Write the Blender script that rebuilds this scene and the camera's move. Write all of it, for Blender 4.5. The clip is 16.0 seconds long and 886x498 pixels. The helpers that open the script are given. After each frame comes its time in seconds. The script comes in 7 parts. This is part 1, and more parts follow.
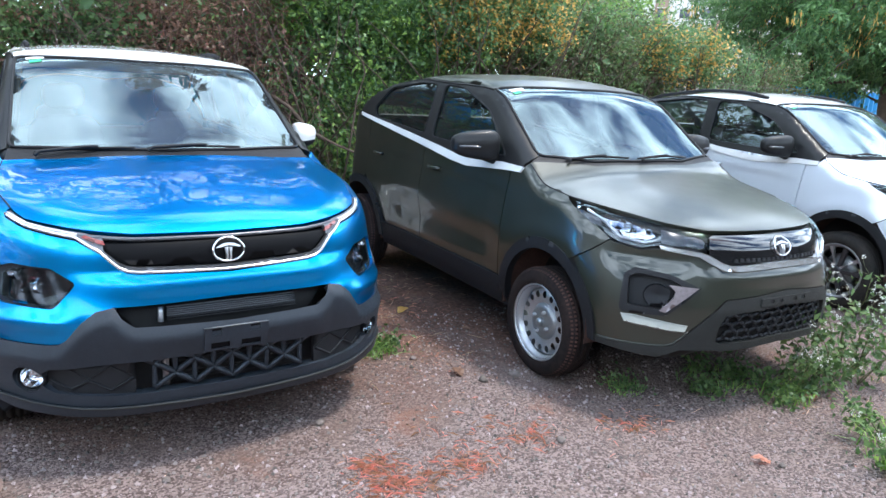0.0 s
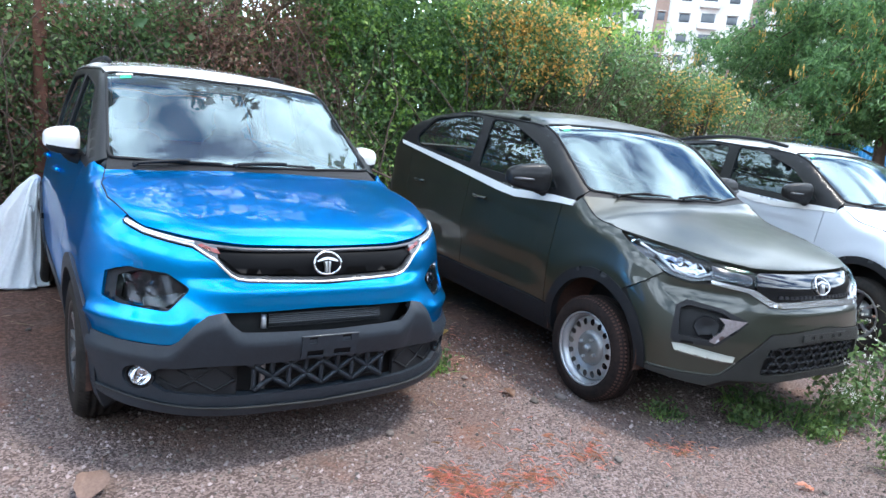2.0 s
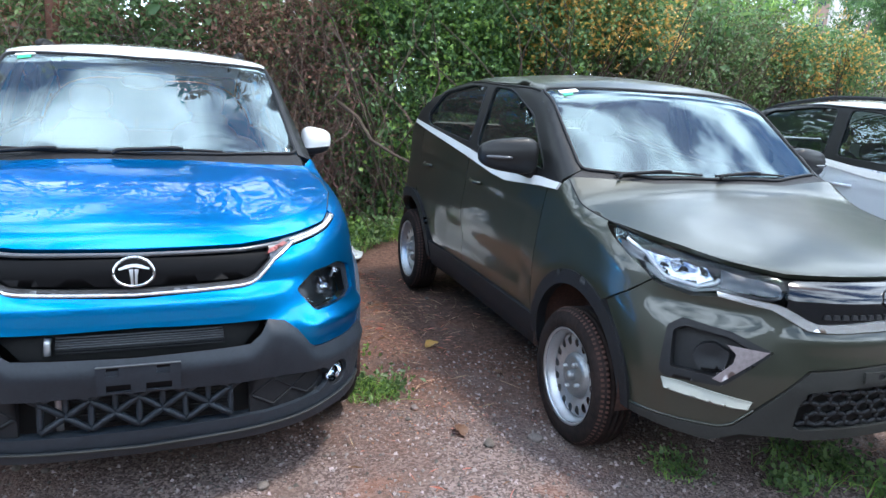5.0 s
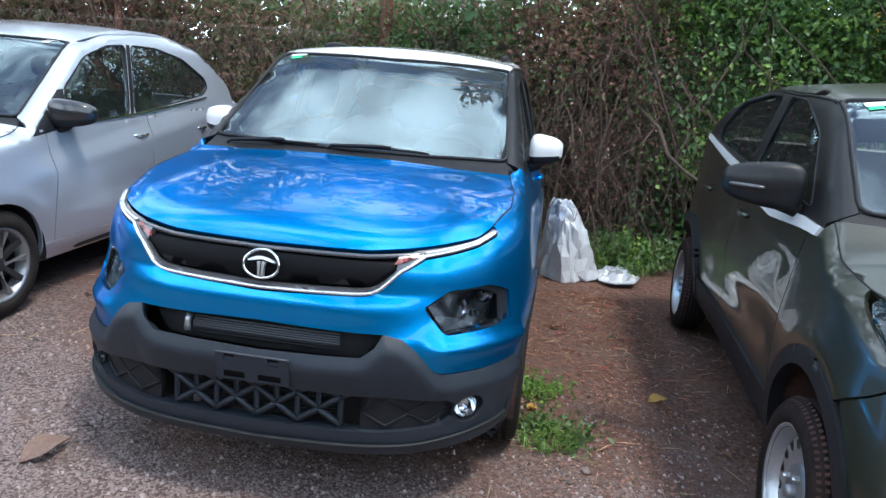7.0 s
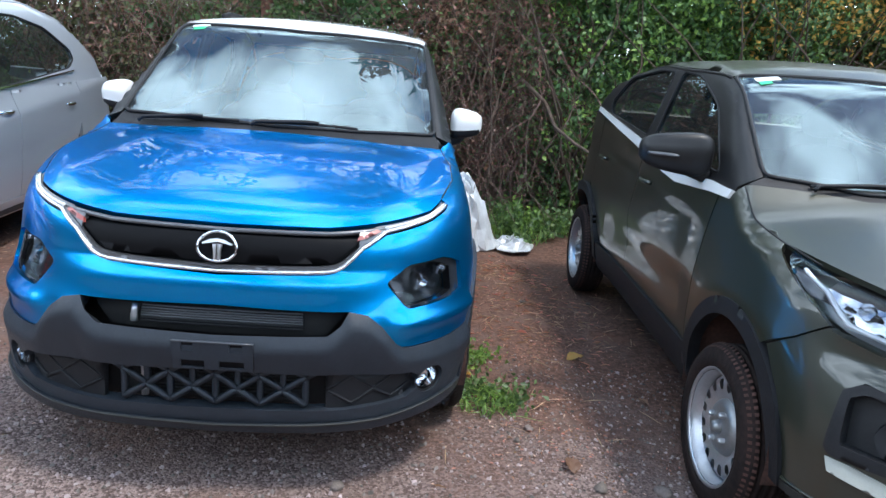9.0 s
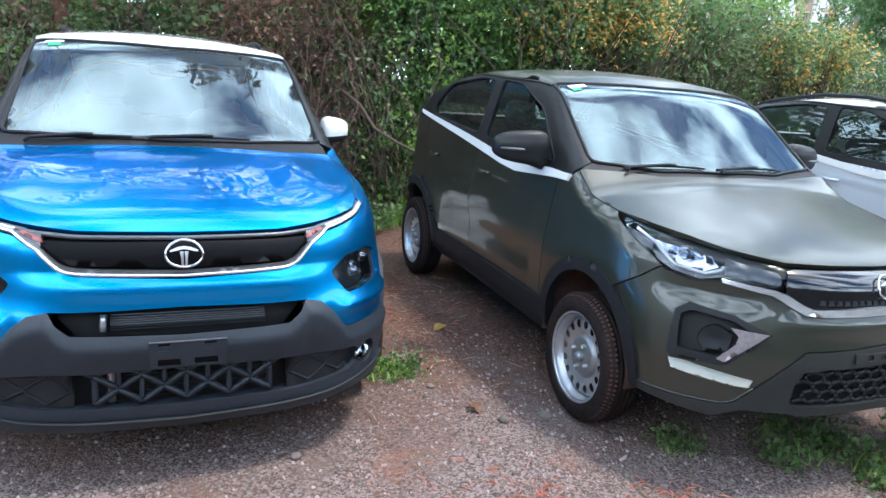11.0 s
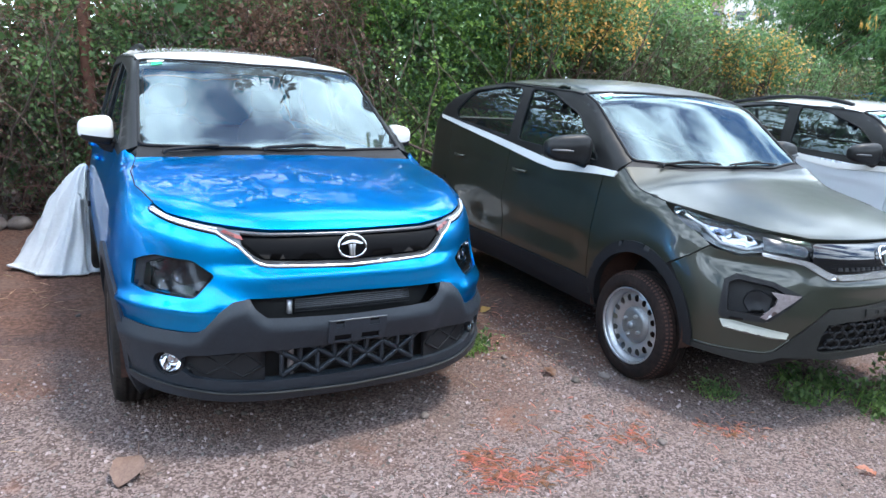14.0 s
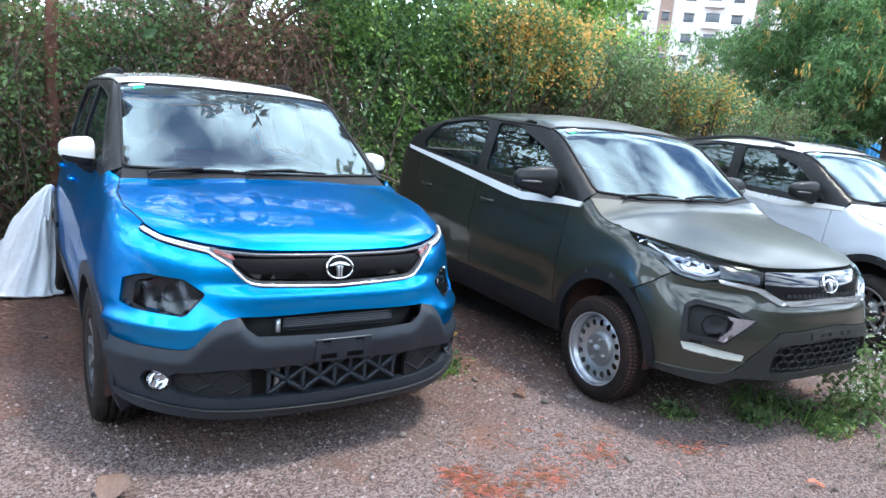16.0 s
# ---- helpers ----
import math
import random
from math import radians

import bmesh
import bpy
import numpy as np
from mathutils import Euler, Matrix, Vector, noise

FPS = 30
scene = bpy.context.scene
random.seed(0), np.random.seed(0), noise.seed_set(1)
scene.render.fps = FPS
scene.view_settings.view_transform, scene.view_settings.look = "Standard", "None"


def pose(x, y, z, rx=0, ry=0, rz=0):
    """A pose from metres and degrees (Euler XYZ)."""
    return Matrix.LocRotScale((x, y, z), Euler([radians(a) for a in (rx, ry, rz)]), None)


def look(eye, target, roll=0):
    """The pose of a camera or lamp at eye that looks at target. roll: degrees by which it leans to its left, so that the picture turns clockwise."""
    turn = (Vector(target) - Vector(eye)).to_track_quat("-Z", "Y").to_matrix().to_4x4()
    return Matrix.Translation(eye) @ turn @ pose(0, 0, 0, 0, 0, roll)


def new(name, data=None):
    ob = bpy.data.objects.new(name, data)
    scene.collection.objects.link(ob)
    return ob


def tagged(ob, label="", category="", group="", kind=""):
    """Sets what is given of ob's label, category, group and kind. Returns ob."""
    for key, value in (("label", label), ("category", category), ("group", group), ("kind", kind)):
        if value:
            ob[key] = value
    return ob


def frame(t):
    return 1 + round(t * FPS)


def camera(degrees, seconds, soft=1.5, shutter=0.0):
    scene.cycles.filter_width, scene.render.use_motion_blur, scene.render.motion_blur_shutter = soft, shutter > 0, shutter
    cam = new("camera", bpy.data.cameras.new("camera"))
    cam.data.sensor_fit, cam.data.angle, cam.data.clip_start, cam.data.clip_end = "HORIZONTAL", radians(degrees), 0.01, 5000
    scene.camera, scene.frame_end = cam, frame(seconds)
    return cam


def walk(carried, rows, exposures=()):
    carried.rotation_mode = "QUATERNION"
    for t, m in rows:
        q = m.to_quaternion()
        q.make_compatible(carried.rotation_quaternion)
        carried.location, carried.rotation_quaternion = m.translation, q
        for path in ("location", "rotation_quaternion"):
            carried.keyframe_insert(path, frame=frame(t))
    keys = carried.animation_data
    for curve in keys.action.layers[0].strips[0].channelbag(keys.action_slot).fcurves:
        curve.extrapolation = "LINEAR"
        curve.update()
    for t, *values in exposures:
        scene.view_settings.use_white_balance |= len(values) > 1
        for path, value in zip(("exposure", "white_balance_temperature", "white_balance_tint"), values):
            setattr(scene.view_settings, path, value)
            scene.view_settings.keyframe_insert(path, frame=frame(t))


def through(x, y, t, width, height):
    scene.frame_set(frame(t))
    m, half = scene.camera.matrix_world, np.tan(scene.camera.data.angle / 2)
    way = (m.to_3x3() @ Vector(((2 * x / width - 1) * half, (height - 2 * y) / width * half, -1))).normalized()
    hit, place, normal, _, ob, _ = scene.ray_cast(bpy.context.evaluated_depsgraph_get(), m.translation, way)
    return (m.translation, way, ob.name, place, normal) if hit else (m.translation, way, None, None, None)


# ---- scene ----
cam = camera(65.9, 16.0)

PATH = [
    (0, (-0.73, -2.621, 1.521), (0.348, -1.003, 1.052), 3.4),
    (0.5, (-0.848, -2.607, 1.515), (0.216, -0.973, 1.068), 5.2),
    (1, (-1.028, -2.55, 1.49), (-0.056, -0.863, 1.035), 3.7),
    (1.5, (-1.144, -2.534, 1.502), (-0.153, -0.846, 1.091), 5.0),
    (2, (-1.183, -2.556, 1.501), (-0.064, -0.943, 1.119), 6.4),
    (2.1, (-0.829, -2.655, 1.504), (0.257, -1.031, 1.079), 4.8),
    (2.5, (-0.747, -2.635, 1.532), (0.33, -1.015, 1.068), 3.5),
    (3, (-0.648, -2.572, 1.497), (0.422, -0.953, 1.015), 4.9),
    (3.2, (-0.585, -2.533, 1.493), (0.491, -0.893, 1.101), 6.1),
    (5.3, (0.213, -2.272, 1.463), (0.863, -0.431, 1.03), 4.1),
    (5.5, (0.281, -2.222, 1.476), (0.833, -0.339, 1.093), 5.4),
    (6, (0.376, -2.112, 1.501), (0.697, -0.178, 1.108), 5.7),
    (6.5, (0.613, -2.088, 1.459), (0.695, -0.141, 1.007), 5.3),
    (7, (0.845, -2.04, 1.483), (0.592, -0.118, 0.992), 4.7),
    (7.5, (1.042, -2.065, 1.474), (0.525, -0.188, 1.017), 3.9),
    (8, (0.969, -2.062, 1.466), (0.558, -0.167, 0.976), 3.6),
    (8.5, (0.778, -2.057, 1.488), (0.641, -0.114, 1.034), 5.3),
    (9, (0.531, -2.092, 1.461), (0.683, -0.168, 0.933), 5.2),
    (9.5, (0.34, -2.15, 1.484), (0.659, -0.202, 1.158), 5.4),
    (10, (0.234, -2.262, 1.459), (0.874, -0.412, 1.047), 4.2),
    (10.2, (0.183, -2.3, 1.477), (0.835, -0.464, 1.027), 3.8),
    (12.3, (-0.622, -2.56, 1.497), (0.452, -0.939, 1.028), 5.0),
    (12.5, (-0.671, -2.583, 1.526), (0.373, -0.951, 1.029), 3.5),
    (13, (-0.768, -2.622, 1.543), (0.303, -0.998, 1.08), 3.7),
    (13.5, (-0.877, -2.592, 1.531), (0.167, -0.952, 1.061), 5.0),
    (14, (-1.026, -2.541, 1.52), (-0.054, -0.859, 1.047), 3.9),
    (14.5, (-1.125, -2.534, 1.52), (-0.151, -0.843, 1.081), 4.6),
    (15, (-1.165, -2.559, 1.514), (-0.128, -0.898, 1.11), 5.8),
    (15.5, (-1.199, -2.57, 1.512), (-0.072, -0.961, 1.138), 6.6),
    (16, (-1.217, -2.585, 1.506), (-0.115, -0.958, 1.132), 5.5),
]
walk(cam, [(t, look(eye, target, roll)) for t, eye, target, roll in PATH], exposures=[(0.0, 0.56), (3.2, 0.56), (5.5, 0.56), (6.5, 0.38), (7.5, 0.07), (8.3, 0.12), (9.5, 0.47), (10.2, 0.54), (12.5, 0.56), (16.0, 0.58)])


# ---- world: bright sky with broken cloud, soft sun ----
world = bpy.data.worlds.new("sky")
scene.world = world
world.use_nodes = True
wn, wl = world.node_tree.nodes, world.node_tree.links
wn.clear()
w_out, w_bg = wn.new("ShaderNodeOutputWorld"), wn.new("ShaderNodeBackground")
w_sky, w_mix, w_noise, w_ramp, w_map, w_geo = (wn.new(k) for k in ("ShaderNodeTexSky", "ShaderNodeMix", "ShaderNodeTexNoise", "ShaderNodeValToRGB", "ShaderNodeMapping", "ShaderNodeTexCoord"))
w_sky.sky_type, w_sky.sun_disc = "NISHITA", False
w_sky.sun_elevation, w_sky.sun_rotation = radians(68.5), radians(117)
w_map.inputs["Scale"].default_value = (0.8, 1.3, 1.3)
w_map.inputs["Location"].default_value = (0.42, -1.21, 2.55)
w_noise.inputs["Scale"].default_value, w_noise.inputs["Detail"].default_value, w_noise.inputs["Roughness"].default_value = 4.6, 6.0, 0.5
w_ramp.color_ramp.elements[0].position, w_ramp.color_ramp.elements[1].position = 0.47, 0.60
w_mix.data_type = "RGBA"
wl.new(w_geo.outputs["Generated"], w_map.inputs["Vector"])
wl.new(w_map.outputs["Vector"], w_noise.inputs["Vector"])
w_sep, w_low, w_sum = wn.new("ShaderNodeSeparateXYZ"), wn.new("ShaderNodeMapRange"), wn.new("ShaderNodeMath")
wl.new(w_geo.outputs["Generated"], w_sep.inputs["Vector"])
wl.new(w_sep.outputs["Z"], w_low.inputs["Value"])
w_low.inputs["From Min"].default_value, w_low.inputs["From Max"].default_value = 0.30, 0.75
w_low.inputs["To Min"].default_value, w_low.inputs["To Max"].default_value = 0.10, 0.0
w_sum.operation = "ADD"
wl.new(w_noise.outputs["Fac"], w_sum.inputs[0])
wl.new(w_low.outputs["Result"], w_sum.inputs[1])
wl.new(w_sum.outputs[0], w_ramp.inputs["Fac"])
wl.new(w_ramp.outputs["Color"], w_mix.inputs["Factor"])
w_blue = wn.new("ShaderNodeHueSaturation")
w_blue.inputs["Saturation"].default_value, w_blue.inputs["Value"].default_value = 1.75, 1.45
wl.new(w_sky.outputs["Color"], w_blue.inputs["Color"])
wl.new(w_blue.outputs["Color"], w_mix.inputs["A"])
w_base, w_shade, w_cloud = wn.new("ShaderNodeTexNoise"), wn.new("ShaderNodeMapRange"), wn.new("ShaderNodeVectorMath")
wl.new(w_map.outputs["Vector"], w_base.inputs["Vector"])
w_base.inputs["Scale"].default_value, w_base.inputs["Detail"].default_value = 7.0, 4.0
wl.new(w_base.outputs["Fac"], w_shade.inputs["Value"])
w_shade.inputs["From Min"].default_value, w_shade.inputs["From Max"].default_value = 0.35, 0.62
w_shade.inputs["To Min"].default_value, w_shade.inputs["To Max"].default_value = 0.52, 1.08
w_cloud.operation = "SCALE"
w_cloud.inputs[0].default_value = (38.8, 46.3, 55.0)
wl.new(w_shade.outputs["Result"], w_cloud.inputs["Scale"])
wl.new(w_cloud.outputs["Vector"], w_mix.inputs["B"])
wl.new(w_mix.outputs["Result"], w_bg.inputs["Color"])
w_bg.inputs["Strength"].default_value = 0.088
wl.new(w_bg.outputs["Background"], w_out.inputs["Surface"])

sun_data = bpy.data.lights.new("sun", "SUN")
sun_data.energy, sun_data.angle, sun_data.color = 2.5, radians(10), (1.0, 0.96, 0.90)
sun = new("sun", sun_data)
sun.matrix_world = look((3.5, -1.8, 10.0), (0, 0, 0))


# ---- materials ----
def material(name, colour, rough=0.5, metal=0.0, coat=0.0, vary=0.0, scale=20.0, bump=0.0, bump_scale=200.0, second=None, island=0.0, per_object=0.0, spec=0.5, coat_rough=0.03):
    """A surface with two scales of variation in colour and relief."""
    m = bpy.data.materials.new(name)
    m.use_nodes = True
    n, l = m.node_tree.nodes, m.node_tree.links
    p = n["Principled BSDF"]
    p.inputs["Base Color"].default_value = (*colour, 1)
    p.inputs["Roughness"].default_value, p.inputs["Metallic"].default_value = rough, metal
    p.inputs["Coat Weight"].default_value, p.inputs["Coat Roughness"].default_value = coat, coat_rough
    p.inputs["Specular IOR Level"].default_value = spec
    place = n.new("ShaderNodeTexCoord").outputs["Object"]
    colour_out = None
    if vary:
        noise_a, noise_b, mix, ramp = n.new("ShaderNodeTexNoise"), n.new("ShaderNodeTexNoise"), n.new("ShaderNodeMix"), n.new("ShaderNodeMapRange")
        for t, s, d in ((noise_a, scale, 4), (noise_b, scale * 7.3, 3)):
            l.new(place, t.inputs["Vector"])
            t.inputs["Scale"].default_value, t.inputs["Detail"].default_value = s, d
        add = n.new("ShaderNodeMath")
        add.operation = "ADD"
        l.new(noise_a.outputs["Fac"], add.inputs[0])
        l.new(noise_b.outputs["Fac"], add.inputs[1])
        l.new(add.outputs[0], ramp.inputs["Value"])
        ramp.inputs["From Min"].default_value, ramp.inputs["From Max"].default_value = 0.72, 1.28
        mix.data_type = "RGBA"
        l.new(ramp.outputs["Result"], mix.inputs["Factor"])
        dark = second or tuple(c * (1 - vary) for c in colour)
        mix.inputs["A"].default_value, mix.inputs["B"].default_value = (*dark, 1), (*colour, 1)
        colour_out = mix.outputs["Result"]
    if island or per_object:
        hsv = n.new("ShaderNodeHueSaturation")
        spread = n.new("ShaderNodeMapRange")
        source = n.new("ShaderNodeNewGeometry").outputs["Random Per Island"] if island else n.new("ShaderNodeObjectInfo").outputs["Random"]
        l.new(source, spread.inputs["Value"])
        k = island or per_object
        spread.inputs["To Min"].default_value, spread.inputs["To Max"].default_value = 1 - k, 1 + k
        l.new(spread.outputs["Result"], hsv.inputs["Value"])
        if colour_out:
            l.new(colour_out, hsv.inputs["Color"])
        else:
            hsv.inputs["Color"].default_value = (*colour, 1)
        hue = n.new("ShaderNodeMapRange")
        l.new(source, hue.inputs["Value"])
        hue.inputs["To Min"].default_value, hue.inputs["To Max"].default_value = 0.5 + 0.05 * k, 0.5 - 0.05 * k
        l.new(hue.outputs["Result"], hsv.inputs["Hue"])
        colour_out = hsv.outputs["Color"]
    if colour_out:
        l.new(colour_out, p.inputs["Base Color"])
    if bump:
        tex, b = n.new("ShaderNodeTexNoise"), n.new("ShaderNodeBump")
        l.new(place, tex.inputs["Vector"])
        tex.inputs["Scale"].default_value, tex.inputs["Detail"].default_value = bump_scale, 3
        b.inputs["Strength"].default_value, b.inputs["Distance"].default_value = bump, 0.004
        l.new(tex.outputs["Fac"], b.inputs["Height"])
        l.new(b.outputs["Normal"], p.inputs["Normal"])
    return m


def glass_material(name, tint, gloss_rough=0.0, ior=1.5, dust_haze=0.0):
    """Tinted pane: clear through, with the mirror gloss of glass."""
    m = bpy.data.materials.new(name)
    m.use_nodes = True
    n, l = m.node_tree.nodes, m.node_tree.links
    n.clear()
    out, mix, clear, gloss, fres = (n.new(k) for k in ("ShaderNodeOutputMaterial", "ShaderNodeMixShader", "ShaderNodeBsdfTransparent", "ShaderNodeBsdfGlossy", "ShaderNodeFresnel"))
    clear.inputs["Color"].default_value = (*tint, 1)
    gloss.inputs["Color"].default_value = (0.78, 0.96, 0.98, 1)
    gloss.inputs["Roughness"].default_value = gloss_rough
    fres.inputs["IOR"].default_value = ior
    l.new(fres.outputs["Fac"], mix.inputs["Fac"])
    l.new(clear.outputs["BSDF"], mix.inputs[1])
    l.new(gloss.outputs["BSDF"], mix.inputs[2])
    last = mix.outputs["Shader"]
    # thin dusty film, tinted blue and milky to imitate bright mirrored sky
    if dust_haze:
        film, top, haze_noise = n.new("ShaderNodeBsdfDiffuse"), n.new("ShaderNodeMixShader"), n.new("ShaderNodeTexNoise")
        amount = n.new("ShaderNodeMapRange")
        l.new(n.new("ShaderNodeTexCoord").outputs["Object"], haze_noise.inputs["Vector"])
        haze_noise.inputs["Scale"].default_value, haze_noise.inputs["Detail"].default_value = 4.0, 8
        l.new(haze_noise.outputs["Fac"], amount.inputs["Value"])
        amount.inputs["From Min"].default_value, amount.inputs["From Max"].default_value = 0.3, 0.7
        amount.inputs["To Min"].default_value, amount.inputs["To Max"].default_value = dust_haze * 0.5, dust_haze * 1.5
        film.inputs["Color"].default_value = (0.62, 0.72, 0.80, 1)
        l.new(amount.outputs["Result"], top.inputs["Fac"])
        l.new(last, top.inputs[1])
        l.new(film.outputs["BSDF"], top.inputs[2])
        last = top.outputs["Shader"]
    l.new(last, out.inputs["Surface"])
    return m


def paint(name, colour, metal=0.35, rough=0.38, dust_haze=0.0, coat=1.0, edge=None, haze=0.02, settle=0.0):
    """Car paint with fine flakes; a thin dusty film all over, settle the dusty layer on the upward faces."""
    m = material(name, colour, rough, metal, coat, coat_rough=haze + 0.1 * dust_haze)
    n, l = m.node_tree.nodes, m.node_tree.links
    p = n["Principled BSDF"]
    if edge:
        p.inputs["Specular Tint"].default_value = (*edge, 1)
    flake, b = n.new("ShaderNodeTexNoise"), n.new("ShaderNodeBump")
    l.new(n.new("ShaderNodeTexCoord").outputs["Object"], flake.inputs["Vector"])
    flake.inputs["Scale"].default_value = 900
    b.inputs["Strength"].default_value, b.inputs["Distance"].default_value = 0.12, 0.0006
    l.new(flake.outputs["Fac"], b.inputs["Height"])
    l.new(b.outputs["Normal"], p.inputs["Normal"])
    if dust_haze:
        film, ramp, mix = n.new("ShaderNodeTexNoise"), n.new("ShaderNodeMapRange"), n.new("ShaderNodeMix")
        l.new(n["Texture Coordinate"].outputs["Object"], film.inputs["Vector"])
        film.inputs["Scale"].default_value, film.inputs["Detail"].default_value = 3.5, 7
        l.new(film.outputs["Fac"], ramp.inputs["Value"])
        ramp.inputs["From Min"].default_value, ramp.inputs["From Max"].default_value, ramp.inputs["To Max"].default_value = 0.35, 0.75, dust_haze
        mix.data_type = "RGBA"
        l.new(ramp.outputs["Result"], mix.inputs["Factor"])
        mix.inputs["A"].default_value, mix.inputs["B"].default_value = (*colour, 1), (0.30, 0.27, 0.23, 1)
        l.new(mix.outputs["Result"], p.inputs["Base Color"])
    if settle:
        geo, axes, up, lay, dull, film = (n.new(k) for k in ("ShaderNodeNewGeometry", "ShaderNodeSeparateXYZ", "ShaderNodeMapRange", "ShaderNodeMath", "ShaderNodeMapRange", "ShaderNodeMix"))
        speck, grains = n.new("ShaderNodeTexNoise"), n.new("ShaderNodeMapRange")
        l.new(n["Texture Coordinate"].outputs["Object"], speck.inputs["Vector"])
        speck.inputs["Scale"].default_value, speck.inputs["Detail"].default_value = 9.0, 8.0
        l.new(speck.outputs["Fac"], grains.inputs["Value"])
        grains.inputs["From Min"].default_value, grains.inputs["From Max"].default_value, grains.inputs["To Min"].default_value = 0.3, 0.65, 0.7
        l.new(geo.outputs["True Normal"], axes.inputs["Vector"])
        l.new(axes.outputs["Z"], up.inputs["Value"])
        up.inputs["From Min"].default_value, up.inputs["From Max"].default_value = 0.55, 0.92
        lay.operation = "MULTIPLY"
        l.new(up.outputs["Result"], lay.inputs[0])
        l.new(grains.outputs["Result"], lay.inputs[1])
        film.data_type = "RGBA"
        l.new(p.inputs["Base Color"].links[0].from_socket, film.inputs["A"])
        film.inputs["B"].default_value = (0.135, 0.135, 0.10, 1)
        thin = n.new("ShaderNodeMath")
        thin.operation = "MULTIPLY"
        thin.inputs[1].default_value = settle
        l.new(lay.outputs[0], thin.inputs[0])
        l.new(thin.outputs[0], film.inputs["Factor"])
        l.new(film.outputs["Result"], p.inputs["Base Color"])
        l.new(lay.outputs[0], dull.inputs["Value"])
        dull.inputs["To Min"].default_value, dull.inputs["To Max"].default_value = haze, 0.16
        l.new(dull.outputs["Result"], p.inputs["Coat Roughness"])
        veil = n.new("ShaderNodeMapRange")
        l.new(lay.outputs[0], veil.inputs["Value"])
        veil.inputs["To Min"].default_value, veil.inputs["To Max"].default_value = coat, coat * 0.35
        l.new(veil.outputs["Result"], p.inputs["Coat Weight"])
    return m


PAINT_BLUE = paint("blue_paint", (0.0, 0.295, 0.71), 0.92, 0.30, 0.0, 0.50, (0.0, 0.26, 0.62), haze=0.005)
PAINT_WHITE = paint("white_paint", (0.78, 0.78, 0.77), 0.0, 0.35)
PAINT_GREEN = paint("dark_green_paint", (0.020, 0.024, 0.016), 0.22, 0.36, 0.03, 0.9, haze=0.004, settle=0.12)
PAINT_SILVER = paint("silver_paint", (0.50, 0.55, 0.62), 0.48, 0.33, 0.02)
PAINT_PALE = paint("pale_silver_paint", (0.66, 0.71, 0.78), 0.3, 0.36)
PAINT_RED = paint("red_paint", (0.55, 0.012, 0.02), 0.2, 0.34)
PAINT_BLACK = paint("black_paint", (0.012, 0.012, 0.014), 0.0, 0.3)
PILLAR_BLACK = material("satin_black", (0.009, 0.009, 0.010), 0.45, spec=0.35, coat=0.08, vary=0.2, scale=12)
PLASTIC = material("grey_plastic", (0.024, 0.031, 0.041), 0.45, spec=0.35, vary=0.25, scale=14, bump=0.25, bump_scale=500)
PLASTIC_GREY = material("neutral_grey_plastic", (0.026, 0.028, 0.027), 0.5, spec=0.35, vary=0.25, scale=14, bump=0.25, bump_scale=500)
PLASTIC_DARK = material("black_plastic", (0.014, 0.015, 0.018), 0.55, spec=0.3, vary=0.3, scale=20, bump=0.2, bump_scale=600)
GLOSS_BLACK = material("gloss_black", (0.006, 0.006, 0.008), 0.12, coat=0.6)
GRILLE_BLACK = material("grille_black", (0.003, 0.003, 0.004), 0.5, spec=0.12, vary=0.3, scale=30)
CHROME = material("chrome", (0.82, 0.83, 0.85), 0.08, 1.0)
BRIGHT_TRIM = material("bright_trim", (0.78, 0.79, 0.81), 0.18, 0.8, coat=0.3)
SATIN = material("satin_silver", (0.62, 0.63, 0.65), 0.3, 0.8)
STEEL = material("wheel_steel", (0.52, 0.53, 0.55), 0.36, 0.75, vary=0.15, scale=18)
STEEL_DULL = material("wheel_centre_steel", (0.30, 0.31, 0.32), 0.42, 0.7, vary=0.2, scale=24)
REFLEX = material("reflex_lens", (0.30, 0.26, 0.27), 0.22, 0.2, coat=0.8, vary=0.35, scale=60)
# body paint of the lip with its sky highlight put into the colour
LIT_LIP = material("lit_lip_paint", (0.30, 0.31, 0.28), 0.6, 0.0, vary=0.1, scale=30)
FOG_BRIGHT = material("fog_reflector", (0.86, 0.87, 0.89), 0.14, 1.0)
SMOKED = material("smoked_reflector", (0.07, 0.072, 0.076), 0.25, 0.9)
ALLOY_GREY = material("grey_alloy", (0.34, 0.345, 0.355), 0.35, 0.7)
ALLOY_DARK = material("dark_alloy", (0.06, 0.06, 0.065), 0.4, 0.6)
RUBBER = material("tyre_rubber", (0.017, 0.017, 0.017), 0.7, vary=0.4, scale=9, second=(0.034, 0.028, 0.024), bump=0.2, bump_scale=120, spec=0.15)
RUBBER_MUD = material("muddy_tyre_rubber", (0.030, 0.020, 0.018), 0.85, vary=0.6, scale=5, second=(0.013, 0.011, 0.011), bump=0.4, bump_scale=90, spec=0.12)
MUD_TREAD = material("red_muddy_tread", (0.085, 0.038, 0.028), 0.9, vary=0.65, scale=14, bump=0.5, bump_scale=80)
MUD_LINER = material("muddy_wheelhouse", (0.085, 0.04, 0.03), 0.9, vary=0.6, scale=9, bump=0.5, bump_scale=60)
# near-black, with the shade of hollows put into the colour
CORE = material("cavity_shade_black", (0.010, 0.010, 0.011), 0.8, vary=0.3, scale=10)
TRIM_DARK = material("interior_dark", (0.035, 0.036, 0.04), 0.7, vary=0.3, scale=30, bump=0.2, bump_scale=400)
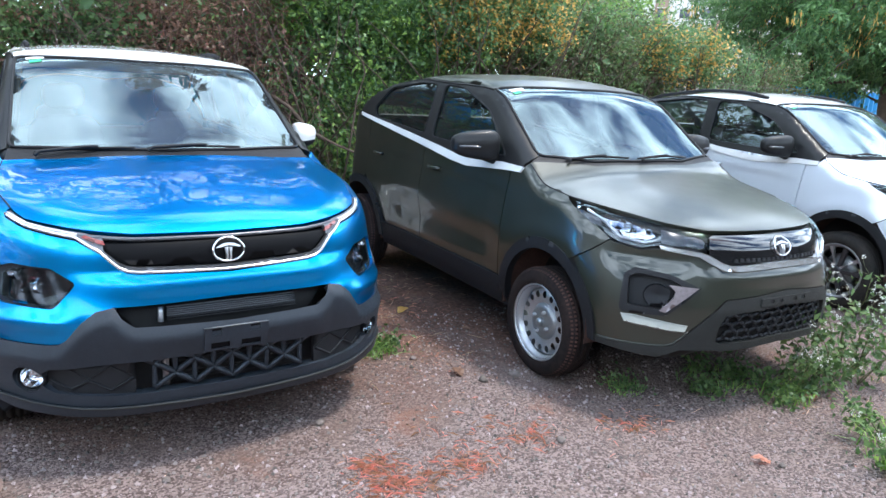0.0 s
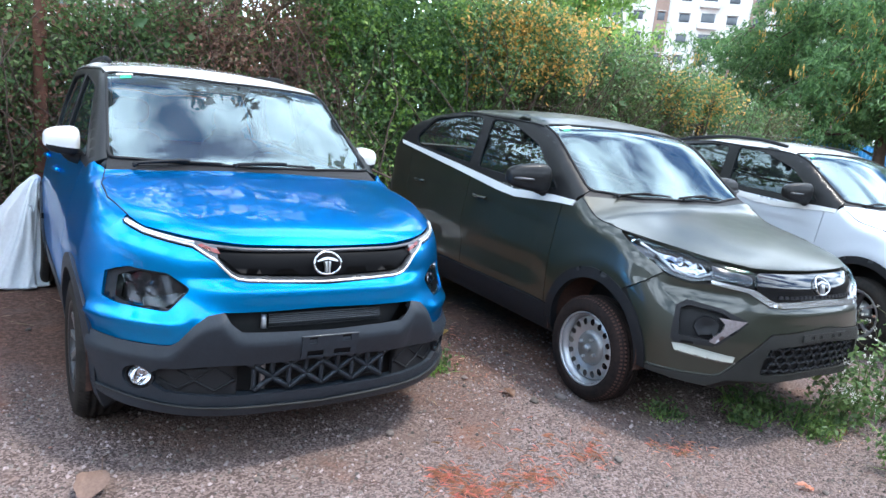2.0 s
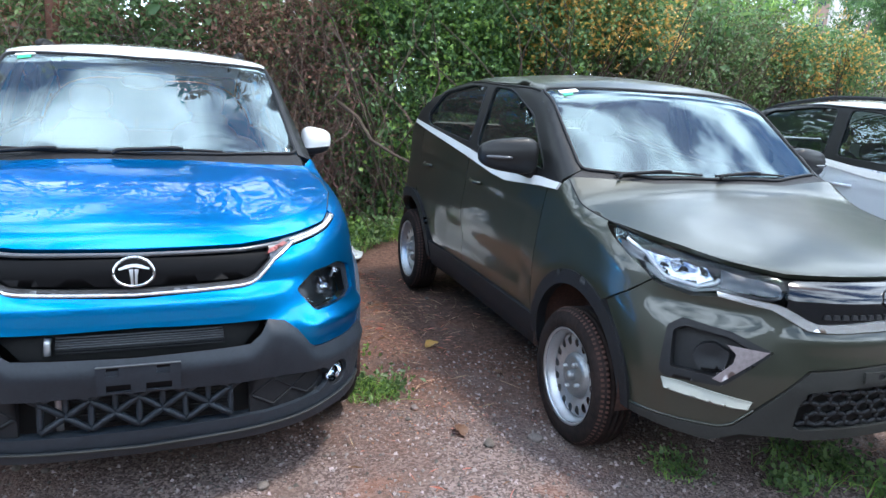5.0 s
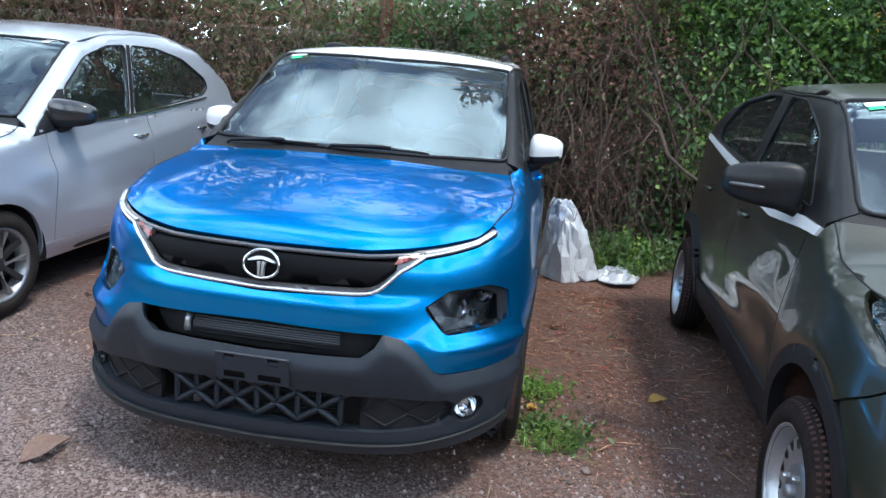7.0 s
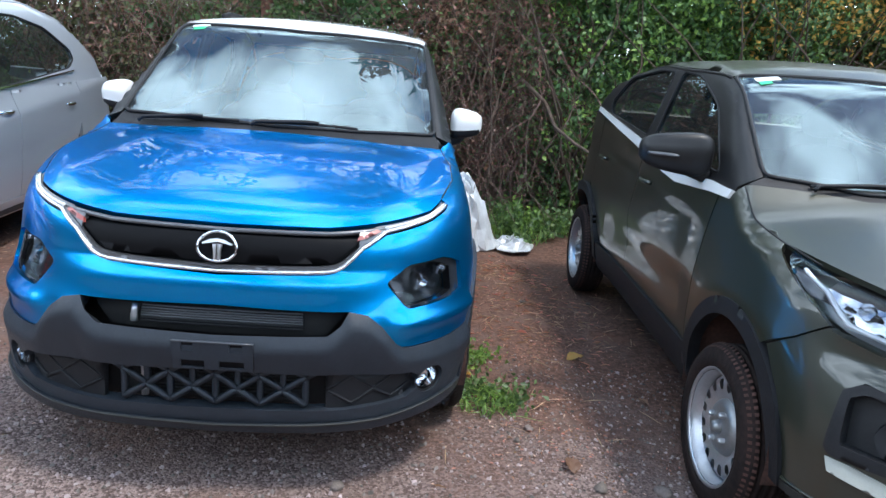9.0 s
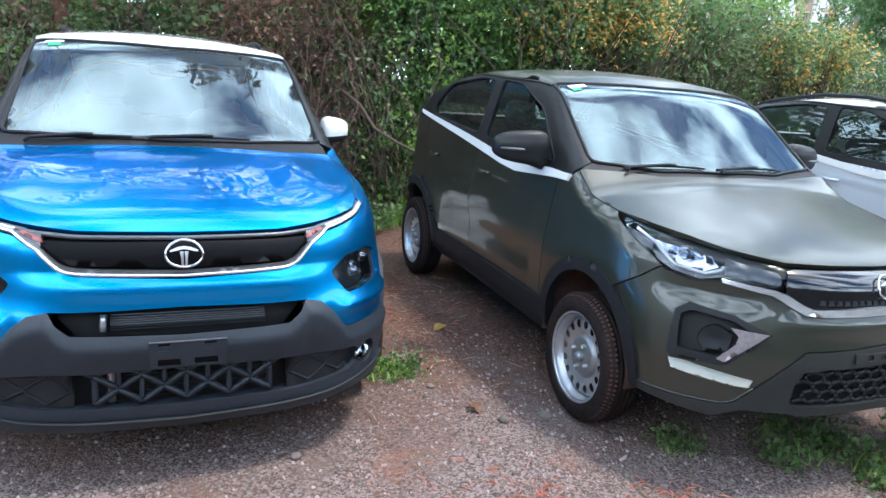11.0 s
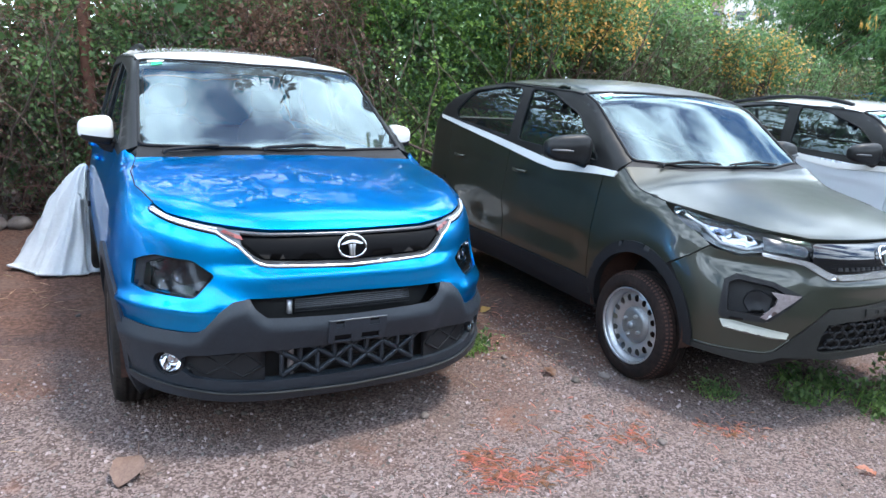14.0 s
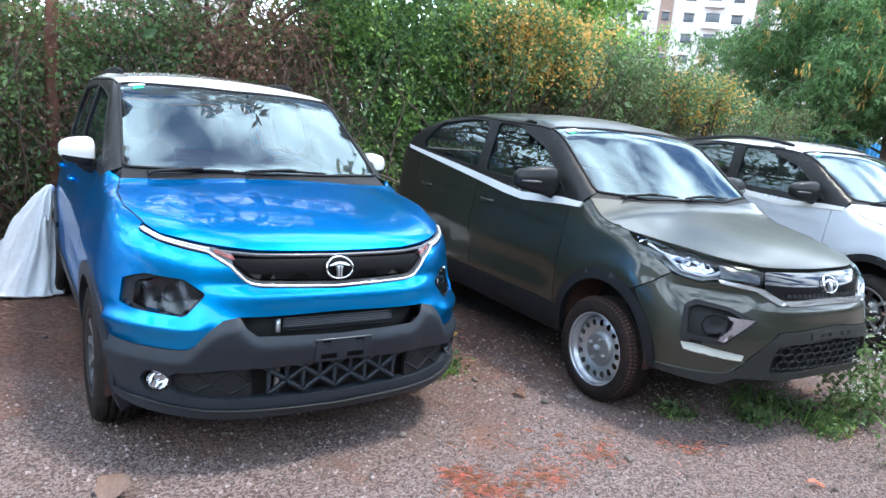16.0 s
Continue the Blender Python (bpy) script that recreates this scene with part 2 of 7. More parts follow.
SEAT_CLOTH = material("seat_cloth", (0.10, 0.105, 0.11), 0.9, vary=0.35, scale=60, bump=0.3, bump_scale=700)
GLASS = glass_material("windscreen_glass", (0.62, 0.77, 0.75), 0.0, 2.08, 0.05)
GLASS_TINT = glass_material("side_glass", (0.30, 0.34, 0.33), 0.0, 1.9, 0.01)
LENS = glass_material("lamp_lens", (0.9, 0.92, 0.95), 0.0, 1.28)
REFLECTOR = material("lamp_reflector", (0.55, 0.57, 0.60), 0.2, 1.0)
LAMP_GREY = material("lamp_bezel", (0.10, 0.105, 0.115), 0.3, 0.4, coat=0.5)
AMBER = material("indicator_red", (0.26, 0.05, 0.04), 0.25, coat=0.8)
DRL_WHITE = material("light_guide", (0.6, 0.61, 0.63), 0.2, 0.3, coat=0.6)
STICKER_GREEN = material("sticker_green", (0.02, 0.5, 0.22), 0.5)
STICKER_WHITE = material("sticker_white", (0.75, 0.8, 0.78), 0.5)

# ---- car body surfaces: a closed smooth form from profile curves, and panels cut out of it ----
def curve_table(points, soft, lo=-1.0, hi=6.0, n=1401):
    """A profile through the points, rounded over a length of about 2 * soft."""
    s = np.linspace(lo, hi, n)
    p = np.array(points, float)
    v = np.interp(s, p[:, 0], p[:, 1])
    for a, b in ((0, 1), (-1, -2)):
        slope = (p[b, 1] - p[a, 1]) / (p[b, 0] - p[a, 0])
        out = s < p[0, 0] if a == 0 else s > p[-1, 0]
        v[out] = p[a, 1] + np.clip(slope, -3, 3) * (s[out] - p[a, 0])
    step = (hi - lo) / (n - 1)
    half = max(1, int(3 * soft / step))
    k = np.exp(-0.5 * (np.arange(-half, half + 1) * step / soft) ** 2)
    k /= k.sum()
    v = np.convolve(np.pad(v, half, mode="reflect", reflect_type="odd"), k, "valid")
    return lambda q: np.interp(q, s, v)


def smax(a, b, k):
    return np.maximum(a, b) + np.maximum(k - np.abs(a - b), 0) ** 2 / (4 * k)


class Body:
    """Inside below 0. Coordinates: x across, y from the nose to the tail, z up."""

    def __init__(self, top, front, rear, plan, section, belt, tumble, crown, nose_bow, nose_power, tail_bow, corner, lip, mid, tail_mid, size=1.0):
        self.top, self.front, self.rear = curve_table(top, 0.045), curve_table(front, 0.028), curve_table(rear, 0.03)
        self.plan, self.section, self.belt = curve_table(plan, 0.1), curve_table(section, 0.03), curve_table(belt, 0.1)
        self.tumble, self.crown, self.nose_bow = tumble, curve_table(crown, 0.1), curve_table(nose_bow, 0.05)
        self.nose_power, self.tail_bow, self.corner, self.lip = nose_power, tail_bow, corner, lip
        self.mid, self.tail_mid, self.size = mid * size, tail_mid * size, size

    def value(self, p):
        p = p / self.size
        x, y, z = np.abs(p[..., 0]), p[..., 1], p[..., 2]
        top = (z - self.top(y) + self.crown(y) * (x / 0.75) ** 2.2) * 0.85
        over = z - self.belt(y)
        lean = self.tumble * 0.5 * (over + np.sqrt(over * over + 0.0012)) * (1 + 0.25 * np.clip(over, 0, 0.6))
        side = x - self.plan(y) + self.section(z) + lean
        front = self.front(z) + self.nose_bow(z) * (x / 0.8) ** self.nose_power - y
        rear = y - self.rear(z) + self.tail_bow * (x / 0.8) ** 3
        return smax(smax(smax(front, side, self.corner), smax(top, side, self.lip), 0.05), rear, 0.15)

    def normal(self, p):
        e = 8e-3
        g = np.stack([self.value(p + e * d) - self.value(p - e * d) for d in np.eye(3)], -1)
        return g / np.linalg.norm(g, axis=-1, keepdims=True)

    def rays(self, view, ab):
        """Start and way of the rays for the flat coordinates of a view."""
        a, b = np.asarray(ab, float).T
        o = np.zeros_like(a)
        if view == "top":
            return np.stack([a, b, o + 2.0], -1), np.stack([o, o, o - 1], -1), 2.0
        if view == "side":
            return np.stack([o + 1.2, a, b], -1), np.stack([o - 1, o, o], -1), 1.2
        t, far = np.radians(a), 2.0
        if view == "front":
            way = np.stack([-np.sin(t), np.cos(t), o], -1)
            return np.stack([far * np.sin(t), self.mid - far * np.cos(t), b], -1), way, far
        way = np.stack([-np.sin(t), -np.cos(t), o], -1)
        return np.stack([far * np.sin(t), self.tail_mid + far * np.cos(t), b], -1), way, far

    def meet(self, start, way, reach, steps=90):
        """The first place where each ray enters the body."""
        d = np.linspace(0, reach, steps)
        v = np.stack([self.value(start + s * way) for s in d], -1) < 0
        first = np.where(v.any(-1), v.argmax(-1), steps - 1)
        hi, lo = d[first], d[np.maximum(first - 1, 0)]
        for _ in range(22):
            m = (lo + hi) / 2
            inside = self.value(start + m[:, None] * way) < 0
            hi, lo = np.where(inside, m, hi), np.where(inside, lo, m)
        return start + hi[:, None] * way

    def lay(self, view, ab):
        return self.meet(*self.rays(view, ab))

    def flat(self, view, p):
        """The flat coordinates of places in a view."""
        p = np.asarray(p, float)
        if view == "top":
            return p[:, :2]
        if view == "side":
            return p[:, 1:]
        if view == "front":
            return np.stack([np.degrees(np.arctan2(p[:, 0], self.mid - p[:, 1])), p[:, 2]], -1)
        return np.stack([np.degrees(np.arctan2(p[:, 0], p[:, 1] - self.tail_mid)), p[:, 2]], -1)



from mathutils.geometry import delaunay_2d_cdt

UNIT = 0.95  # the drawing's units in metres


def mesh_part(name, verts, faces, mat, parent=None, label="", normals=None, smooth=True):
    """One mesh object; normals, if given, are per corner of each face."""
    me = bpy.data.meshes.new(name)
    me.from_pydata((np.asarray(verts, float) * UNIT).tolist(), [], [tuple(map(int, f)) for f in faces])
    me.materials.append(mat)
    me.polygons.foreach_set("use_smooth", np.full(len(me.polygons), smooth))
    if normals is not None:
        me.normals_split_custom_set([tuple(v) for v in normals])
    me.update()
    ob = new(name, me)
    ob.parent = parent
    return tagged(ob, label)


def bm_part(name, bm, mat, parent=None, label="", smooth=True):
    verts = [v.co[:] for v in bm.verts]
    bm.verts.index_update()
    faces = [[v.index for v in f.verts] for f in bm.faces]
    bm.free()
    return mesh_part(name, verts, faces, mat, parent, label, smooth=smooth)


def thing(name, x=0.0, y=0.0, z=0.0, turn=0.0):
    ob = new(name)
    ob.empty_display_size = 0.1
    ob.matrix_basis = pose(x * UNIT, y * UNIT, z * UNIT, 0, 0, turn)
    return ob


def inside(poly, pts):
    p, (x, y) = np.asarray(poly, float), np.asarray(pts, float).T
    hit = np.zeros(len(x), bool)
    for (x0, y0), (x1, y1) in zip(p, np.roll(p, -1, 0)):
        cross = (y0 > y) != (y1 > y)
        hit ^= cross & (x < (x1 - x0) * (y - y0) / (y1 - y0 + 1e-12) + x0)
    return hit


def densify(poly, h, closed=True):
    p = np.asarray(poly, float)
    out = []
    for a, b in zip(p, np.roll(p, -1, 0) if closed else p[1:]):
        n = max(1, int(np.ceil(np.linalg.norm(b - a) / h)))
        out += [a + (b - a) * k / n for k in range(n)]
    return np.array(out if closed else out + [p[-1]])


def rounded(poly, r, n=3):
    """The polygon with each corner cut round over a length of r."""
    p = np.asarray(poly, float)
    out = []
    for a, b, c in zip(np.roll(p, 1, 0), p, np.roll(p, -1, 0)):
        u, v = a - b, c - b
        lu, lv = np.linalg.norm(u), np.linalg.norm(v)
        k = min(r, 0.45 * lu, 0.45 * lv)
        s, e = b + u / lu * k, b + v / lv * k
        for t in np.linspace(0, 1, n + 1):
            out.append((1 - t) ** 2 * s + 2 * t * (1 - t) * b + t * t * e)
    return np.array(out)


def ring(cx, cy, rx, ry=None, n=36, a0=0.0, a1=360.0):
    t = np.radians(np.linspace(a0, a1, n, endpoint=abs(a1 - a0) < 359.9))
    return np.stack([cx + rx * np.cos(t), cy + (ry or rx) * np.sin(t)], -1)


def mirrored(half):
    """A half outline that starts and ends on the axis, closed over it."""
    h = np.asarray(half, float)
    other = h[::-1] * [-1, 1]
    keep = np.abs(other[:, 0]) > 1e-9
    return np.concatenate([h, other[keep]])


def tessellate(outline, holes, h):
    loops = [densify(outline, h)] + [densify(q, h) for q in holes]
    lo, hi = loops[0].min(0), loops[0].max(0)
    gx, gy = np.arange(lo[0], hi[0] + h, h), np.arange(lo[1], hi[1] + h, h * 0.87)
    grid = np.array([(x + (h / 2 if j % 2 else 0), y) for j, y in enumerate(gy) for x in gx]).reshape(-1, 2)
    grid = grid[inside(loops[0], grid)] if len(grid) else grid
    for q in loops[1:]:
        grid = grid[~inside(q, grid)] if len(grid) else grid
    edge_pts = np.concatenate(loops)
    if len(grid):
        keep = np.ones(len(grid), bool)
        for e in edge_pts:
            keep &= ((grid - e) ** 2).sum(1) > (0.5 * h) ** 2
        grid = grid[keep]
    verts, edges, base = [], [], 0
    for q in loops:
        verts += [Vector(v) for v in q]
        edges += [(base + k, base + (k + 1) % len(q)) for k in range(len(q))]
        base += len(q)
    verts += [Vector(v) for v in grid]
    vs, _, fs, *_ = delaunay_2d_cdt(verts, edges, [], 0, 1e-5)
    vs = np.array([v[:] for v in vs])
    fs = np.array([f for f in fs if len(f) == 3])
    mid = vs[fs].mean(1)
    ok = inside(loops[0], mid)
    for q in loops[1:]:
        ok &= ~inside(q, mid)
    used, fs = np.unique(fs[ok], return_inverse=True)
    return vs[used], fs.reshape(-1, 3)


SPAN = {"front": np.array([0.0165, 1.0]), "rear": np.array([0.0165, 1.0]), "top": np.ones(2), "side": np.ones(2)}


def panel(body, name, view, outline, mat, parent, holes=(), off=0.0, depth=0.015, h=0.04, both=False, label="", shape=None):
    """A panel of the body: an outline in the flat coordinates of a view, laid on the form, off its surface, with a turned-in rim.
    both: a second one on the other side. shape: extra height from flat coordinates."""
    k = SPAN[view]
    vs, fs = tessellate(np.asarray(outline) * k, [np.asarray(q) * k for q in holes], h)
    ab = vs / k
    p = body.lay(view, ab)
    nrm = body.normal(p)
    lift = np.full(len(p), off) + (shape(ab) if shape else 0)
    p = p + nrm * lift[:, None]
    if shape:
        nrm = None
    tri = p[fs]
    turned = (np.cross(tri[:, 1] - tri[:, 0], tri[:, 2] - tri[:, 0]) * (body.normal(p[fs].mean(1)))).sum(-1) < 0
    fs[turned] = fs[turned][:, ::-1]
    if nrm is None:
        nrm = np.zeros_like(p)
        tri = p[fs]
        fn = np.cross(tri[:, 1] - tri[:, 0], tri[:, 2] - tri[:, 0])
        for c in range(3):
            np.add.at(nrm, fs[:, c], fn)
        nrm /= np.linalg.norm(nrm, axis=1, keepdims=True) + 1e-12
    pairs = {}
    for f in fs:
        for a, b in ((f[0], f[1]), (f[1], f[2]), (f[2], f[0])):
            pairs[(a, b)] = pairs.get((a, b), 0) + 1
    rim = [(a, b) for a, b in pairs if (b, a) not in pairs]
    low = {v: len(p) + n for n, v in enumerate(sorted({v for e in rim for v in e}))}
    order = sorted(low, key=low.get)
    allp = np.concatenate([p, p[order] - depth * nrm[order]]) if rim else p
    quads = [(b, a, low[a], low[b]) for a, b in rim]
    faces = [tuple(f) for f in fs] + quads
    corner = [nrm[v] for f in fs for v in f]
    for b, a, c, d in quads:
        n = np.cross(allp[a] - allp[b], allp[c] - allp[b])
        n = n / (np.linalg.norm(n) + 1e-12)
        corner += [n] * 4
    made = [mesh_part(name, allp, faces, mat, parent, label, corner)]
    if both:
        flip = np.array([-1, 1, 1])
        fl = [f[::-1] for f in faces]
        it, cs = 0, []
        for f in faces:
            cs += [n * flip for n in corner[it:it + len(f)]][::-1]
            it += len(f)
        made.append(mesh_part(name, allp * flip, fl, mat, parent, label, cs))
    return made


def sweep(path, radius, closed=False, sides=8, flat=1.0, up=None):
    """Verts and faces of a tube along a path; radius may vary along it."""
    p = np.asarray(path, float)
    n = len(p)
    r = np.broadcast_to(np.asarray(radius, float), (n,))
    if closed:
        tan = np.roll(p, -1, 0) - np.roll(p, 1, 0)
    else:
        tan = np.gradient(p, axis=0)
    tan /= np.linalg.norm(tan, axis=1, keepdims=True) + 1e-12
    ref = np.array(up if up is not None else (0.31, 0.2, 0.93), float)
    us = np.cross(tan, ref)
    us /= np.linalg.norm(us, axis=1, keepdims=True) + 1e-9
    ws = np.cross(us, tan)
    t = np.linspace(0, 2 * np.pi, sides, endpoint=False)
    v = p[:, None] + r[:, None, None] * (np.cos(t)[None, :, None] * us[:, None] + flat * np.sin(t)[None, :, None] * ws[:, None])
    f = []
    for i in range(n if closed else n - 1):
        j = (i + 1) % n
        f += [(i * sides + k, j * sides + k, j * sides + (k + 1) % sides, i * sides + (k + 1) % sides) for k in range(sides)]
    if not closed:
        f += [tuple(range(sides)), tuple((n - 1) * sides + k for k in reversed(range(sides)))]
    return v.reshape(-1, 3), f


def bead(body, name, view, line, radius, mat, parent, off=0.0, closed=False, h=0.03, both=False, label="", flat=1.0, sides=8):
    """A round or flattened strip laid along a line on the form."""
    k = SPAN[view]
    ab = densify(np.asarray(line) * k, h, closed) / k
    p = body.lay(view, ab)
    p = p + body.normal(p) * off
    v, f = sweep(p, radius, closed, sides, flat)
    made = [mesh_part(name, v, f, mat, parent, label)]
    if both:
        made.append(mesh_part(name, v * [-1, 1, 1], [q[::-1] for q in f], mat, parent, label))
    return made


def blob(centre, radii, power=2.6, nu=24, nv=14, bend=None):
    """Verts and faces of a rounded-box form."""
    u, v = np.linspace(0, 2 * np.pi, nu, endpoint=False), np.linspace(-np.pi / 2, np.pi / 2, nv)
    s = lambda q: np.sign(q) * np.abs(q) ** (2 / power)  # noqa: E731
    pts = np.array([(s(np.cos(b)) * s(np.cos(a)), s(np.cos(b)) * s(np.sin(a)), s(np.sin(b))) for b in v for a in u])
    if bend:
        pts = bend(pts)
    pts = pts * radii + np.asarray(centre)
    f = [(i * nu + k, i * nu + (k + 1) % nu, (i + 1) * nu + (k + 1) % nu, (i + 1) * nu + k) for i in range(nv - 1) for k in range(nu)]
    return pts, f


def compact(v, f):
    """Only the verts that the faces use."""
    used = sorted({i for q in f for i in q})
    at = {i: n for n, i in enumerate(used)}
    return np.asarray(v)[used], [tuple(at[i] for i in q) for q in f]


def lathe(profile, n=48, centre=(0, 0, 0), axis="x"):
    """A form turned about an axis: profile of (radius, along)."""
    t = np.linspace(0, 2 * np.pi, n, endpoint=False)
    pr = np.asarray(profile, float)
    v = np.array([(a, r * np.cos(q), r * np.sin(q)) for r, a in pr for q in t])
    if axis == "y":
        v = v[:, [1, 0, 2]] * [-1, 1, 1]
    f = [(i * n + k, i * n + (k + 1) % n, (i + 1) * n + (k + 1) % n, (i + 1) * n + k) for i in range(len(pr) - 1) for k in range(n)]
    return v + np.asarray(centre), f


def box(lo, hi, bevel=0.01):
    bm = bmesh.new()
    bmesh.ops.create_cube(bm, size=1.0)
    lo, hi = np.asarray(lo, float), np.asarray(hi, float)
    for v in bm.verts:
        v.co = Vector((lo + hi) / 2) + Vector(np.array(v.co) * (hi - lo))
    if bevel:
        bmesh.ops.bevel(bm, geom=bm.edges[:], offset=bevel, segments=2, affect="EDGES", profile=0.5)
    return bm


def wheel(parent, x, y, z, radius, width, rim_r, style, tyre_mat, out):
    """A wheel with its outer face towards out (+1 or -1 along x): tyre, rim, spokes or disc, cap, nuts."""
    hub = new("wheel")
    hub.parent = parent
    hub.matrix_basis = pose(x * UNIT, y * UNIT, z * UNIT) @ Matrix.Diagonal((out, 1, 1, 1))
    w, R = width / 2, radius
    prof = [(rim_r * 0.97, -w * 0.9), (rim_r + 0.01, -w), (R - 0.06, -w * 1.08), (R - 0.025, -w * 1.0), (R - 0.006, -w * 0.8)]
    for g in (-0.5, -0.17, 0.17, 0.5):
        prof += [(R, w * (g - 0.06)), (R - 0.009, w * (g - 0.045)), (R - 0.009, w * (g + 0.045)), (R, w * (g + 0.06))]
    prof += [(R - 0.006, w * 0.8), (R - 0.025, w * 1.0), (R - 0.06, w * 1.08), (R - 0.09, w * 1.085), (rim_r + 0.01, w), (rim_r * 0.97, w * 0.9)]
    mesh_part("tyre", *lathe(prof, 72), tyre_mat, hub)
    lugs, lf = [], []
    for k in range(84):
        for s in (-1, 1):
            a = 2 * np.pi * (k + (0.5 if s > 0 else 0)) / 84
            c, sn = np.cos(a), np.sin(a)
            b = len(lugs)
            for dx, rr, da in ((0.62, R + 0.003, -0.024), (1.0, R - 0.020, -0.024), (1.0, R - 0.020, 0.012), (0.62, R + 0.003, 0.012)):
                q = a + da
                lugs.append((s * w * dx, rr * np.cos(q), rr * np.sin(q)))
            lf.append((b, b + 1, b + 2, b + 3) if s > 0 else (b + 3, b + 2, b + 1, b))
            del c, sn
    tagged(mesh_part("tread", lugs, lf, MUD_TREAD if tyre_mat is RUBBER_MUD else tyre_mat, hub, smooth=False), kind="stuff")
    if style == "steel":
        lip = [(rim_r * 0.90, w * 0.12), (rim_r * 0.92, w * 0.55), (rim_r * 0.965, w * 0.62), (rim_r * 0.97, w * 0.85), (rim_r * 0.985, w * 0.97), (rim_r * 1.03, w * 1.02), (rim_r * 1.04, w * 0.96)]
        mesh_part("rim", *lathe(lip, 64), STEEL, hub)
        mesh_part("barrel", *lathe([(rim_r * 0.9, -w * 0.9), (rim_r * 0.88, 0), (rim_r * 0.90, w * 0.36)], 48), STEEL, hub)
        n, r0 = 16, rim_r * 0.74
        holes = [np.array([(np.cos(q) * (r0 + 0.022 * np.cos(e)) - np.sin(q) * 0.018 * np.sin(e), np.sin(q) * (r0 + 0.022 * np.cos(e)) + np.cos(q) * 0.018 * np.sin(e)) for e in np.linspace(0, 2 * np.pi, 10, endpoint=False)]) for q in np.arange(n) * 2 * np.pi / n]
        vs, fs = tessellate(ring(0, 0, rim_r * 0.9, n=56), holes, 0.018)
        r = np.hypot(*vs.T) / rim_r
        face = np.interp(r, [0, 0.46, 0.54, 0.62, 0.80, 0.86, 0.91], [0.30, 0.30, 0.34, 0.50, 0.54, 0.40, 0.20]) * w
        mesh_part("disc", np.stack([face, vs[:, 0], vs[:, 1]], -1), fs, STEEL, hub, "silver steel wheel disc with a ring of holes")
        mesh_part("dome", *lathe([(0.0, w * 0.60), (rim_r * 0.18, w * 0.60), (rim_r * 0.36, w * 0.60), (rim_r * 0.43, w * 0.56), (rim_r * 0.47, w * 0.44), (rim_r * 0.50, w * 0.30)], 48), STEEL_DULL, hub, "dull grey raised wheel centre")
        for q in np.arange(4) * np.pi / 2 + 0.4:
            mesh_part("wheel_nut", *lathe([(0.0, 0.025), (0.008, 0.025), (0.011, 0.018), (0.012, 0.0)], 6, (w * 0.58, np.cos(q) * rim_r * 0.3, np.sin(q) * rim_r * 0.3)), STEEL, hub, smooth=False)
        mesh_part("hub_cap", *lathe([(0.0, 0.03), (0.02, 0.028), (0.026, 0.015), (0.028, 0.0)], 20, (w * 0.6, 0, 0)), STEEL_DULL, hub)
    else:
        mesh_part("rim", *lathe([(rim_r * 0.86, w * 0.2), (rim_r * 0.93, w * 0.8), (rim_r * 0.99, w * 0.98), (rim_r * 1.04, w * 1.0), (rim_r * 1.04, w * 0.95)], 64), ALLOY_GREY if style == "alloy" else ALLOY_DARK, hub)
        mesh_part("barrel", *lathe([(rim_r * 0.92, -w * 0.9), (rim_r * 0.86, 0), (rim_r * 0.86, w * 0.25)], 48), ALLOY_DARK, hub)
        mesh_part("brake_disc", *lathe([(0.02, 0.0), (rim_r * 0.62, 0.0), (rim_r * 0.62, -0.02)], 32), STEEL_DULL, hub)
        for k in range(5):
            a = 2 * np.pi * k / 5 + 0.3
            for s, m in ((-1, ALLOY_GREY), (1, ALLOY_DARK)):
                q = a + s * 0.16
                o = a + s * 0.30
                quad = [(rim_r * 0.16, a + s * 0.05), (rim_r * 0.2, a + s * 0.75), (rim_r * 0.93, o + 0.09), (rim_r * 0.93, o - 0.09)]
                pts = np.array([(rr * np.cos(t), rr * np.sin(t)) for rr, t in quad])
                vs, fs = tessellate(pts, [], 0.03)
                rr = np.hypot(*vs.T) / rim_r
                face = w * np.interp(rr, [0, 0.3, 0.95], [0.72, 0.78, 0.9])
                top = np.stack([face, vs[:, 0], vs[:, 1]], -1)
                low = top - [0.03, 0, 0]
                edges = {}
                for f in fs:
                    for e in ((f[0], f[1]), (f[1], f[2]), (f[2], f[0])):
                        edges[tuple(e)] = 1
                sidef = [(e[1], e[0], e[0] + len(vs), e[1] + len(vs)) for e in edges if (e[1], e[0]) not in edges]
                mesh_part("spoke", np.concatenate([top, low]), [tuple(f) for f in fs] + sidef, m if style == "alloy" else ALLOY_GREY, hub, smooth=False)
                del q
        mesh_part("hub_cap", *lathe([(0.0, w * 0.84), (0.03, w * 0.83), (0.04, w * 0.78), (0.045, w * 0.6)], 24), ALLOY_DARK, hub)
    return hub


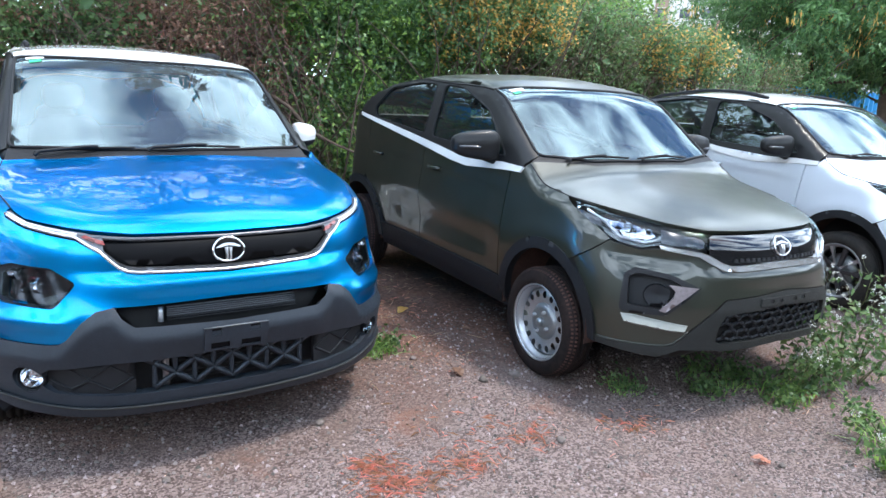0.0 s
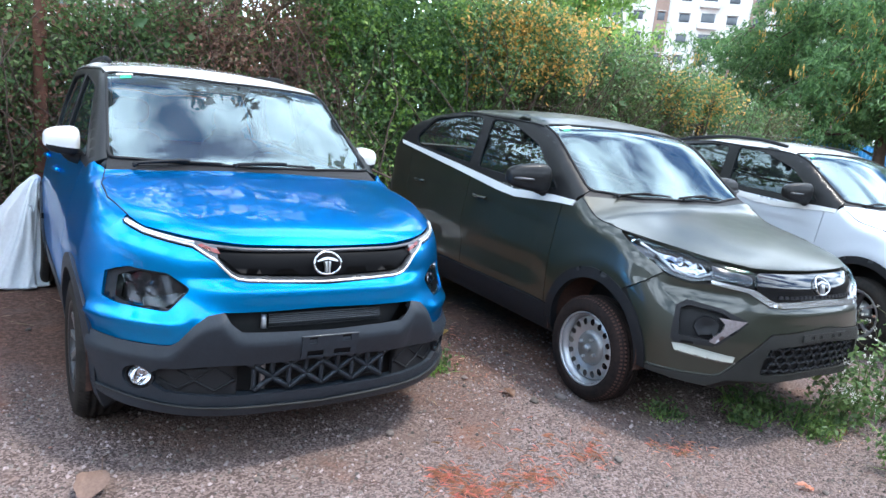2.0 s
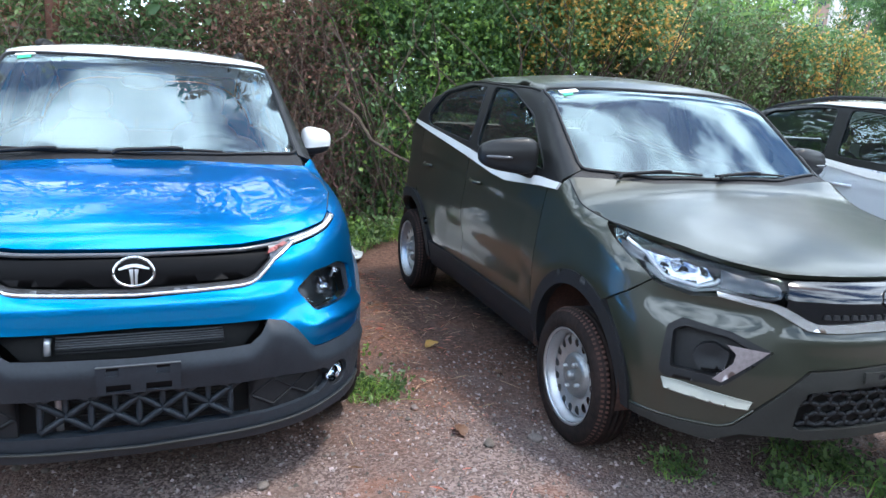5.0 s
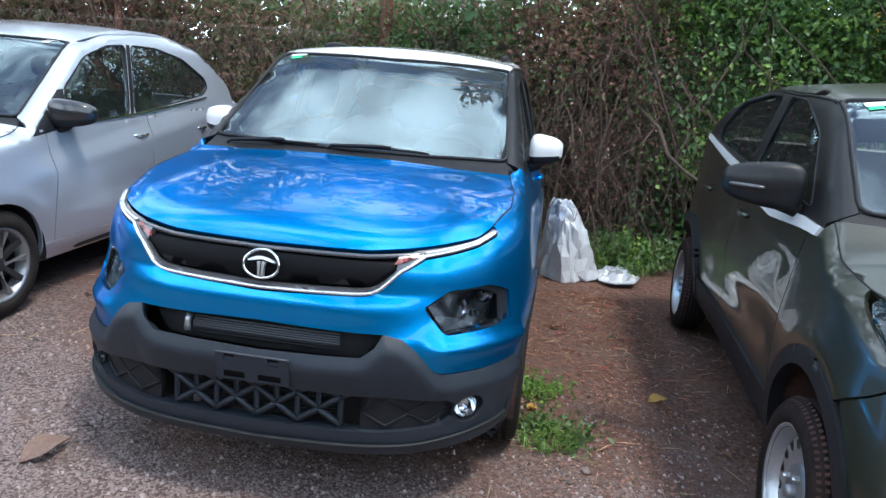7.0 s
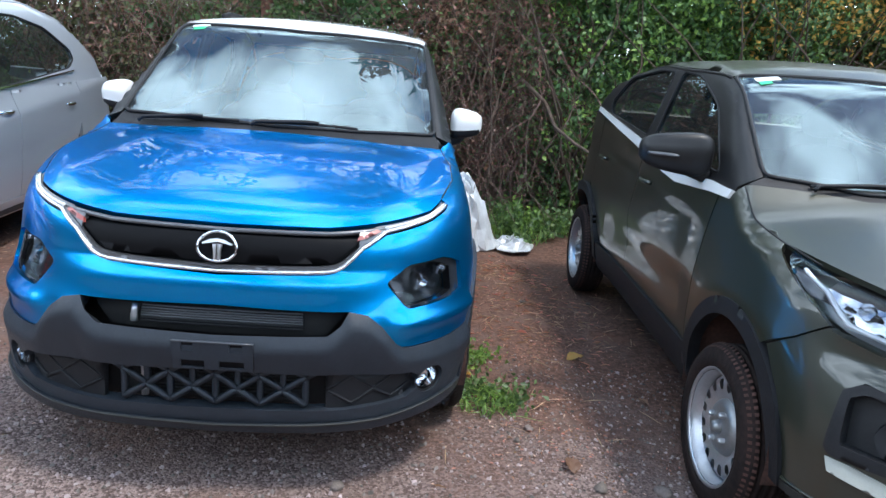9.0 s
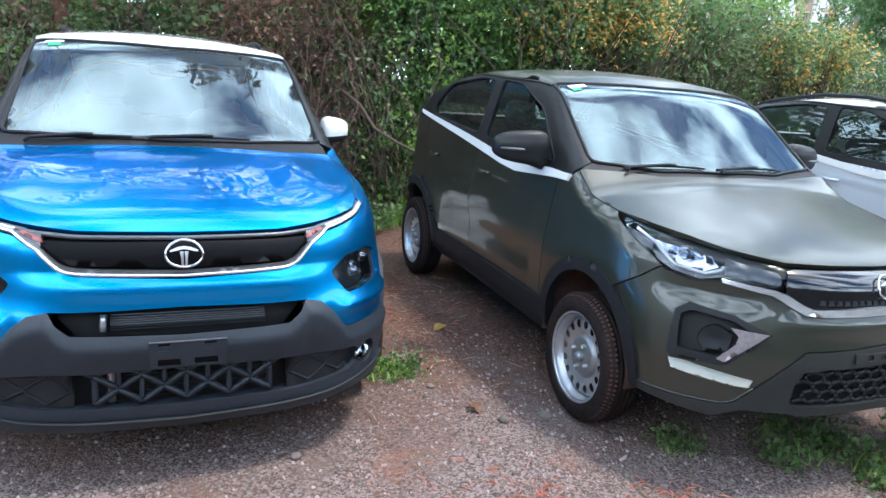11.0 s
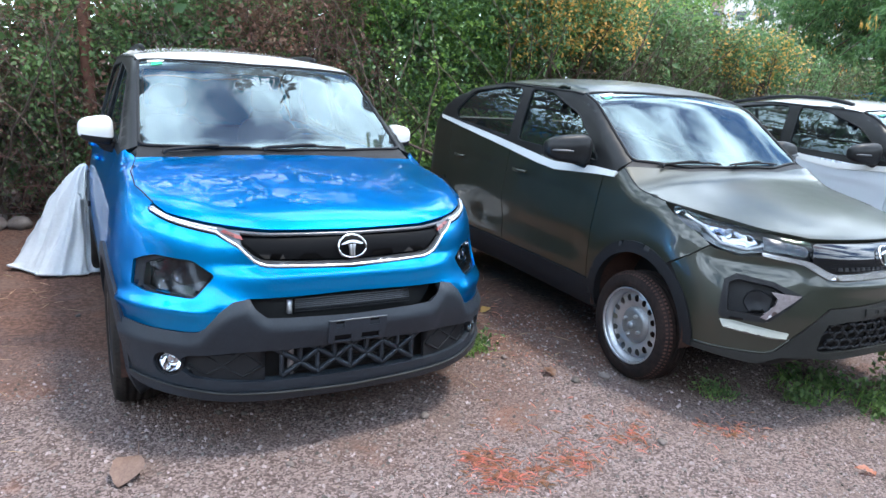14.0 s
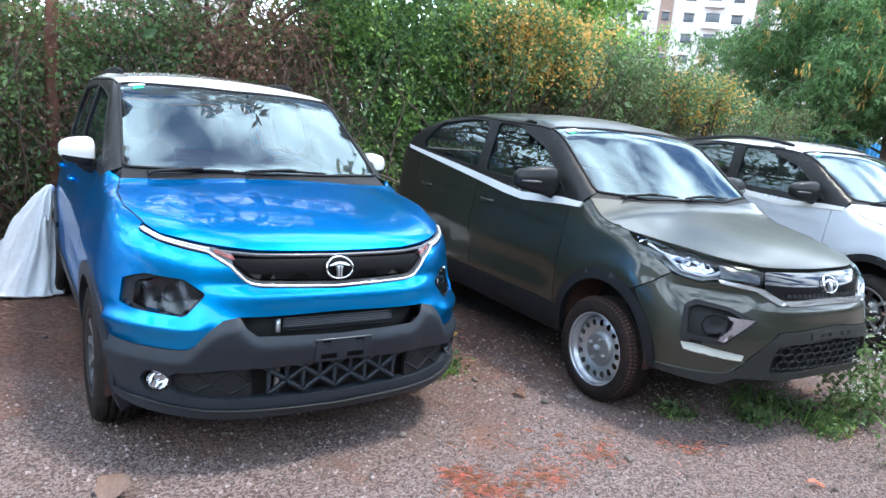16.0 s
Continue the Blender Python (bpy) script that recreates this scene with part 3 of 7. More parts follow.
def door_mirror(body, parent, y, z, reach, cap_mat, both=(1, -1), size=1.0, tall=1.0):
    """Door mirrors: cap shell, dark lower housing, arm and glass."""
    for s in both:
        base = body.lay("side", [(y, z - 0.09)])[0]
        cx = reach - 0.11 * size
        m = new("door_mirror")
        m.parent = parent
        def slim(p):
            p = p.copy()
            k = 1 - 0.22 * np.clip(p[:, 0], -1, 1) - 0.08 * p[:, 1]
            p[:, 2] *= k
            lip = np.exp(-((p[:, 2] - 0.15) / 0.10) ** 2) * np.clip(-p[:, 1], 0, 1)
            p[:, 1] -= 0.16 * lip
            p[:, 1] = p[:, 1] * (1 - 0.25 * np.clip(p[:, 0], 0, 1)) + 0.35 * np.clip(p[:, 0], -1, 1)
            return p
        flip = np.array([s, 1, 1])
        v, f = blob((cx, y, z), (0.123 * size, 0.075, 0.080 * tall), 3.3, 36, 22, slim)
        up = [q for q in f if v[list(q), 2].mean() >= z - 0.03]
        low = [q for q in f if v[list(q), 2].mean() < z - 0.03]
        turn = (lambda q: q) if s > 0 else (lambda q: q[::-1])
        mesh_part("cap", *compact(v * flip, [turn(q) for q in up]), cap_mat, m)
        mesh_part("housing", *compact(v * flip, [turn(q) for q in low]), PLASTIC_DARK, m)
        gv, gf = blob((cx, y + 0.066, z), (0.10 * size, 0.012, 0.062 * tall), 3.0, 24, 10)
        mesh_part("mirror_glass", gv * flip, [turn(q) for q in gf], CHROME, m)
        if cap_mat is PILLAR_BLACK:
            rv, rf = blob((cx + 0.055 * size, y - 0.052, z - 0.008), (0.052 * size, 0.020, 0.009), 3.0, 20, 8)
            rv[:, 1] += 0.35 * (rv[:, 0] - cx - 0.055 * size)
            mesh_part("turn_signal", rv * flip, [turn(q) for q in rf], LAMP_GREY, m, label="slim clear turn signal strip")
        arm = np.array([(base[0] - 0.02, y - 0.02, z - 0.10), (base[0] + 0.04, y - 0.01, z - 0.085), (cx - 0.02, y, z - 0.05)])
        av, af = sweep(arm, [0.035, 0.030, 0.035], sides=10)
        mesh_part("arm", av * flip, [turn(q) for q in af], PLASTIC_DARK, m)


def wiper(body, parent, a, b, bow=0.004):
    """A wiper: arm and blade lying along the foot of the windscreen."""
    w = new("wiper")
    w.parent = parent
    t = np.linspace(0, 1, 9)[:, None]
    xy = np.asarray(a) * (1 - t) + np.asarray(b) * t
    p = body.lay("top", xy)
    p[:, 2] += 0.010 + bow * np.sin(np.pi * t[:, 0])
    mesh_part("blade", *sweep(p, 0.007, sides=6), PLASTIC_DARK, w)
    arm = np.array([p[0] + (0.0, -0.04, -0.01), p[0] + (0.02, -0.03, 0.008), p[4] + (0, -0.012, 0.010), p[5] + (0, 0, 0.008)])
    mesh_part("arm", *sweep(densify(arm, 0.03, False), 0.009, sides=6), PLASTIC_DARK, w)


def seat(parent, x, y, z=0.42):
    s = new("seat")
    s.parent = parent
    lean = lambda p: np.stack([p[:, 0], p[:, 1] + 0.9 * p[:, 2], p[:, 2]], -1)  # noqa: E731
    mesh_part("cushion", *blob((x, y, z + 0.1), (0.25, 0.27, 0.10), 4), SEAT_CLOTH, s)
    mesh_part("backrest", *blob((x, y + 0.36, z + 0.48), (0.24, 0.09, 0.34), 4, bend=lean), SEAT_CLOTH, s)
    mesh_part("headrest", *blob((x, y + 0.47, z + 0.95), (0.13, 0.06, 0.09), 3), SEAT_CLOTH, s)


def cabin(body, car, y_dash, y_back, half, floor=0.42, belt=1.05):
    """Dashboard, wheel, seats, floor and inner walls, seen through the glass."""
    mesh_part("floor_pan", *blob((0, (y_dash + y_back) / 2, floor - 0.1), (half - 0.06, (y_back - y_dash) / 2 + 0.35, 0.09), 8), TRIM_DARK, car)
    def drop(p):
        q = p.copy()
        q[:, 2] -= 0.25 * np.clip(-p[:, 1], 0, 1)
        return q
    mesh_part("dashboard", *blob((0, y_dash, belt - 0.16), (half - 0.10, 0.30, 0.20), 5, 32, 16, drop), TRIM_DARK, car)
    mesh_part("binnacle", *blob((0.36, y_dash + 0.12, belt + 0.04), (0.18, 0.12, 0.06), 3), TRIM_DARK, car)
    sw = new("steering_wheel")
    sw.parent = car
    c, tilt = np.array((0.36, y_dash + 0.42, belt - 0.06)), radians(25)
    t = np.linspace(0, 2 * np.pi, 28, endpoint=False)
    rimp = c + 0.185 * np.stack([np.cos(t), -np.sin(t) * np.sin(tilt), np.sin(t) * np.cos(tilt)], -1)
    mesh_part("rim", *sweep(rimp, 0.016, True), TRIM_DARK, sw)
    mesh_part("boss", *blob(c, (0.07, 0.03, 0.06), 3), TRIM_DARK, sw)
    for q in (0.1, np.pi - 0.1, -np.pi / 2):
        e = c + 0.18 * np.array([np.cos(q), -np.sin(q) * np.sin(tilt), np.sin(q) * np.cos(tilt)])
        mesh_part("spoke", *sweep(np.array([c, (c + e) / 2, e]), 0.018, sides=6, flat=0.5), TRIM_DARK, sw)
    for x in (-0.36, 0.36):
        seat(car, x, y_dash + 0.85, floor)
    bench = new("rear_bench")
    bench.parent = car
    mesh_part("cushion", *blob((0, y_back - 0.55, floor + 0.14), (half - 0.15, 0.26, 0.12), 5), SEAT_CLOTH, bench)
    mesh_part("backrest", *blob((0, y_back - 0.22, floor + 0.42), (half - 0.14, 0.09, 0.32), 5), SEAT_CLOTH, bench)
    for x in (-0.4, 0.4):
        mesh_part("headrest", *blob((x, y_back - 0.2, floor + 0.80), (0.13, 0.05, 0.08), 3), SEAT_CLOTH, bench)


def emblem(body, car, a, z, r, lift=0.0):
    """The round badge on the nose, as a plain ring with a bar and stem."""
    e = new("badge")
    e.parent = car
    k = 1 / 0.0175
    c = ring(a, z, r * 1.42 * k, r, 40)
    bead(body, "badge_ring", "front", c, 0.0048, CHROME, e, 0.014 + lift, True, 0.012)
    panel(body, "badge_bar", "front", rounded([(a - r * 1.1 * k, z + r * 0.28), (a - r * 0.5 * k, z + r * 0.50), (a, z + r * 0.56), (a + r * 0.5 * k, z + r * 0.50), (a + r * 1.1 * k, z + r * 0.28), (a + r * 1.05 * k, z + r * 0.18), (a, z + r * 0.38), (a - r * 1.05 * k, z + r * 0.18)], 0.004), SATIN, e, off=0.018 + lift, depth=0.016, h=0.02)
    for s in (-1, 1):
        panel(body, "badge_stem", "front", [(a + s * 0.05 * r * k, z + r * 0.24), (a + s * 0.34 * r * k, z + r * 0.20), (a + s * 0.24 * r * k, z - r * 0.3), (a + s * 0.22 * r * k, z - r * 0.88), (a + s * 0.05 * r * k, z - r * 0.92)], SATIN, e, off=0.018 + lift, depth=0.016, h=0.02)


def common(body, car, c):
    """What all the cars share: panels, glass, doors, wheels, cabin. c holds the outlines and materials of this car."""
    paintm, roofm, pillar = c["paint"], c["roof"], c["pillar"]
    hood = mirrored(c["hood"])
    panel(body, "bonnet", "top", hood, paintm, car, off=0.004, depth=0.02, h=0.028, shape=c.get("hood_shape"))
    bead(body, "bonnet_gap", "top", c["hood_gap"], 0.0035, CORE, car, 0.002, h=0.03, both=True, sides=6)
    cowl = mirrored(c["cowl"])
    panel(body, "cowl", "top", cowl, PLASTIC_DARK, car, off=-0.004, h=0.05)
    ws = mirrored(c["screen"])
    mid = ws.mean(0)
    panel(body, "windscreen", "top", ws, GLASS, car, off=-0.002, depth=0.005, h=0.06, label="clear windscreen that mirrors the clouds")[0].visible_shadow = False
    inner = mid + (rounded(ws, 0.06) - mid) * [0.972, 0.95]
    panel(body, "screen_border", "top", ws, PLASTIC_DARK, car, holes=[inner], off=-0.010, depth=0.003, h=0.05)
    bead(body, "screen_seal", "top", rounded(ws, 0.04), 0.009, PLASTIC_DARK, car, 0.0, True, 0.04, sides=6)
    panel(body, "roof", "top", mirrored(c["roof_top"]), roofm, car, off=0.004, depth=0.02, h=0.06)
    wt = np.array(c["screen_edge"])
    edge = body.flat("side", body.lay("top", densify(wt, 0.05, False)))
    rail_line = body.lay("top", densify(np.array(c["roof_edge"]), 0.06, False))
    rail = body.flat("side", rail_line) - [0, 0.006]
    for s in (1, -1):
        mesh_part("roof_gutter", *sweep((rail_line - [0.0, 0.0, 0.004]) * [s, 1, 1], 0.009, sides=8), pillar, car)
    yb = np.arange(c["belt"][0], c["belt"][1] + 0.01, 0.12)
    beltline = np.stack([yb, c["belt_z"](yb)], -1)
    upper = np.concatenate([edge, rail[1:], beltline[::-1]])
    panes = [rounded(q, 0.05) for q in c["panes"]]
    panel(body, "pillar_frame", "side", upper, pillar, car, holes=panes, off=0.0, depth=0.03, h=0.05, both=True)
    for q in panes:
        m = q.mean(0)
        for ob in panel(body, "side_window", "side", m + (q - m) * 0.995, GLASS_TINT, car, off=-0.010, depth=0.004, h=0.06, both=True):
            ob.visible_shadow = False
        bead(body, "window_seal", "side", q, 0.006, PLASTIC_DARK, car, -0.002, True, 0.04, both=True, sides=6)
    arches = [ring(y, c["hub_z"], c["arch"], n=48) for y in c["axles"]]
    for nm, q in c["flanks"]:
        panel(body, nm, "side", q, paintm, car, holes=arches, off=0.002, depth=0.025, h=0.028, both=True, shape=c.get("flank_shape"))
    for nm, q, m, o in c["claddings"]:
        panel(body, nm, "side", q, m, car, holes=arches, off=o, depth=0.03, h=0.05, both=True)
    for y in c["axles"]:
        if c["flare"]:
            w = np.concatenate([ring(y, c["hub_z"], c["arch"] + c["flare"], n=40, a0=c["flare_arc"][0], a1=c["flare_arc"][1]), ring(y, c["hub_z"], c["arch"] - 0.012, n=40, a0=c["flare_arc"][1], a1=c["flare_arc"][0])])
            panel(body, "wheel_arch", "side", w, c["flare_mat"], car, off=0.018, depth=0.05, h=0.028, both=True)
        for s in (-1, 1):
            t = np.radians(np.linspace(-10, 190, 24))
            r = c["arch"] + 0.01
            ca = [(s * x, y + r * np.cos(q), c["hub_z"] + r * np.sin(q)) for q in t for x in (0.50, c["half"] - 0.03)]
            fa = [(2 * k, 2 * k + 1, 2 * k + 3, 2 * k + 2) for k in range(len(t) - 1)]
            b = len(ca)
            ca += [(s * 0.50, y, c["hub_z"])]
            fa += [(b, 2 * k, 2 * k + 2) for k in range(len(t) - 1)]
            mesh_part("wheelhouse", ca, fa, c["liner"], car)
            wheel(car, s * (c["half"] - c["tyre_w"] / 2 - c["tuck"] + (c.get("rear_out", 0.0) if y > 2 else 0.0)), y, c.get("wheel_z", c["radius"]), c["radius"], c["tyre_w"], c["rim_r"], c["wheel_style"], c["tyre_mat"], s)
    panel(body, "tail", "rear", mirrored([(0, 0.30), (30, 0.30), (c["tail_a"], 0.34), (c["tail_a"], 0.9), (c["tail_a"] - 6, c["tail_z"]), (0, c["tail_z"])]), paintm, car, off=0.0, depth=0.02, h=0.08)
    L = c["axles"]
    for lo, hi in (((-0.60, 0.16, 0.24), (0.60, L[0] + 0.5, 0.80)), ((-0.66, L[0] + 0.42, 0.22), (0.66, L[1] - 0.42, 0.36)), ((-0.56, L[1] - 0.5, 0.26), (0.56, L[1] + 0.42, 0.60))):
        bm_part("underbody", box(lo, hi, 0.03), CORE, car)
    for nm, y0, y1 in c["handles"]:
        for z in (c["handle_z"],):
            p = body.lay("side", np.stack([np.linspace(y0, y1, 7), np.full(7, z)], -1))
            p[:, 0] += 0.012 + 0.022 * np.sin(np.linspace(0, np.pi, 7))
            v, f = sweep(p, 0.013, sides=8)
            for s in (1, -1):
                mesh_part(nm, v * [s, 1, 1], f if s > 0 else [q[::-1] for q in f], c["handle_mat"], car)
    door_mirror(body, car, c["mirror"][0], c["mirror"][1], c["mirror"][2], c["mirror_mat"], size=c.get("mirror_size", 1.0), tall=c.get("mirror_tall", 1.0))
    for a, b in c["wipers"]:
        wiper(body, car, a, b)
    cabin(body, car, c["dash"], c["back"], c["half"], belt=c["cab_belt"])
    for s in (1, -1):
        inner_post = body.lay("top", densify(wt - [0.005, 0.0], 0.05, False)) - [0, 0, 0.055]
        mesh_part("pillar_trim", *sweep(inner_post * [s, 1, 1], 0.034, sides=8), TRIM_DARK, car)
    mesh_part("rear_view_mirror", *blob(c["inner_mirror"], (0.11, 0.03, 0.035), 3), TRIM_DARK, car)
    for x, y, w, d, m in c["stickers"]:
        panel(body, "sticker", "top", [(x, y), (x + w, y + 0.01), (x + w, y + d + 0.01), (x, y + d)], m, car, off=0.002, depth=0.001, h=0.05)



# ---- ground ----
def ground_material():
    m = bpy.data.materials.new("gravel_and_soil")
    m.use_nodes = True
    n, l = m.node_tree.nodes, m.node_tree.links
    p = n["Principled BSDF"]
    p.inputs["Roughness"].default_value = 0.92
    p.inputs["Specular IOR Level"].default_value = 0.25
    place = n.new("ShaderNodeTexCoord").outputs["Object"]

    def noise_of(scale, detail=4, rough=0.55):
        t = n.new("ShaderNodeTexNoise")
        l.new(place, t.inputs["Vector"])
        t.inputs["Scale"].default_value, t.inputs["Detail"].default_value, t.inputs["Roughness"].default_value = scale, detail, rough
        return t.outputs["Fac"]

    def ranged(v, lo, hi, a=0.0, b=1.0):
        r = n.new("ShaderNodeMapRange")
        r.interpolation_type = "SMOOTHSTEP"
        l.new(v, r.inputs["Value"])
        for key, q in (("From Min", lo), ("From Max", hi), ("To Min", a), ("To Max", b)):
            r.inputs[key].default_value = q
        return r.outputs["Result"]

    def mixed(f, a, b):
        x = n.new("ShaderNodeMix")
        x.data_type = "RGBA"
        l.new(f, x.inputs["Factor"])
        for key, q in (("A", a), ("B", b)):
            if isinstance(q, tuple):
                x.inputs[key].default_value = (*q, 1)
            else:
                l.new(q, x.inputs[key])
        return x.outputs["Result"]

    def calc(op, a, b):
        x = n.new("ShaderNodeMath")
        x.operation = op
        for k, q in enumerate((a, b)):
            if isinstance(q, (int, float)):
                x.inputs[k].default_value = q
            else:
                l.new(q, x.inputs[k])
        return x.outputs[0]

    grit = n.new("ShaderNodeTexVoronoi")
    l.new(place, grit.inputs["Vector"])
    grit.inputs["Scale"].default_value = 110
    speck = n.new("ShaderNodeSeparateColor")
    l.new(grit.outputs["Color"], speck.inputs["Color"])
    stones = mixed(ranged(speck.outputs["Red"], 0.1, 0.95), (0.085, 0.060, 0.054), (0.270, 0.203, 0.187))
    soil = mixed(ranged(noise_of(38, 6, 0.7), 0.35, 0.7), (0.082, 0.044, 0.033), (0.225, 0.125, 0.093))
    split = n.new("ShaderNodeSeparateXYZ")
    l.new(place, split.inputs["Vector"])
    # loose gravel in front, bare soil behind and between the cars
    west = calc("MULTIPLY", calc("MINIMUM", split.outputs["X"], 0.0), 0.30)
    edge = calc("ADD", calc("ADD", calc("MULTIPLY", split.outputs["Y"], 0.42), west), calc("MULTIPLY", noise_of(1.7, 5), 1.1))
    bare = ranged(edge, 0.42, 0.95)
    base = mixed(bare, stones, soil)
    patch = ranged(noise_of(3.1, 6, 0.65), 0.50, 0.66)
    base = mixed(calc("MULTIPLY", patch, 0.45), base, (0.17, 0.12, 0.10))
    red = ranged(noise_of(1.9, 5, 0.6), 0.60, 0.70)
    base = mixed(calc("MULTIPLY", red, 0.35), base, (0.26, 0.115, 0.07))
    l.new(base, p.inputs["Base Color"])
    b = n.new("ShaderNodeBump")
    b.inputs["Strength"].default_value, b.inputs["Distance"].default_value = 0.7, 0.009
    height = calc("ADD", calc("MULTIPLY", grit.outputs["Distance"], -1.0), calc("MULTIPLY", noise_of(60, 6, 0.7), 0.8))
    l.new(height, b.inputs["Height"])
    l.new(b.outputs["Normal"], p.inputs["Normal"])
    return m


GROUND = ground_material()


def axis(fine0, fine1, step, far):
    a = list(np.arange(fine0, fine1 + 1e-6, step))
    d, lo, hi = step, fine0, fine1
    while hi < far:
        d *= 1.3
        lo, hi = lo - d, hi + d
        a = [lo] + a + [hi]
    return np.array(a)


def ground_height(x, y):
    h = 0.010 * noise.noise(Vector((x * 2.3, y * 2.3, 0.0))) + 0.005 * noise.noise(Vector((x * 9, y * 9, 3.0))) + 0.003 * noise.noise(Vector((x * 26, y * 26, 7.0)))
    rise = 0.10 * max(0.0, min(1.0, (y - 4.0) / 1.5))
    side = max(0.0, min(1.0, (x - 1.30) / 0.6)) + max(0.0, min(1.0, (-4.2 - x) / 0.6))
    along = max(0.0, min(1.0, (y + 1.7) / 0.7)) * max(0.0, min(1.0, (4.0 - y) / 0.8))
    dip = 0.064 * (side * side * (3 - 2 * side)) * (along * along * (3 - 2 * along))  # hollow where the heavier cars stand
    return h + rise - 0.004 - dip


gx, gy = axis(-4.0, 5.0, 0.032, 420), axis(-2.6, 5.2, 0.032, 420)
gv = np.array([(x, y, ground_height(x, y)) for y in gy for x in gx])
nx = len(gx)
gf = [(j * nx + i, j * nx + i + 1, (j + 1) * nx + i + 1, (j + 1) * nx + i) for j in range(len(gy) - 1) for i in range(nx - 1)]
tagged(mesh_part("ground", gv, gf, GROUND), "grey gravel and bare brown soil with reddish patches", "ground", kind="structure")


# unseen plain walls, added behind and beside the camera to darken reflections
ADDED_WALL = material("added_wall_grey", (0.10, 0.095, 0.085), 0.9, vary=0.4, scale=1.5, bump=0.3, bump_scale=12)
for nm, lo, hi in (("added_wall_south", (-15.2, -10.3, -0.2), (20.4, -10.0, 4.6)), ("added_wall_west", (-15.2, -9.995, -0.2), (-14.9, 5.5, 4.6)), ("added_wall_east", (20.1, -9.995, -0.2), (20.4, 3.5, 4.6))):
    tagged(bm_part(nm, box(lo, hi, 0.03), ADDED_WALL, smooth=False), "plain grey wall added out of view to block low sky", "wall", kind="structure")

BLUE_BODY = Body(
    top=[(-0.6, 0.80), (-0.05, 0.935), (0.02, 0.985), (0.12, 1.018), (0.2, 1.039), (0.3, 1.062), (0.4, 1.082), (0.5, 1.099), (0.6, 1.114), (0.7, 1.127), (0.8, 1.139), (0.88, 1.148), (0.93, 1.155), (1.00, 1.175), (1.70, 1.625), (1.90, 1.685), (2.4, 1.715), (3.1, 1.69), (3.5, 1.63), (3.62, 1.50), (3.9, 1.0)],
    front=[(0.1, 0.05), (0.22, 0.0), (0.26, -0.06), (0.33, -0.07), (0.45, -0.065), (0.58, -0.09), (0.68, -0.085), (0.735, -0.05), (0.80, -0.035), (0.9, -0.025), (0.96, 0.0), (1.0, 0.05), (1.1, 0.25)],
    rear=[(0.1, 3.5), (0.3, 3.68), (0.6, 3.70), (1.0, 3.66), (1.3, 3.58), (1.6, 3.42)],
    plan=[(-0.3, 0.84), (0.2, 0.89), (0.5, 0.916), (0.7, 0.924), (1.5, 0.922), (2.8, 0.918), (3.3, 0.90), (3.8, 0.83)],
    section=[(0.15, 0.10), (0.3, 0.03), (0.5, 0.004), (0.75, 0.0), (0.95, 0.035), (1.1, 0.085), (1.6, 0.095)],
    belt=[(0, 1.06), (1.0, 1.09), (3.0, 1.14), (3.7, 1.16)], tumble=0.24,
    crown=[(-0.2, 0.03), (0.3, 0.045), (1.0, 0.035), (1.3, 0.04), (1.7, 0.05), (2.0, 0.07), (3.5, 0.075)],
    nose_bow=[(0.2, 0.25), (0.45, 0.28), (0.7, 0.33), (1.0, 0.38)], nose_power=3.7, tail_bow=0.2, corner=0.12, lip=0.04, mid=1.0, tail_mid=2.8)

GREEN_BODY = Body(
    top=[(-0.6, 0.72), (-0.05, 0.86), (0.02, 0.91), (0.12, 0.952), (0.2, 0.976), (0.3, 1.000), (0.4, 1.021), (0.5, 1.040), (0.6, 1.058), (0.7, 1.075), (0.8, 1.091), (0.9, 1.107), (0.95, 1.116), (1.02, 1.135), (1.66, 1.60), (1.88, 1.665), (2.2, 1.70), (2.7, 1.695), (3.3, 1.62), (3.6, 1.54), (3.95, 1.15), (4.1, 0.9)],
    front=[(0.1, 0.10), (0.22, 0.0), (0.27, -0.05), (0.45, -0.06), (0.55, -0.07), (0.66, -0.055), (0.74, -0.03), (0.8, -0.01), (0.88, 0.0), (0.93, 0.03), (1.0, 0.12)],
    rear=[(0.1, 3.8), (0.3, 3.98), (0.6, 4.02), (1.0, 4.02), (1.3, 3.98), (1.6, 3.75)],
    plan=[(-0.3, 0.86), (0.2, 0.905), (0.7, 0.935), (1.5, 0.93), (2.6, 0.93), (3.3, 0.955), (3.7, 0.965), (4.1, 0.94)],
    section=[(0.15, 0.12), (0.3, 0.04), (0.5, 0.01), (0.75, 0.0), (0.95, 0.02), (1.1, 0.04), (1.6, 0.05)],
    belt=[(0, 1.02), (1.0, 1.09), (2.0, 1.12), (3.2, 1.22), (4.0, 1.28)], tumble=0.27,
    crown=[(-0.2, 0.04), (0.3, 0.06), (1.0, 0.05), (1.3, 0.06), (1.7, 0.055), (3.7, 0.05)],
    nose_bow=[(0.2, 0.28), (0.45, 0.30), (0.7, 0.36), (1.0, 0.42)], nose_power=2.9, tail_bow=0.13, corner=0.13, lip=0.05, mid=1.0, tail_mid=3.1)

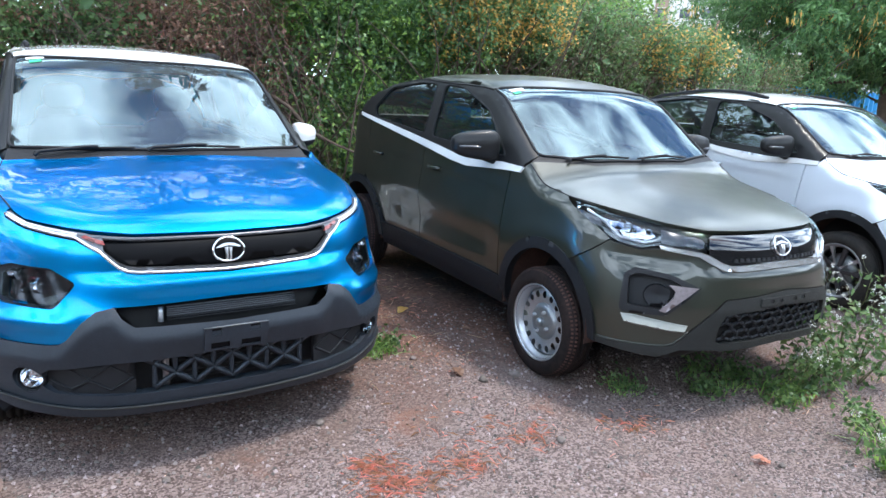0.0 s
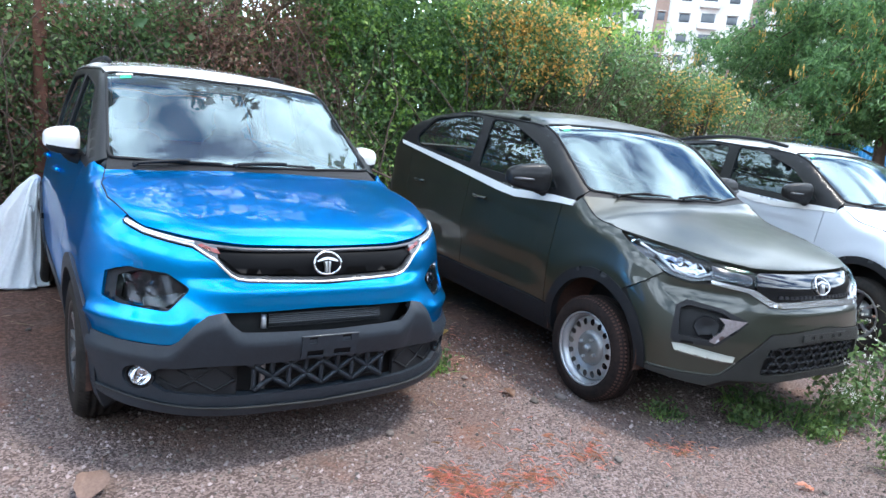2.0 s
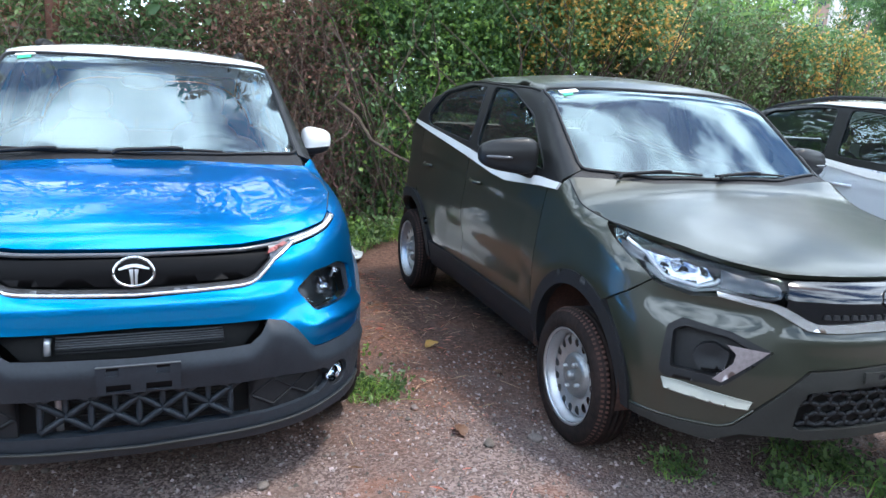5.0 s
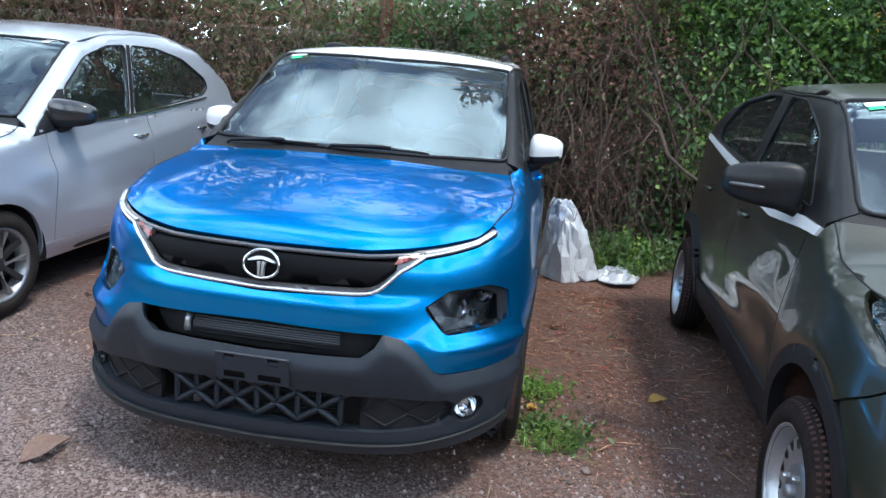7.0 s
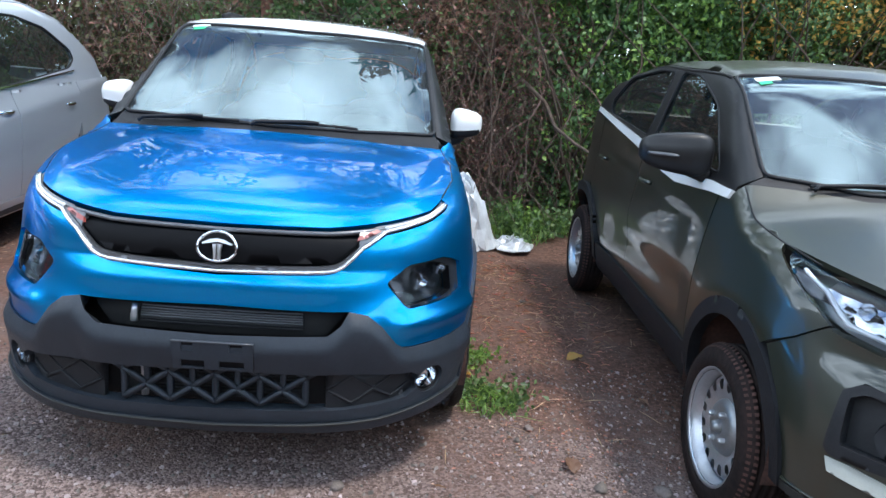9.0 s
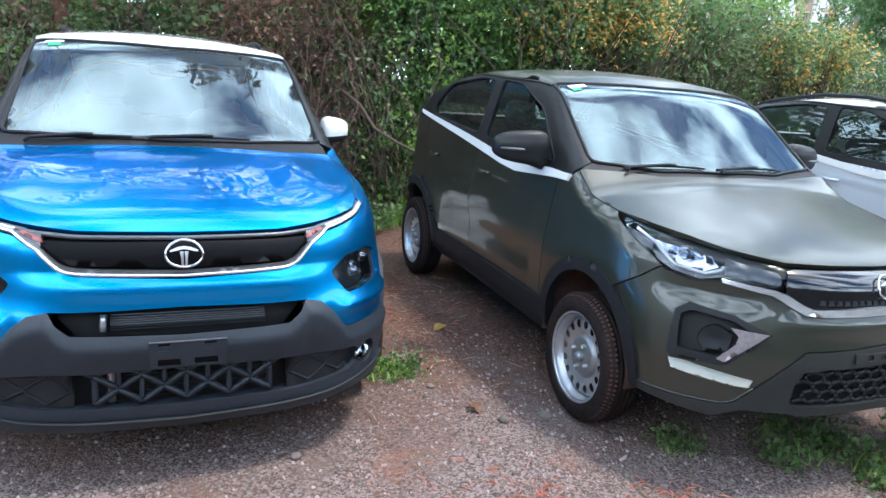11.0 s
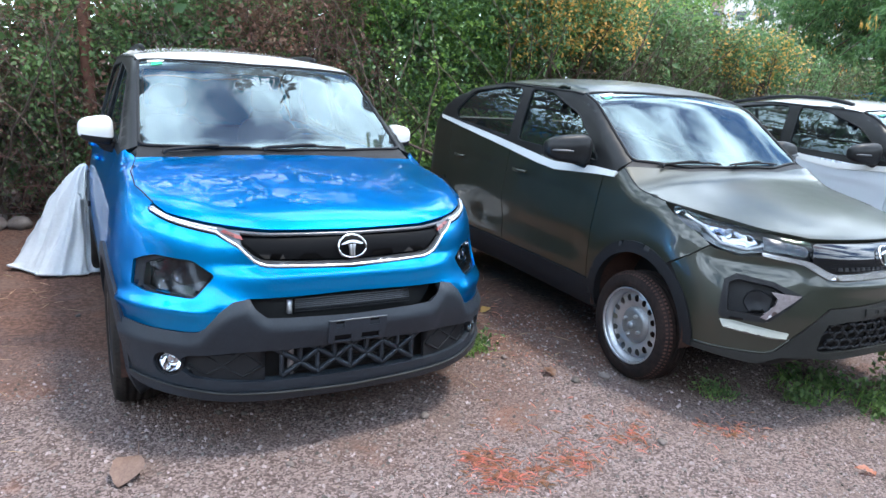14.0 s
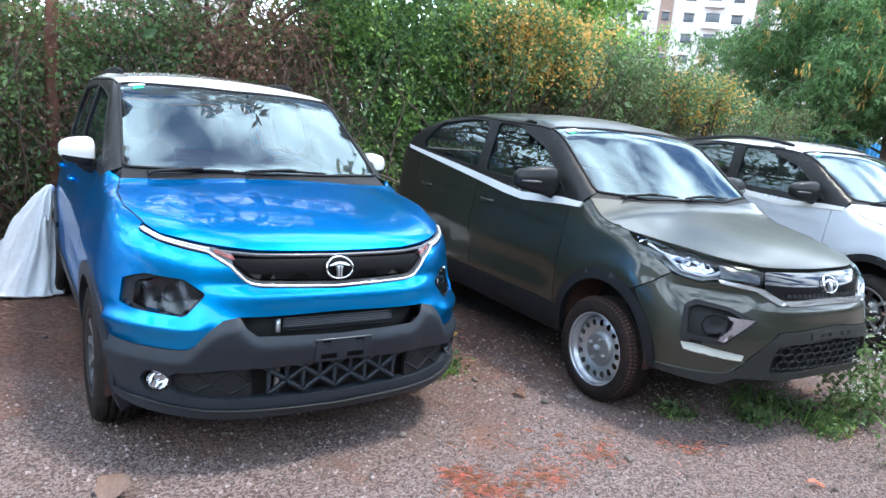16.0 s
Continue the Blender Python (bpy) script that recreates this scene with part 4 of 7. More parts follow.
SALOON_BODY = Body(
    top=[(-0.6, 0.66), (-0.05, 0.78), (0.02, 0.82), (0.12, 0.87), (0.5, 0.96), (0.98, 1.03), (1.05, 1.05), (1.68, 1.50), (1.95, 1.575), (2.3, 1.62), (2.7, 1.62), (3.2, 1.53), (3.65, 1.30), (4.0, 1.16), (4.1, 0.9)],
    front=[(0.1, 0.10), (0.2, 0.0), (0.45, -0.04), (0.6, -0.03), (0.78, 0.0), (0.85, 0.05), (0.95, 0.2)],
    rear=[(0.1, 3.8), (0.3, 3.95), (0.7, 4.0), (1.0, 3.98), (1.2, 3.9), (1.6, 3.3)],
    plan=[(-0.3, 0.78), (0.2, 0.82), (0.7, 0.85), (1.5, 0.85), (2.6, 0.85), (3.3, 0.845), (4.1, 0.78)],
    section=[(0.15, 0.12), (0.3, 0.04), (0.5, 0.008), (0.7, 0.0), (0.9, 0.02), (1.05, 0.035), (1.6, 0.05)],
    belt=[(0, 0.92), (1.0, 0.97), (2.0, 1.0), (3.2, 1.04), (4.0, 1.06)], tumble=0.25,
    crown=[(-0.2, 0.04), (0.3, 0.06), (1.0, 0.05), (1.7, 0.05), (2.2, 0.035), (3.7, 0.035)],
    nose_bow=[(0.2, 0.28), (0.45, 0.30), (0.7, 0.38), (1.0, 0.44)], nose_power=2.7, tail_bow=0.2, corner=0.14, lip=0.05, mid=1.0, tail_mid=3.1, size=1.06)

def seam(body, view_from, pts, view_to, h=0.05):
    k = SPAN[view_from]
    return body.flat(view_to, body.lay(view_from, densify(np.asarray(pts) * k, h, False) / k))


def lamp_bowl(body, parent, a, z, r, depth=0.02, mat=None, squash=1.0):
    """A round reflector bowl with a bulb cap, behind a lens."""
    p = body.lay("front", [(a, z)])[0]
    n = body.normal(p[None])[0]
    n = n + np.array([0, -0.8, 0])
    n /= np.linalg.norm(n)
    for s in (1, -1):
        q = p - n * depth
        v, f = lathe([(r, 0.0), (r * 0.92, -0.012), (r * 0.6, -0.03), (r * 0.18, -0.036), (r * 0.16, -0.012), (0.0, -0.006)], 24)
        side = np.cross(n, (0, 0, 1.0))
        side /= np.linalg.norm(side)
        up = np.cross(side, n)
        w = q + v[:, :1] * n + v[:, 1:2] * side + v[:, 2:3] * up * squash
        flip = np.array([s, 1, 1])
        mesh_part("reflector", w * flip, f if s < 0 else [t[::-1] for t in f], mat or REFLECTOR, parent)


def tri_grille(body, parent, a_max, rows, z0, dz, da, radius, mat, edge):
    """A grille of three-armed bars, row by row."""
    for r in range(rows):
        z = z0 + r * dz
        n = int(a_max / da) + 1
        for k in range(-n, n + 1):
            a = (k + (0.5 if r % 2 else 0)) * da
            if abs(a) > edge(z):
                continue
            c = np.array([a, z])
            for g in (90, 210, 330):
                e = c + np.array([np.cos(radians(g)) * da * 0.56, np.sin(radians(g)) * dz * 0.62])
                bead(body, "grille_arm", "front", [c, e], [radius] * len(densify(np.array([c, e]) * SPAN["front"], 0.03, False)), mat, parent, -0.012, h=0.03, sides=5)


def build_blue_car():
    """Bright blue small SUV with a white roof."""
    B = BLUE_BODY
    car = thing("car", turn=-0.5)
    tagged(car, "bright blue small SUV with white roof parked on gravel", "car", "parked cars")
    hood_front = [(0, 0.962), (20, 0.966), (29.4, 0.978), (44, 0.998), (50.5, 1.024)]
    hf = seam(B, "front", hood_front, "top")
    tip = B.lay("front", [(50.5, 1.024)])[0]
    side_edge = [tuple(tip[:2]), (0.785, 0.6), (0.785, 0.8), (0.748, 0.985)]
    rear_edge = [(0.51, 0.948), (0.25, 0.945), (0.0, 0.945)]
    hood_side = seam(B, "top", side_edge, "side")
    yf, yr, hz, arch = 0.74, 3.13, 0.335, 0.385
    corner = [(0.335, 0.24), (0.325, 0.335), (0.36, 0.50), (0.41, 0.60), (0.40, 0.8), (tip[1], tip[2] - 0.008)]
    cs = seam(B, "side", corner, "front")
    bz = lambda y: B.belt(y) + 0.035  # noqa: E731
    c = dict(
        paint=PAINT_BLUE, roof=PAINT_WHITE, pillar=PILLAR_BLACK,
        hood=np.concatenate([hf, np.array(side_edge[1:]), np.array(rear_edge)]),
        cowl=[(0, 0.95), (0.51, 0.953), (0.745, 0.992), (0.725, 1.075), (0.35, 1.02), (0, 1.0)],
        screen=[(0, 1.005), (0.35, 1.025), (0.722, 1.08), (0.648, 1.785), (0.35, 1.735), (0, 1.71)],
        screen_edge=[(0.729, 1.075), (0.653, 1.79)],
        roof_top=[(0, 1.715), (0.35, 1.74), (0.650, 1.792), (0.665, 2.3), (0.665, 3.0), (0.62, 3.42), (0, 3.48)],
        roof_edge=[(0.653, 1.79), (0.669, 2.3), (0.669, 3.0), (0.625, 3.42)],
        belt=(1.10, 3.40), belt_z=bz, axles=(yf, yr), hub_z=hz, arch=arch, flare=0.055, flare_arc=(-18, 198), flare_mat=PLASTIC, half=0.922,
        panes=[[(1.24, 1.175), (1.76, 1.53), (2.28, 1.59), (2.30, 1.19)], [(2.38, 1.19), (2.37, 1.592), (2.95, 1.565), (3.12, 1.40), (3.08, 1.21)]],
        flanks=[
            ("fender", np.concatenate([hood_side, [(1.06, 1.17), (1.13, bz(1.13)), (1.235, bz(1.235)), (1.235, 0.42), (1.10, 0.42), (0.392, 0.555), (0.40, 0.8)]])),
            ("front_door", [(1.242, 0.43), (1.242, bz(1.24)), (2.29, bz(2.29)), (2.29, 0.43)]),
            ("rear_door", [(2.297, 0.43), (2.297, bz(2.3)), (3.10, bz(3.1)), (3.10, 0.8), (2.75, 0.43)]),
            ("quarter_panel", [(3.107, 0.6), (3.107, bz(3.1)), (3.40, bz(3.4)), (3.44, 0.9), (3.44, 0.6)])],
        claddings=[("sill", [(1.08, 0.24), (1.08, 0.425), (2.80, 0.425), (2.80, 0.24)], PLASTIC, 0.010)],
        liner=MUD_LINER, radius=0.335, tyre_w=0.20, tuck=0.015, rim_r=0.205, wheel_style="cover", tyre_mat=RUBBER, tail_a=55, tail_z=1.55,
        handles=[("door_handle", 2.05, 2.22), ("door_handle", 2.85, 3.0)], handle_z=1.0, handle_mat=PAINT_BLUE, mirror=(1.47, 1.232, 0.975), mirror_mat=PAINT_WHITE, mirror_size=0.7, mirror_tall=0.9, hood_gap=side_edge,
        wipers=[((-0.62, 1.015), (-0.18, 1.012)), ((-0.12, 1.008), (0.36, 1.03))], dash=1.45, back=3.15, cab_belt=1.12, inner_mirror=(0, 1.72, 1.50),
        hood_shape=lambda ab: 0.007 * np.exp(-((np.abs(ab[:, 0]) - 0.60 + 0.10 * (ab[:, 1] - 0.2)) / 0.09) ** 2) * np.clip((ab[:, 1] - 0.12) / 0.25, 0, 1) * np.clip((0.95 - ab[:, 1]) / 0.2, 0, 1),
        stickers=[(-0.60, 1.725, 0.09, 0.03, STICKER_WHITE), (-0.585, 1.685, 0.06, 0.030, STICKER_GREEN)])
    common(B, car, c)
    # nose: bands from the bonnet's edge down to the chin
    blue_low = [(22.7, 0.702), (25.9, 0.688), (28.3, 0.648), (31.2, 0.578), (32.6, 0.561), (34.5, 0.555), (44, 0.548)]
    chrome_line = np.array([(0, 0.815), (10.0, 0.8205), (18.8, 0.8275), (20.6, 0.833), (22.0, 0.846), (25.5, 0.905), (30.5, 0.950), (42.5, 0.974), (50.0, 1.000)])
    head = [(52.0, 0.795), (48.9, 0.818), (45, 0.838), (35.2, 0.838), (29.8, 0.786), (33.8, 0.69), (46.7, 0.688), (51.5, 0.70)]
    seam_a = float(np.interp(0.548, cs[:, 1], cs[:, 0]))
    upper_cs = np.concatenate([[(seam_a, 0.548)], cs[cs[:, 1] > 0.56]])
    fascia = mirrored(np.concatenate([[(0, 0.806)], chrome_line[1:] - [0, 0.006], upper_cs[::-1], blue_low[::-1], [(0, 0.71)]]))
    hr = rounded(np.array(head), 0.8)
    hs = (hr - hr.mean(0)) * [0.80, 0.86] + hr.mean(0) + [-1.9, 0]
    panel(B, "front_fascia", "front", fascia, PAINT_BLUE, car, holes=[hr, hr * [-1, 1]], off=0.002, depth=0.05, h=0.013,
          shape=lambda ab: 0.020 * np.sin(np.pi * np.clip((ab[:, 1] - 0.695) / 0.135, 0, 1) ** 1.3) * np.clip((34 - np.abs(ab[:, 0])) / 16, 0, 1) + 0.018 * np.exp(-((ab[:, 1] - (0.632 - 0.0009 * (np.abs(ab[:, 0]) - 40))) / 0.030) ** 2) * np.clip((np.abs(ab[:, 0]) - 29) / 4, 0, 1))
    band = mirrored(np.concatenate([[(0, 0.826)], chrome_line[1:] + [0, 0.004], np.array(hood_front[::-1]) - [0, 0.006]]))
    panel(B, "grille_backing", "front", band, GRILLE_BLACK, car, off=-0.022, depth=0.03, h=0.04)
    grille = [(0, 0.845), (20.0, 0.858), (23.2, 0.905), (27.0, 0.940), (0, 0.938)]
    g = new("grille")
    g.parent = car
    panel(B, "grille_panel", "front", mirrored(grille), GRILLE_BLACK, g, off=-0.008, depth=0.015, h=0.04)
    low = np.concatenate([(-chrome_line * [1, -1])[::-1][:-1], chrome_line])
    upl = low + np.stack([np.zeros(len(low)), np.interp(np.abs(low[:, 0]), [20, 30, 50], [0.021, 0.013, 0.010])], -1)
    panel(B, "grille_border", "front", np.concatenate([low, upl[::-1]]), LAMP_GREY, car, off=0.004, depth=0.022, h=0.02)
    bead(B, "chrome_edge", "front", low + [0, 0.003], 0.0065, BRIGHT_TRIM, car, 0.008, h=0.02, sides=8)
    top_line = np.array([(-50, 1.013), (-44, 0.990), (-29.4, 0.968), (-20, 0.957), (0, 0.953), (20, 0.957), (29.4, 0.968), (44, 0.990), (50, 1.013)])
    bead(B, "grille_top_trim", "front", top_line - [0, 0.003], 0.009, LAMP_GREY, car, -0.008, h=0.03, sides=6)
    for s in (1, -1):
        drl = new("daytime_light")
        drl.parent = car
        m = np.array([s, 1])
        panel(B, "light_housing", "front", np.array([(25.0, 0.915), (30.5, 0.962), (42.5, 0.984), (50.4, 1.010), (50.2, 1.019), (44, 0.993), (29.4, 0.972), (25.5, 0.955)]) * m, LAMP_GREY, drl, off=-0.002, depth=0.02, h=0.02)
        panel(B, "indicator", "front", np.array([(24.6, 0.930), (25.2, 0.944), (29.0, 0.962), (29.6, 0.955), (26.6, 0.938)]) * m, AMBER, drl, off=0.006, depth=0.012, h=0.015)
        bead(B, "light_guide", "front", np.array([(30.5, 0.962), (42.5, 0.984), (49.5, 1.007)]) * m, 0.006, DRL_WHITE, drl, 0.008, h=0.02, sides=6)
        hl = new("headlight")
        hl.parent = car
        panel(B, "lamp_housing", "front", hr * m, GLOSS_BLACK, hl, off=-0.055, depth=0.01, h=0.035)
        panel(B, "main_reflector", "front", np.array([(31.8, 0.782), (36.0, 0.826), (47.0, 0.826), (47.5, 0.705), (35.0, 0.705)]) * m, SMOKED, hl, off=-0.040, depth=0.01, h=0.012, shape=lambda ab: 0.004 * np.sin(ab[:, 0] * 0.9) * np.sin(ab[:, 1] * 45 + ab[:, 0] * 0.3))
        panel(B, "lens", "front", ((hs - hs.mean(0)) * 1.03 + hs.mean(0)) * m, LENS, hl, off=-0.006, depth=0.004, h=0.035)
        panel(B, "surround", "front", hr * m, PLASTIC_DARK, hl, holes=[hs * m], off=-0.012, depth=0.03, h=0.02)
    hl_all = [o for o in car.children if o.name.startswith("headlight")]
    for a, z, r in ((38.2, 0.768, 0.036), (44.8, 0.797, 0.030), (41.8, 0.742, 0.013)):
        lamp_bowl(B, hl_all[0], a, z, r, 0.026, FOG_BRIGHT)
    # bumper
    grey = mirrored(np.concatenate([[(0, 0.618), (19.0, 0.628), (21.2, 0.66), (22.7, 0.702)], blue_low[1:], [(seam_a, 0.548)], cs[(cs[:, 1] < 0.54) & (cs[:, 1] > 0.33)][::-1], [(42.8, 0.332), (28.8, 0.307), (0, 0.288)]]))
    mouth = mirrored([(0, 0.494), (19.4, 0.486), (34.5, 0.462), (36.2, 0.44), (36.2, 0.385), (34, 0.360), (22.5, 0.345), (0, 0.340)])
    wing = np.array([(19.4, 0.492), (34.5, 0.466), (36.6, 0.44), (36.6, 0.38), (34, 0.356), (19.6, 0.338)])
    fog = ring(39.4, 0.407, 3.3, 0.052, 24)
    brow_a, brow_z = [0, 19.0, 21.2, 22.7, 25.9, 28.3, 31.2, 32.3, 34.2, 44, 56], [0.628, 0.638, 0.67, 0.712, 0.693, 0.654, 0.584, 0.567, 0.558, 0.550, 0.545]

    def facet(ab):
        """The bumper's upper edge leans back, down to a crease that follows it."""
        d = np.interp(np.abs(ab[:, 0]), brow_a, brow_z) - ab[:, 1]
        return 0.024 * np.clip(d / 0.055, 0, 1) * np.clip(1 - (d - 0.055) / 0.16, 0, 1)

    panel(B, "bumper", "front", grey, PLASTIC, car, holes=[mouth, fog, ring(-39.4, 0.407, 3.3, 0.052, 24)], off=0.008, depth=0.05, h=0.016, shape=facet)
    # near-black sheets painted as the dark depth behind the intakes
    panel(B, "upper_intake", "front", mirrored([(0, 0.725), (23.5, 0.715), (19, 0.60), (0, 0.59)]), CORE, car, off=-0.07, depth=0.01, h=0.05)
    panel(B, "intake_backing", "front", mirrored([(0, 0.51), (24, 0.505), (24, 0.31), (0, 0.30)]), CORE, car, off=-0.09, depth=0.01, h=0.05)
    for z in np.arange(0.632, 0.70, 0.011):
        bead(B, "radiator_fin", "front", [(-13, z), (15, z)], 0.0034, LAMP_GREY if z > 0.65 else PLASTIC_DARK, car, -0.045, h=0.06, sides=5)
    bead(B, "radiator_tank", "front", [(-14.2, 0.628), (-14.2, 0.70)], 0.012, SATIN, car, -0.045, sides=8)
    for z in np.arange(0.35, 0.49, 0.012):
        bead(B, "radiator_fin", "front", [(-12, z), (16, z)], 0.0034, PLASTIC_DARK, car, -0.065, h=0.06, sides=5)
    bead(B, "radiator_tank", "front", [(-13.5, 0.34), (-13.5, 0.49)], 0.013, SATIN, car, -0.06, sides=8)
    lg = new("lower_grille")
    lg.parent = car
    for row in range(3):
        z = 0.358 + 0.053 * row
        for k in range(-4, 5):
            if (k + row) % 2:
                continue
            a, last = 4.0 * k, row == 2
            for tip in ([(a - 4.0, z + 0.053), (a + 4.0, z + 0.053)] if not last else [(a - 2.4, z + 0.03), (a + 2.4, z + 0.03)]) + [(a, min(z + 0.10, 0.492))]:
                if abs(tip[0]) > 19.6 or (row == 2 and abs(a) > 17):
                    continue
                line = np.array([(a, z), tip])
                bead(B, "grille_arm", "front", line, 0.0125, PLASTIC, lg, -0.014 if tip[0] == a else -0.006, h=0.03, sides=4)
    for s in (1, -1):
        m = np.array([s, 1])
        panel(B, "grille_wing", "front", wing * m, PLASTIC_DARK, lg, off=-0.012, depth=0.02, h=0.03)
        bead(B, "wing_rib", "front", np.array([(20.0, 0.41), (24, 0.362), (28, 0.408), (31.5, 0.370), (35.5, 0.41)]) * m, 0.006, PLASTIC_DARK, lg, -0.010, h=0.03, sides=4)
        bead(B, "wing_rib", "front", np.array([(20.0, 0.415), (24, 0.462), (28, 0.412), (31.5, 0.448)]) * m, 0.004, PLASTIC_DARK, lg, -0.011, h=0.03, sides=4)
        f = new("fog_light")
        f.parent = car
        panel(B, "bezel", "front", ring(39.4, 0.407, 3.3, 0.052, 24) * m, PLASTIC_DARK, f, holes=[ring(39.4, 0.407, 2.85, 0.046, 20) * m], off=0.004, depth=0.05, h=0.02)
        panel(B, "lens", "front", ring(39.4, 0.407, 2.85, 0.046, 20) * m, LENS, f, off=-0.004, depth=0.004, h=0.02)
        if s > 0:
            lamp_bowl(B, f, 39.4, 0.407, 0.043, 0.010, FOG_BRIGHT)
    p = new("plate_holder")
    p.parent = car
    slots = [rounded([(a, z), (a + w, z), (a + w, z + 0.026), (a, z + 0.026)], 0.1) for a, w, z in ((-4.9, 2.0, 0.570), (3.2, 2.2, 0.570), (-5.1, 4.0, 0.512), (1.4, 4.3, 0.512))]
    panel(B, "plate_mount", "front", rounded([(-6.5, 0.504), (7.2, 0.504), (7.2, 0.600), (-6.5, 0.600)], 0.3), PLASTIC, p, holes=slots, off=0.034, depth=0.02, h=0.03)
    bead(B, "mount_edge", "front", [(-6.5, 0.601), (7.2, 0.601)], 0.0028, LAMP_GREY, p, 0.035, sides=5)
    # black sheet close behind the slots, painting in their shade
    panel(B, "slot_shade", "front", [(-6, 0.505), (7, 0.505), (7, 0.595), (-6, 0.595)], GRILLE_BLACK, p, off=0.028, depth=0.001, h=0.03)
    chin = mirrored([(0, 0.284), (28.8, 0.303), (42.8, 0.328), (52, 0.335), (54, 0.31), (42, 0.286), (28, 0.266), (0, 0.250)])
    panel(B, "chin", "front", chin, PLASTIC, car, off=0.018, depth=0.06, h=0.03)
    bead(B, "chin_line", "front", [(-50, 0.331), (-42.8, 0.328), (-28.8, 0.303), (0, 0.285), (28.8, 0.303), (42.8, 0.328), (50, 0.331)], 0.0045, PLASTIC_GREY, car, 0.019, h=0.04, sides=6)
    emblem(B, car, 0.0, 0.893, 0.043)
    for s in (1, -1):
        rail = B.lay("top", np.stack([np.full(9, 0.57), np.linspace(2.25, 3.3, 9)], -1))
        rail[:, 0] *= s
        rail[:, 2] += 0.03 * np.sin(np.linspace(0.15, np.pi - 0.15, 9)) ** 0.4 + 0.004
        mesh_part("roof_rail", *sweep(rail, 0.016, sides=8), PLASTIC_DARK, car)
    return car


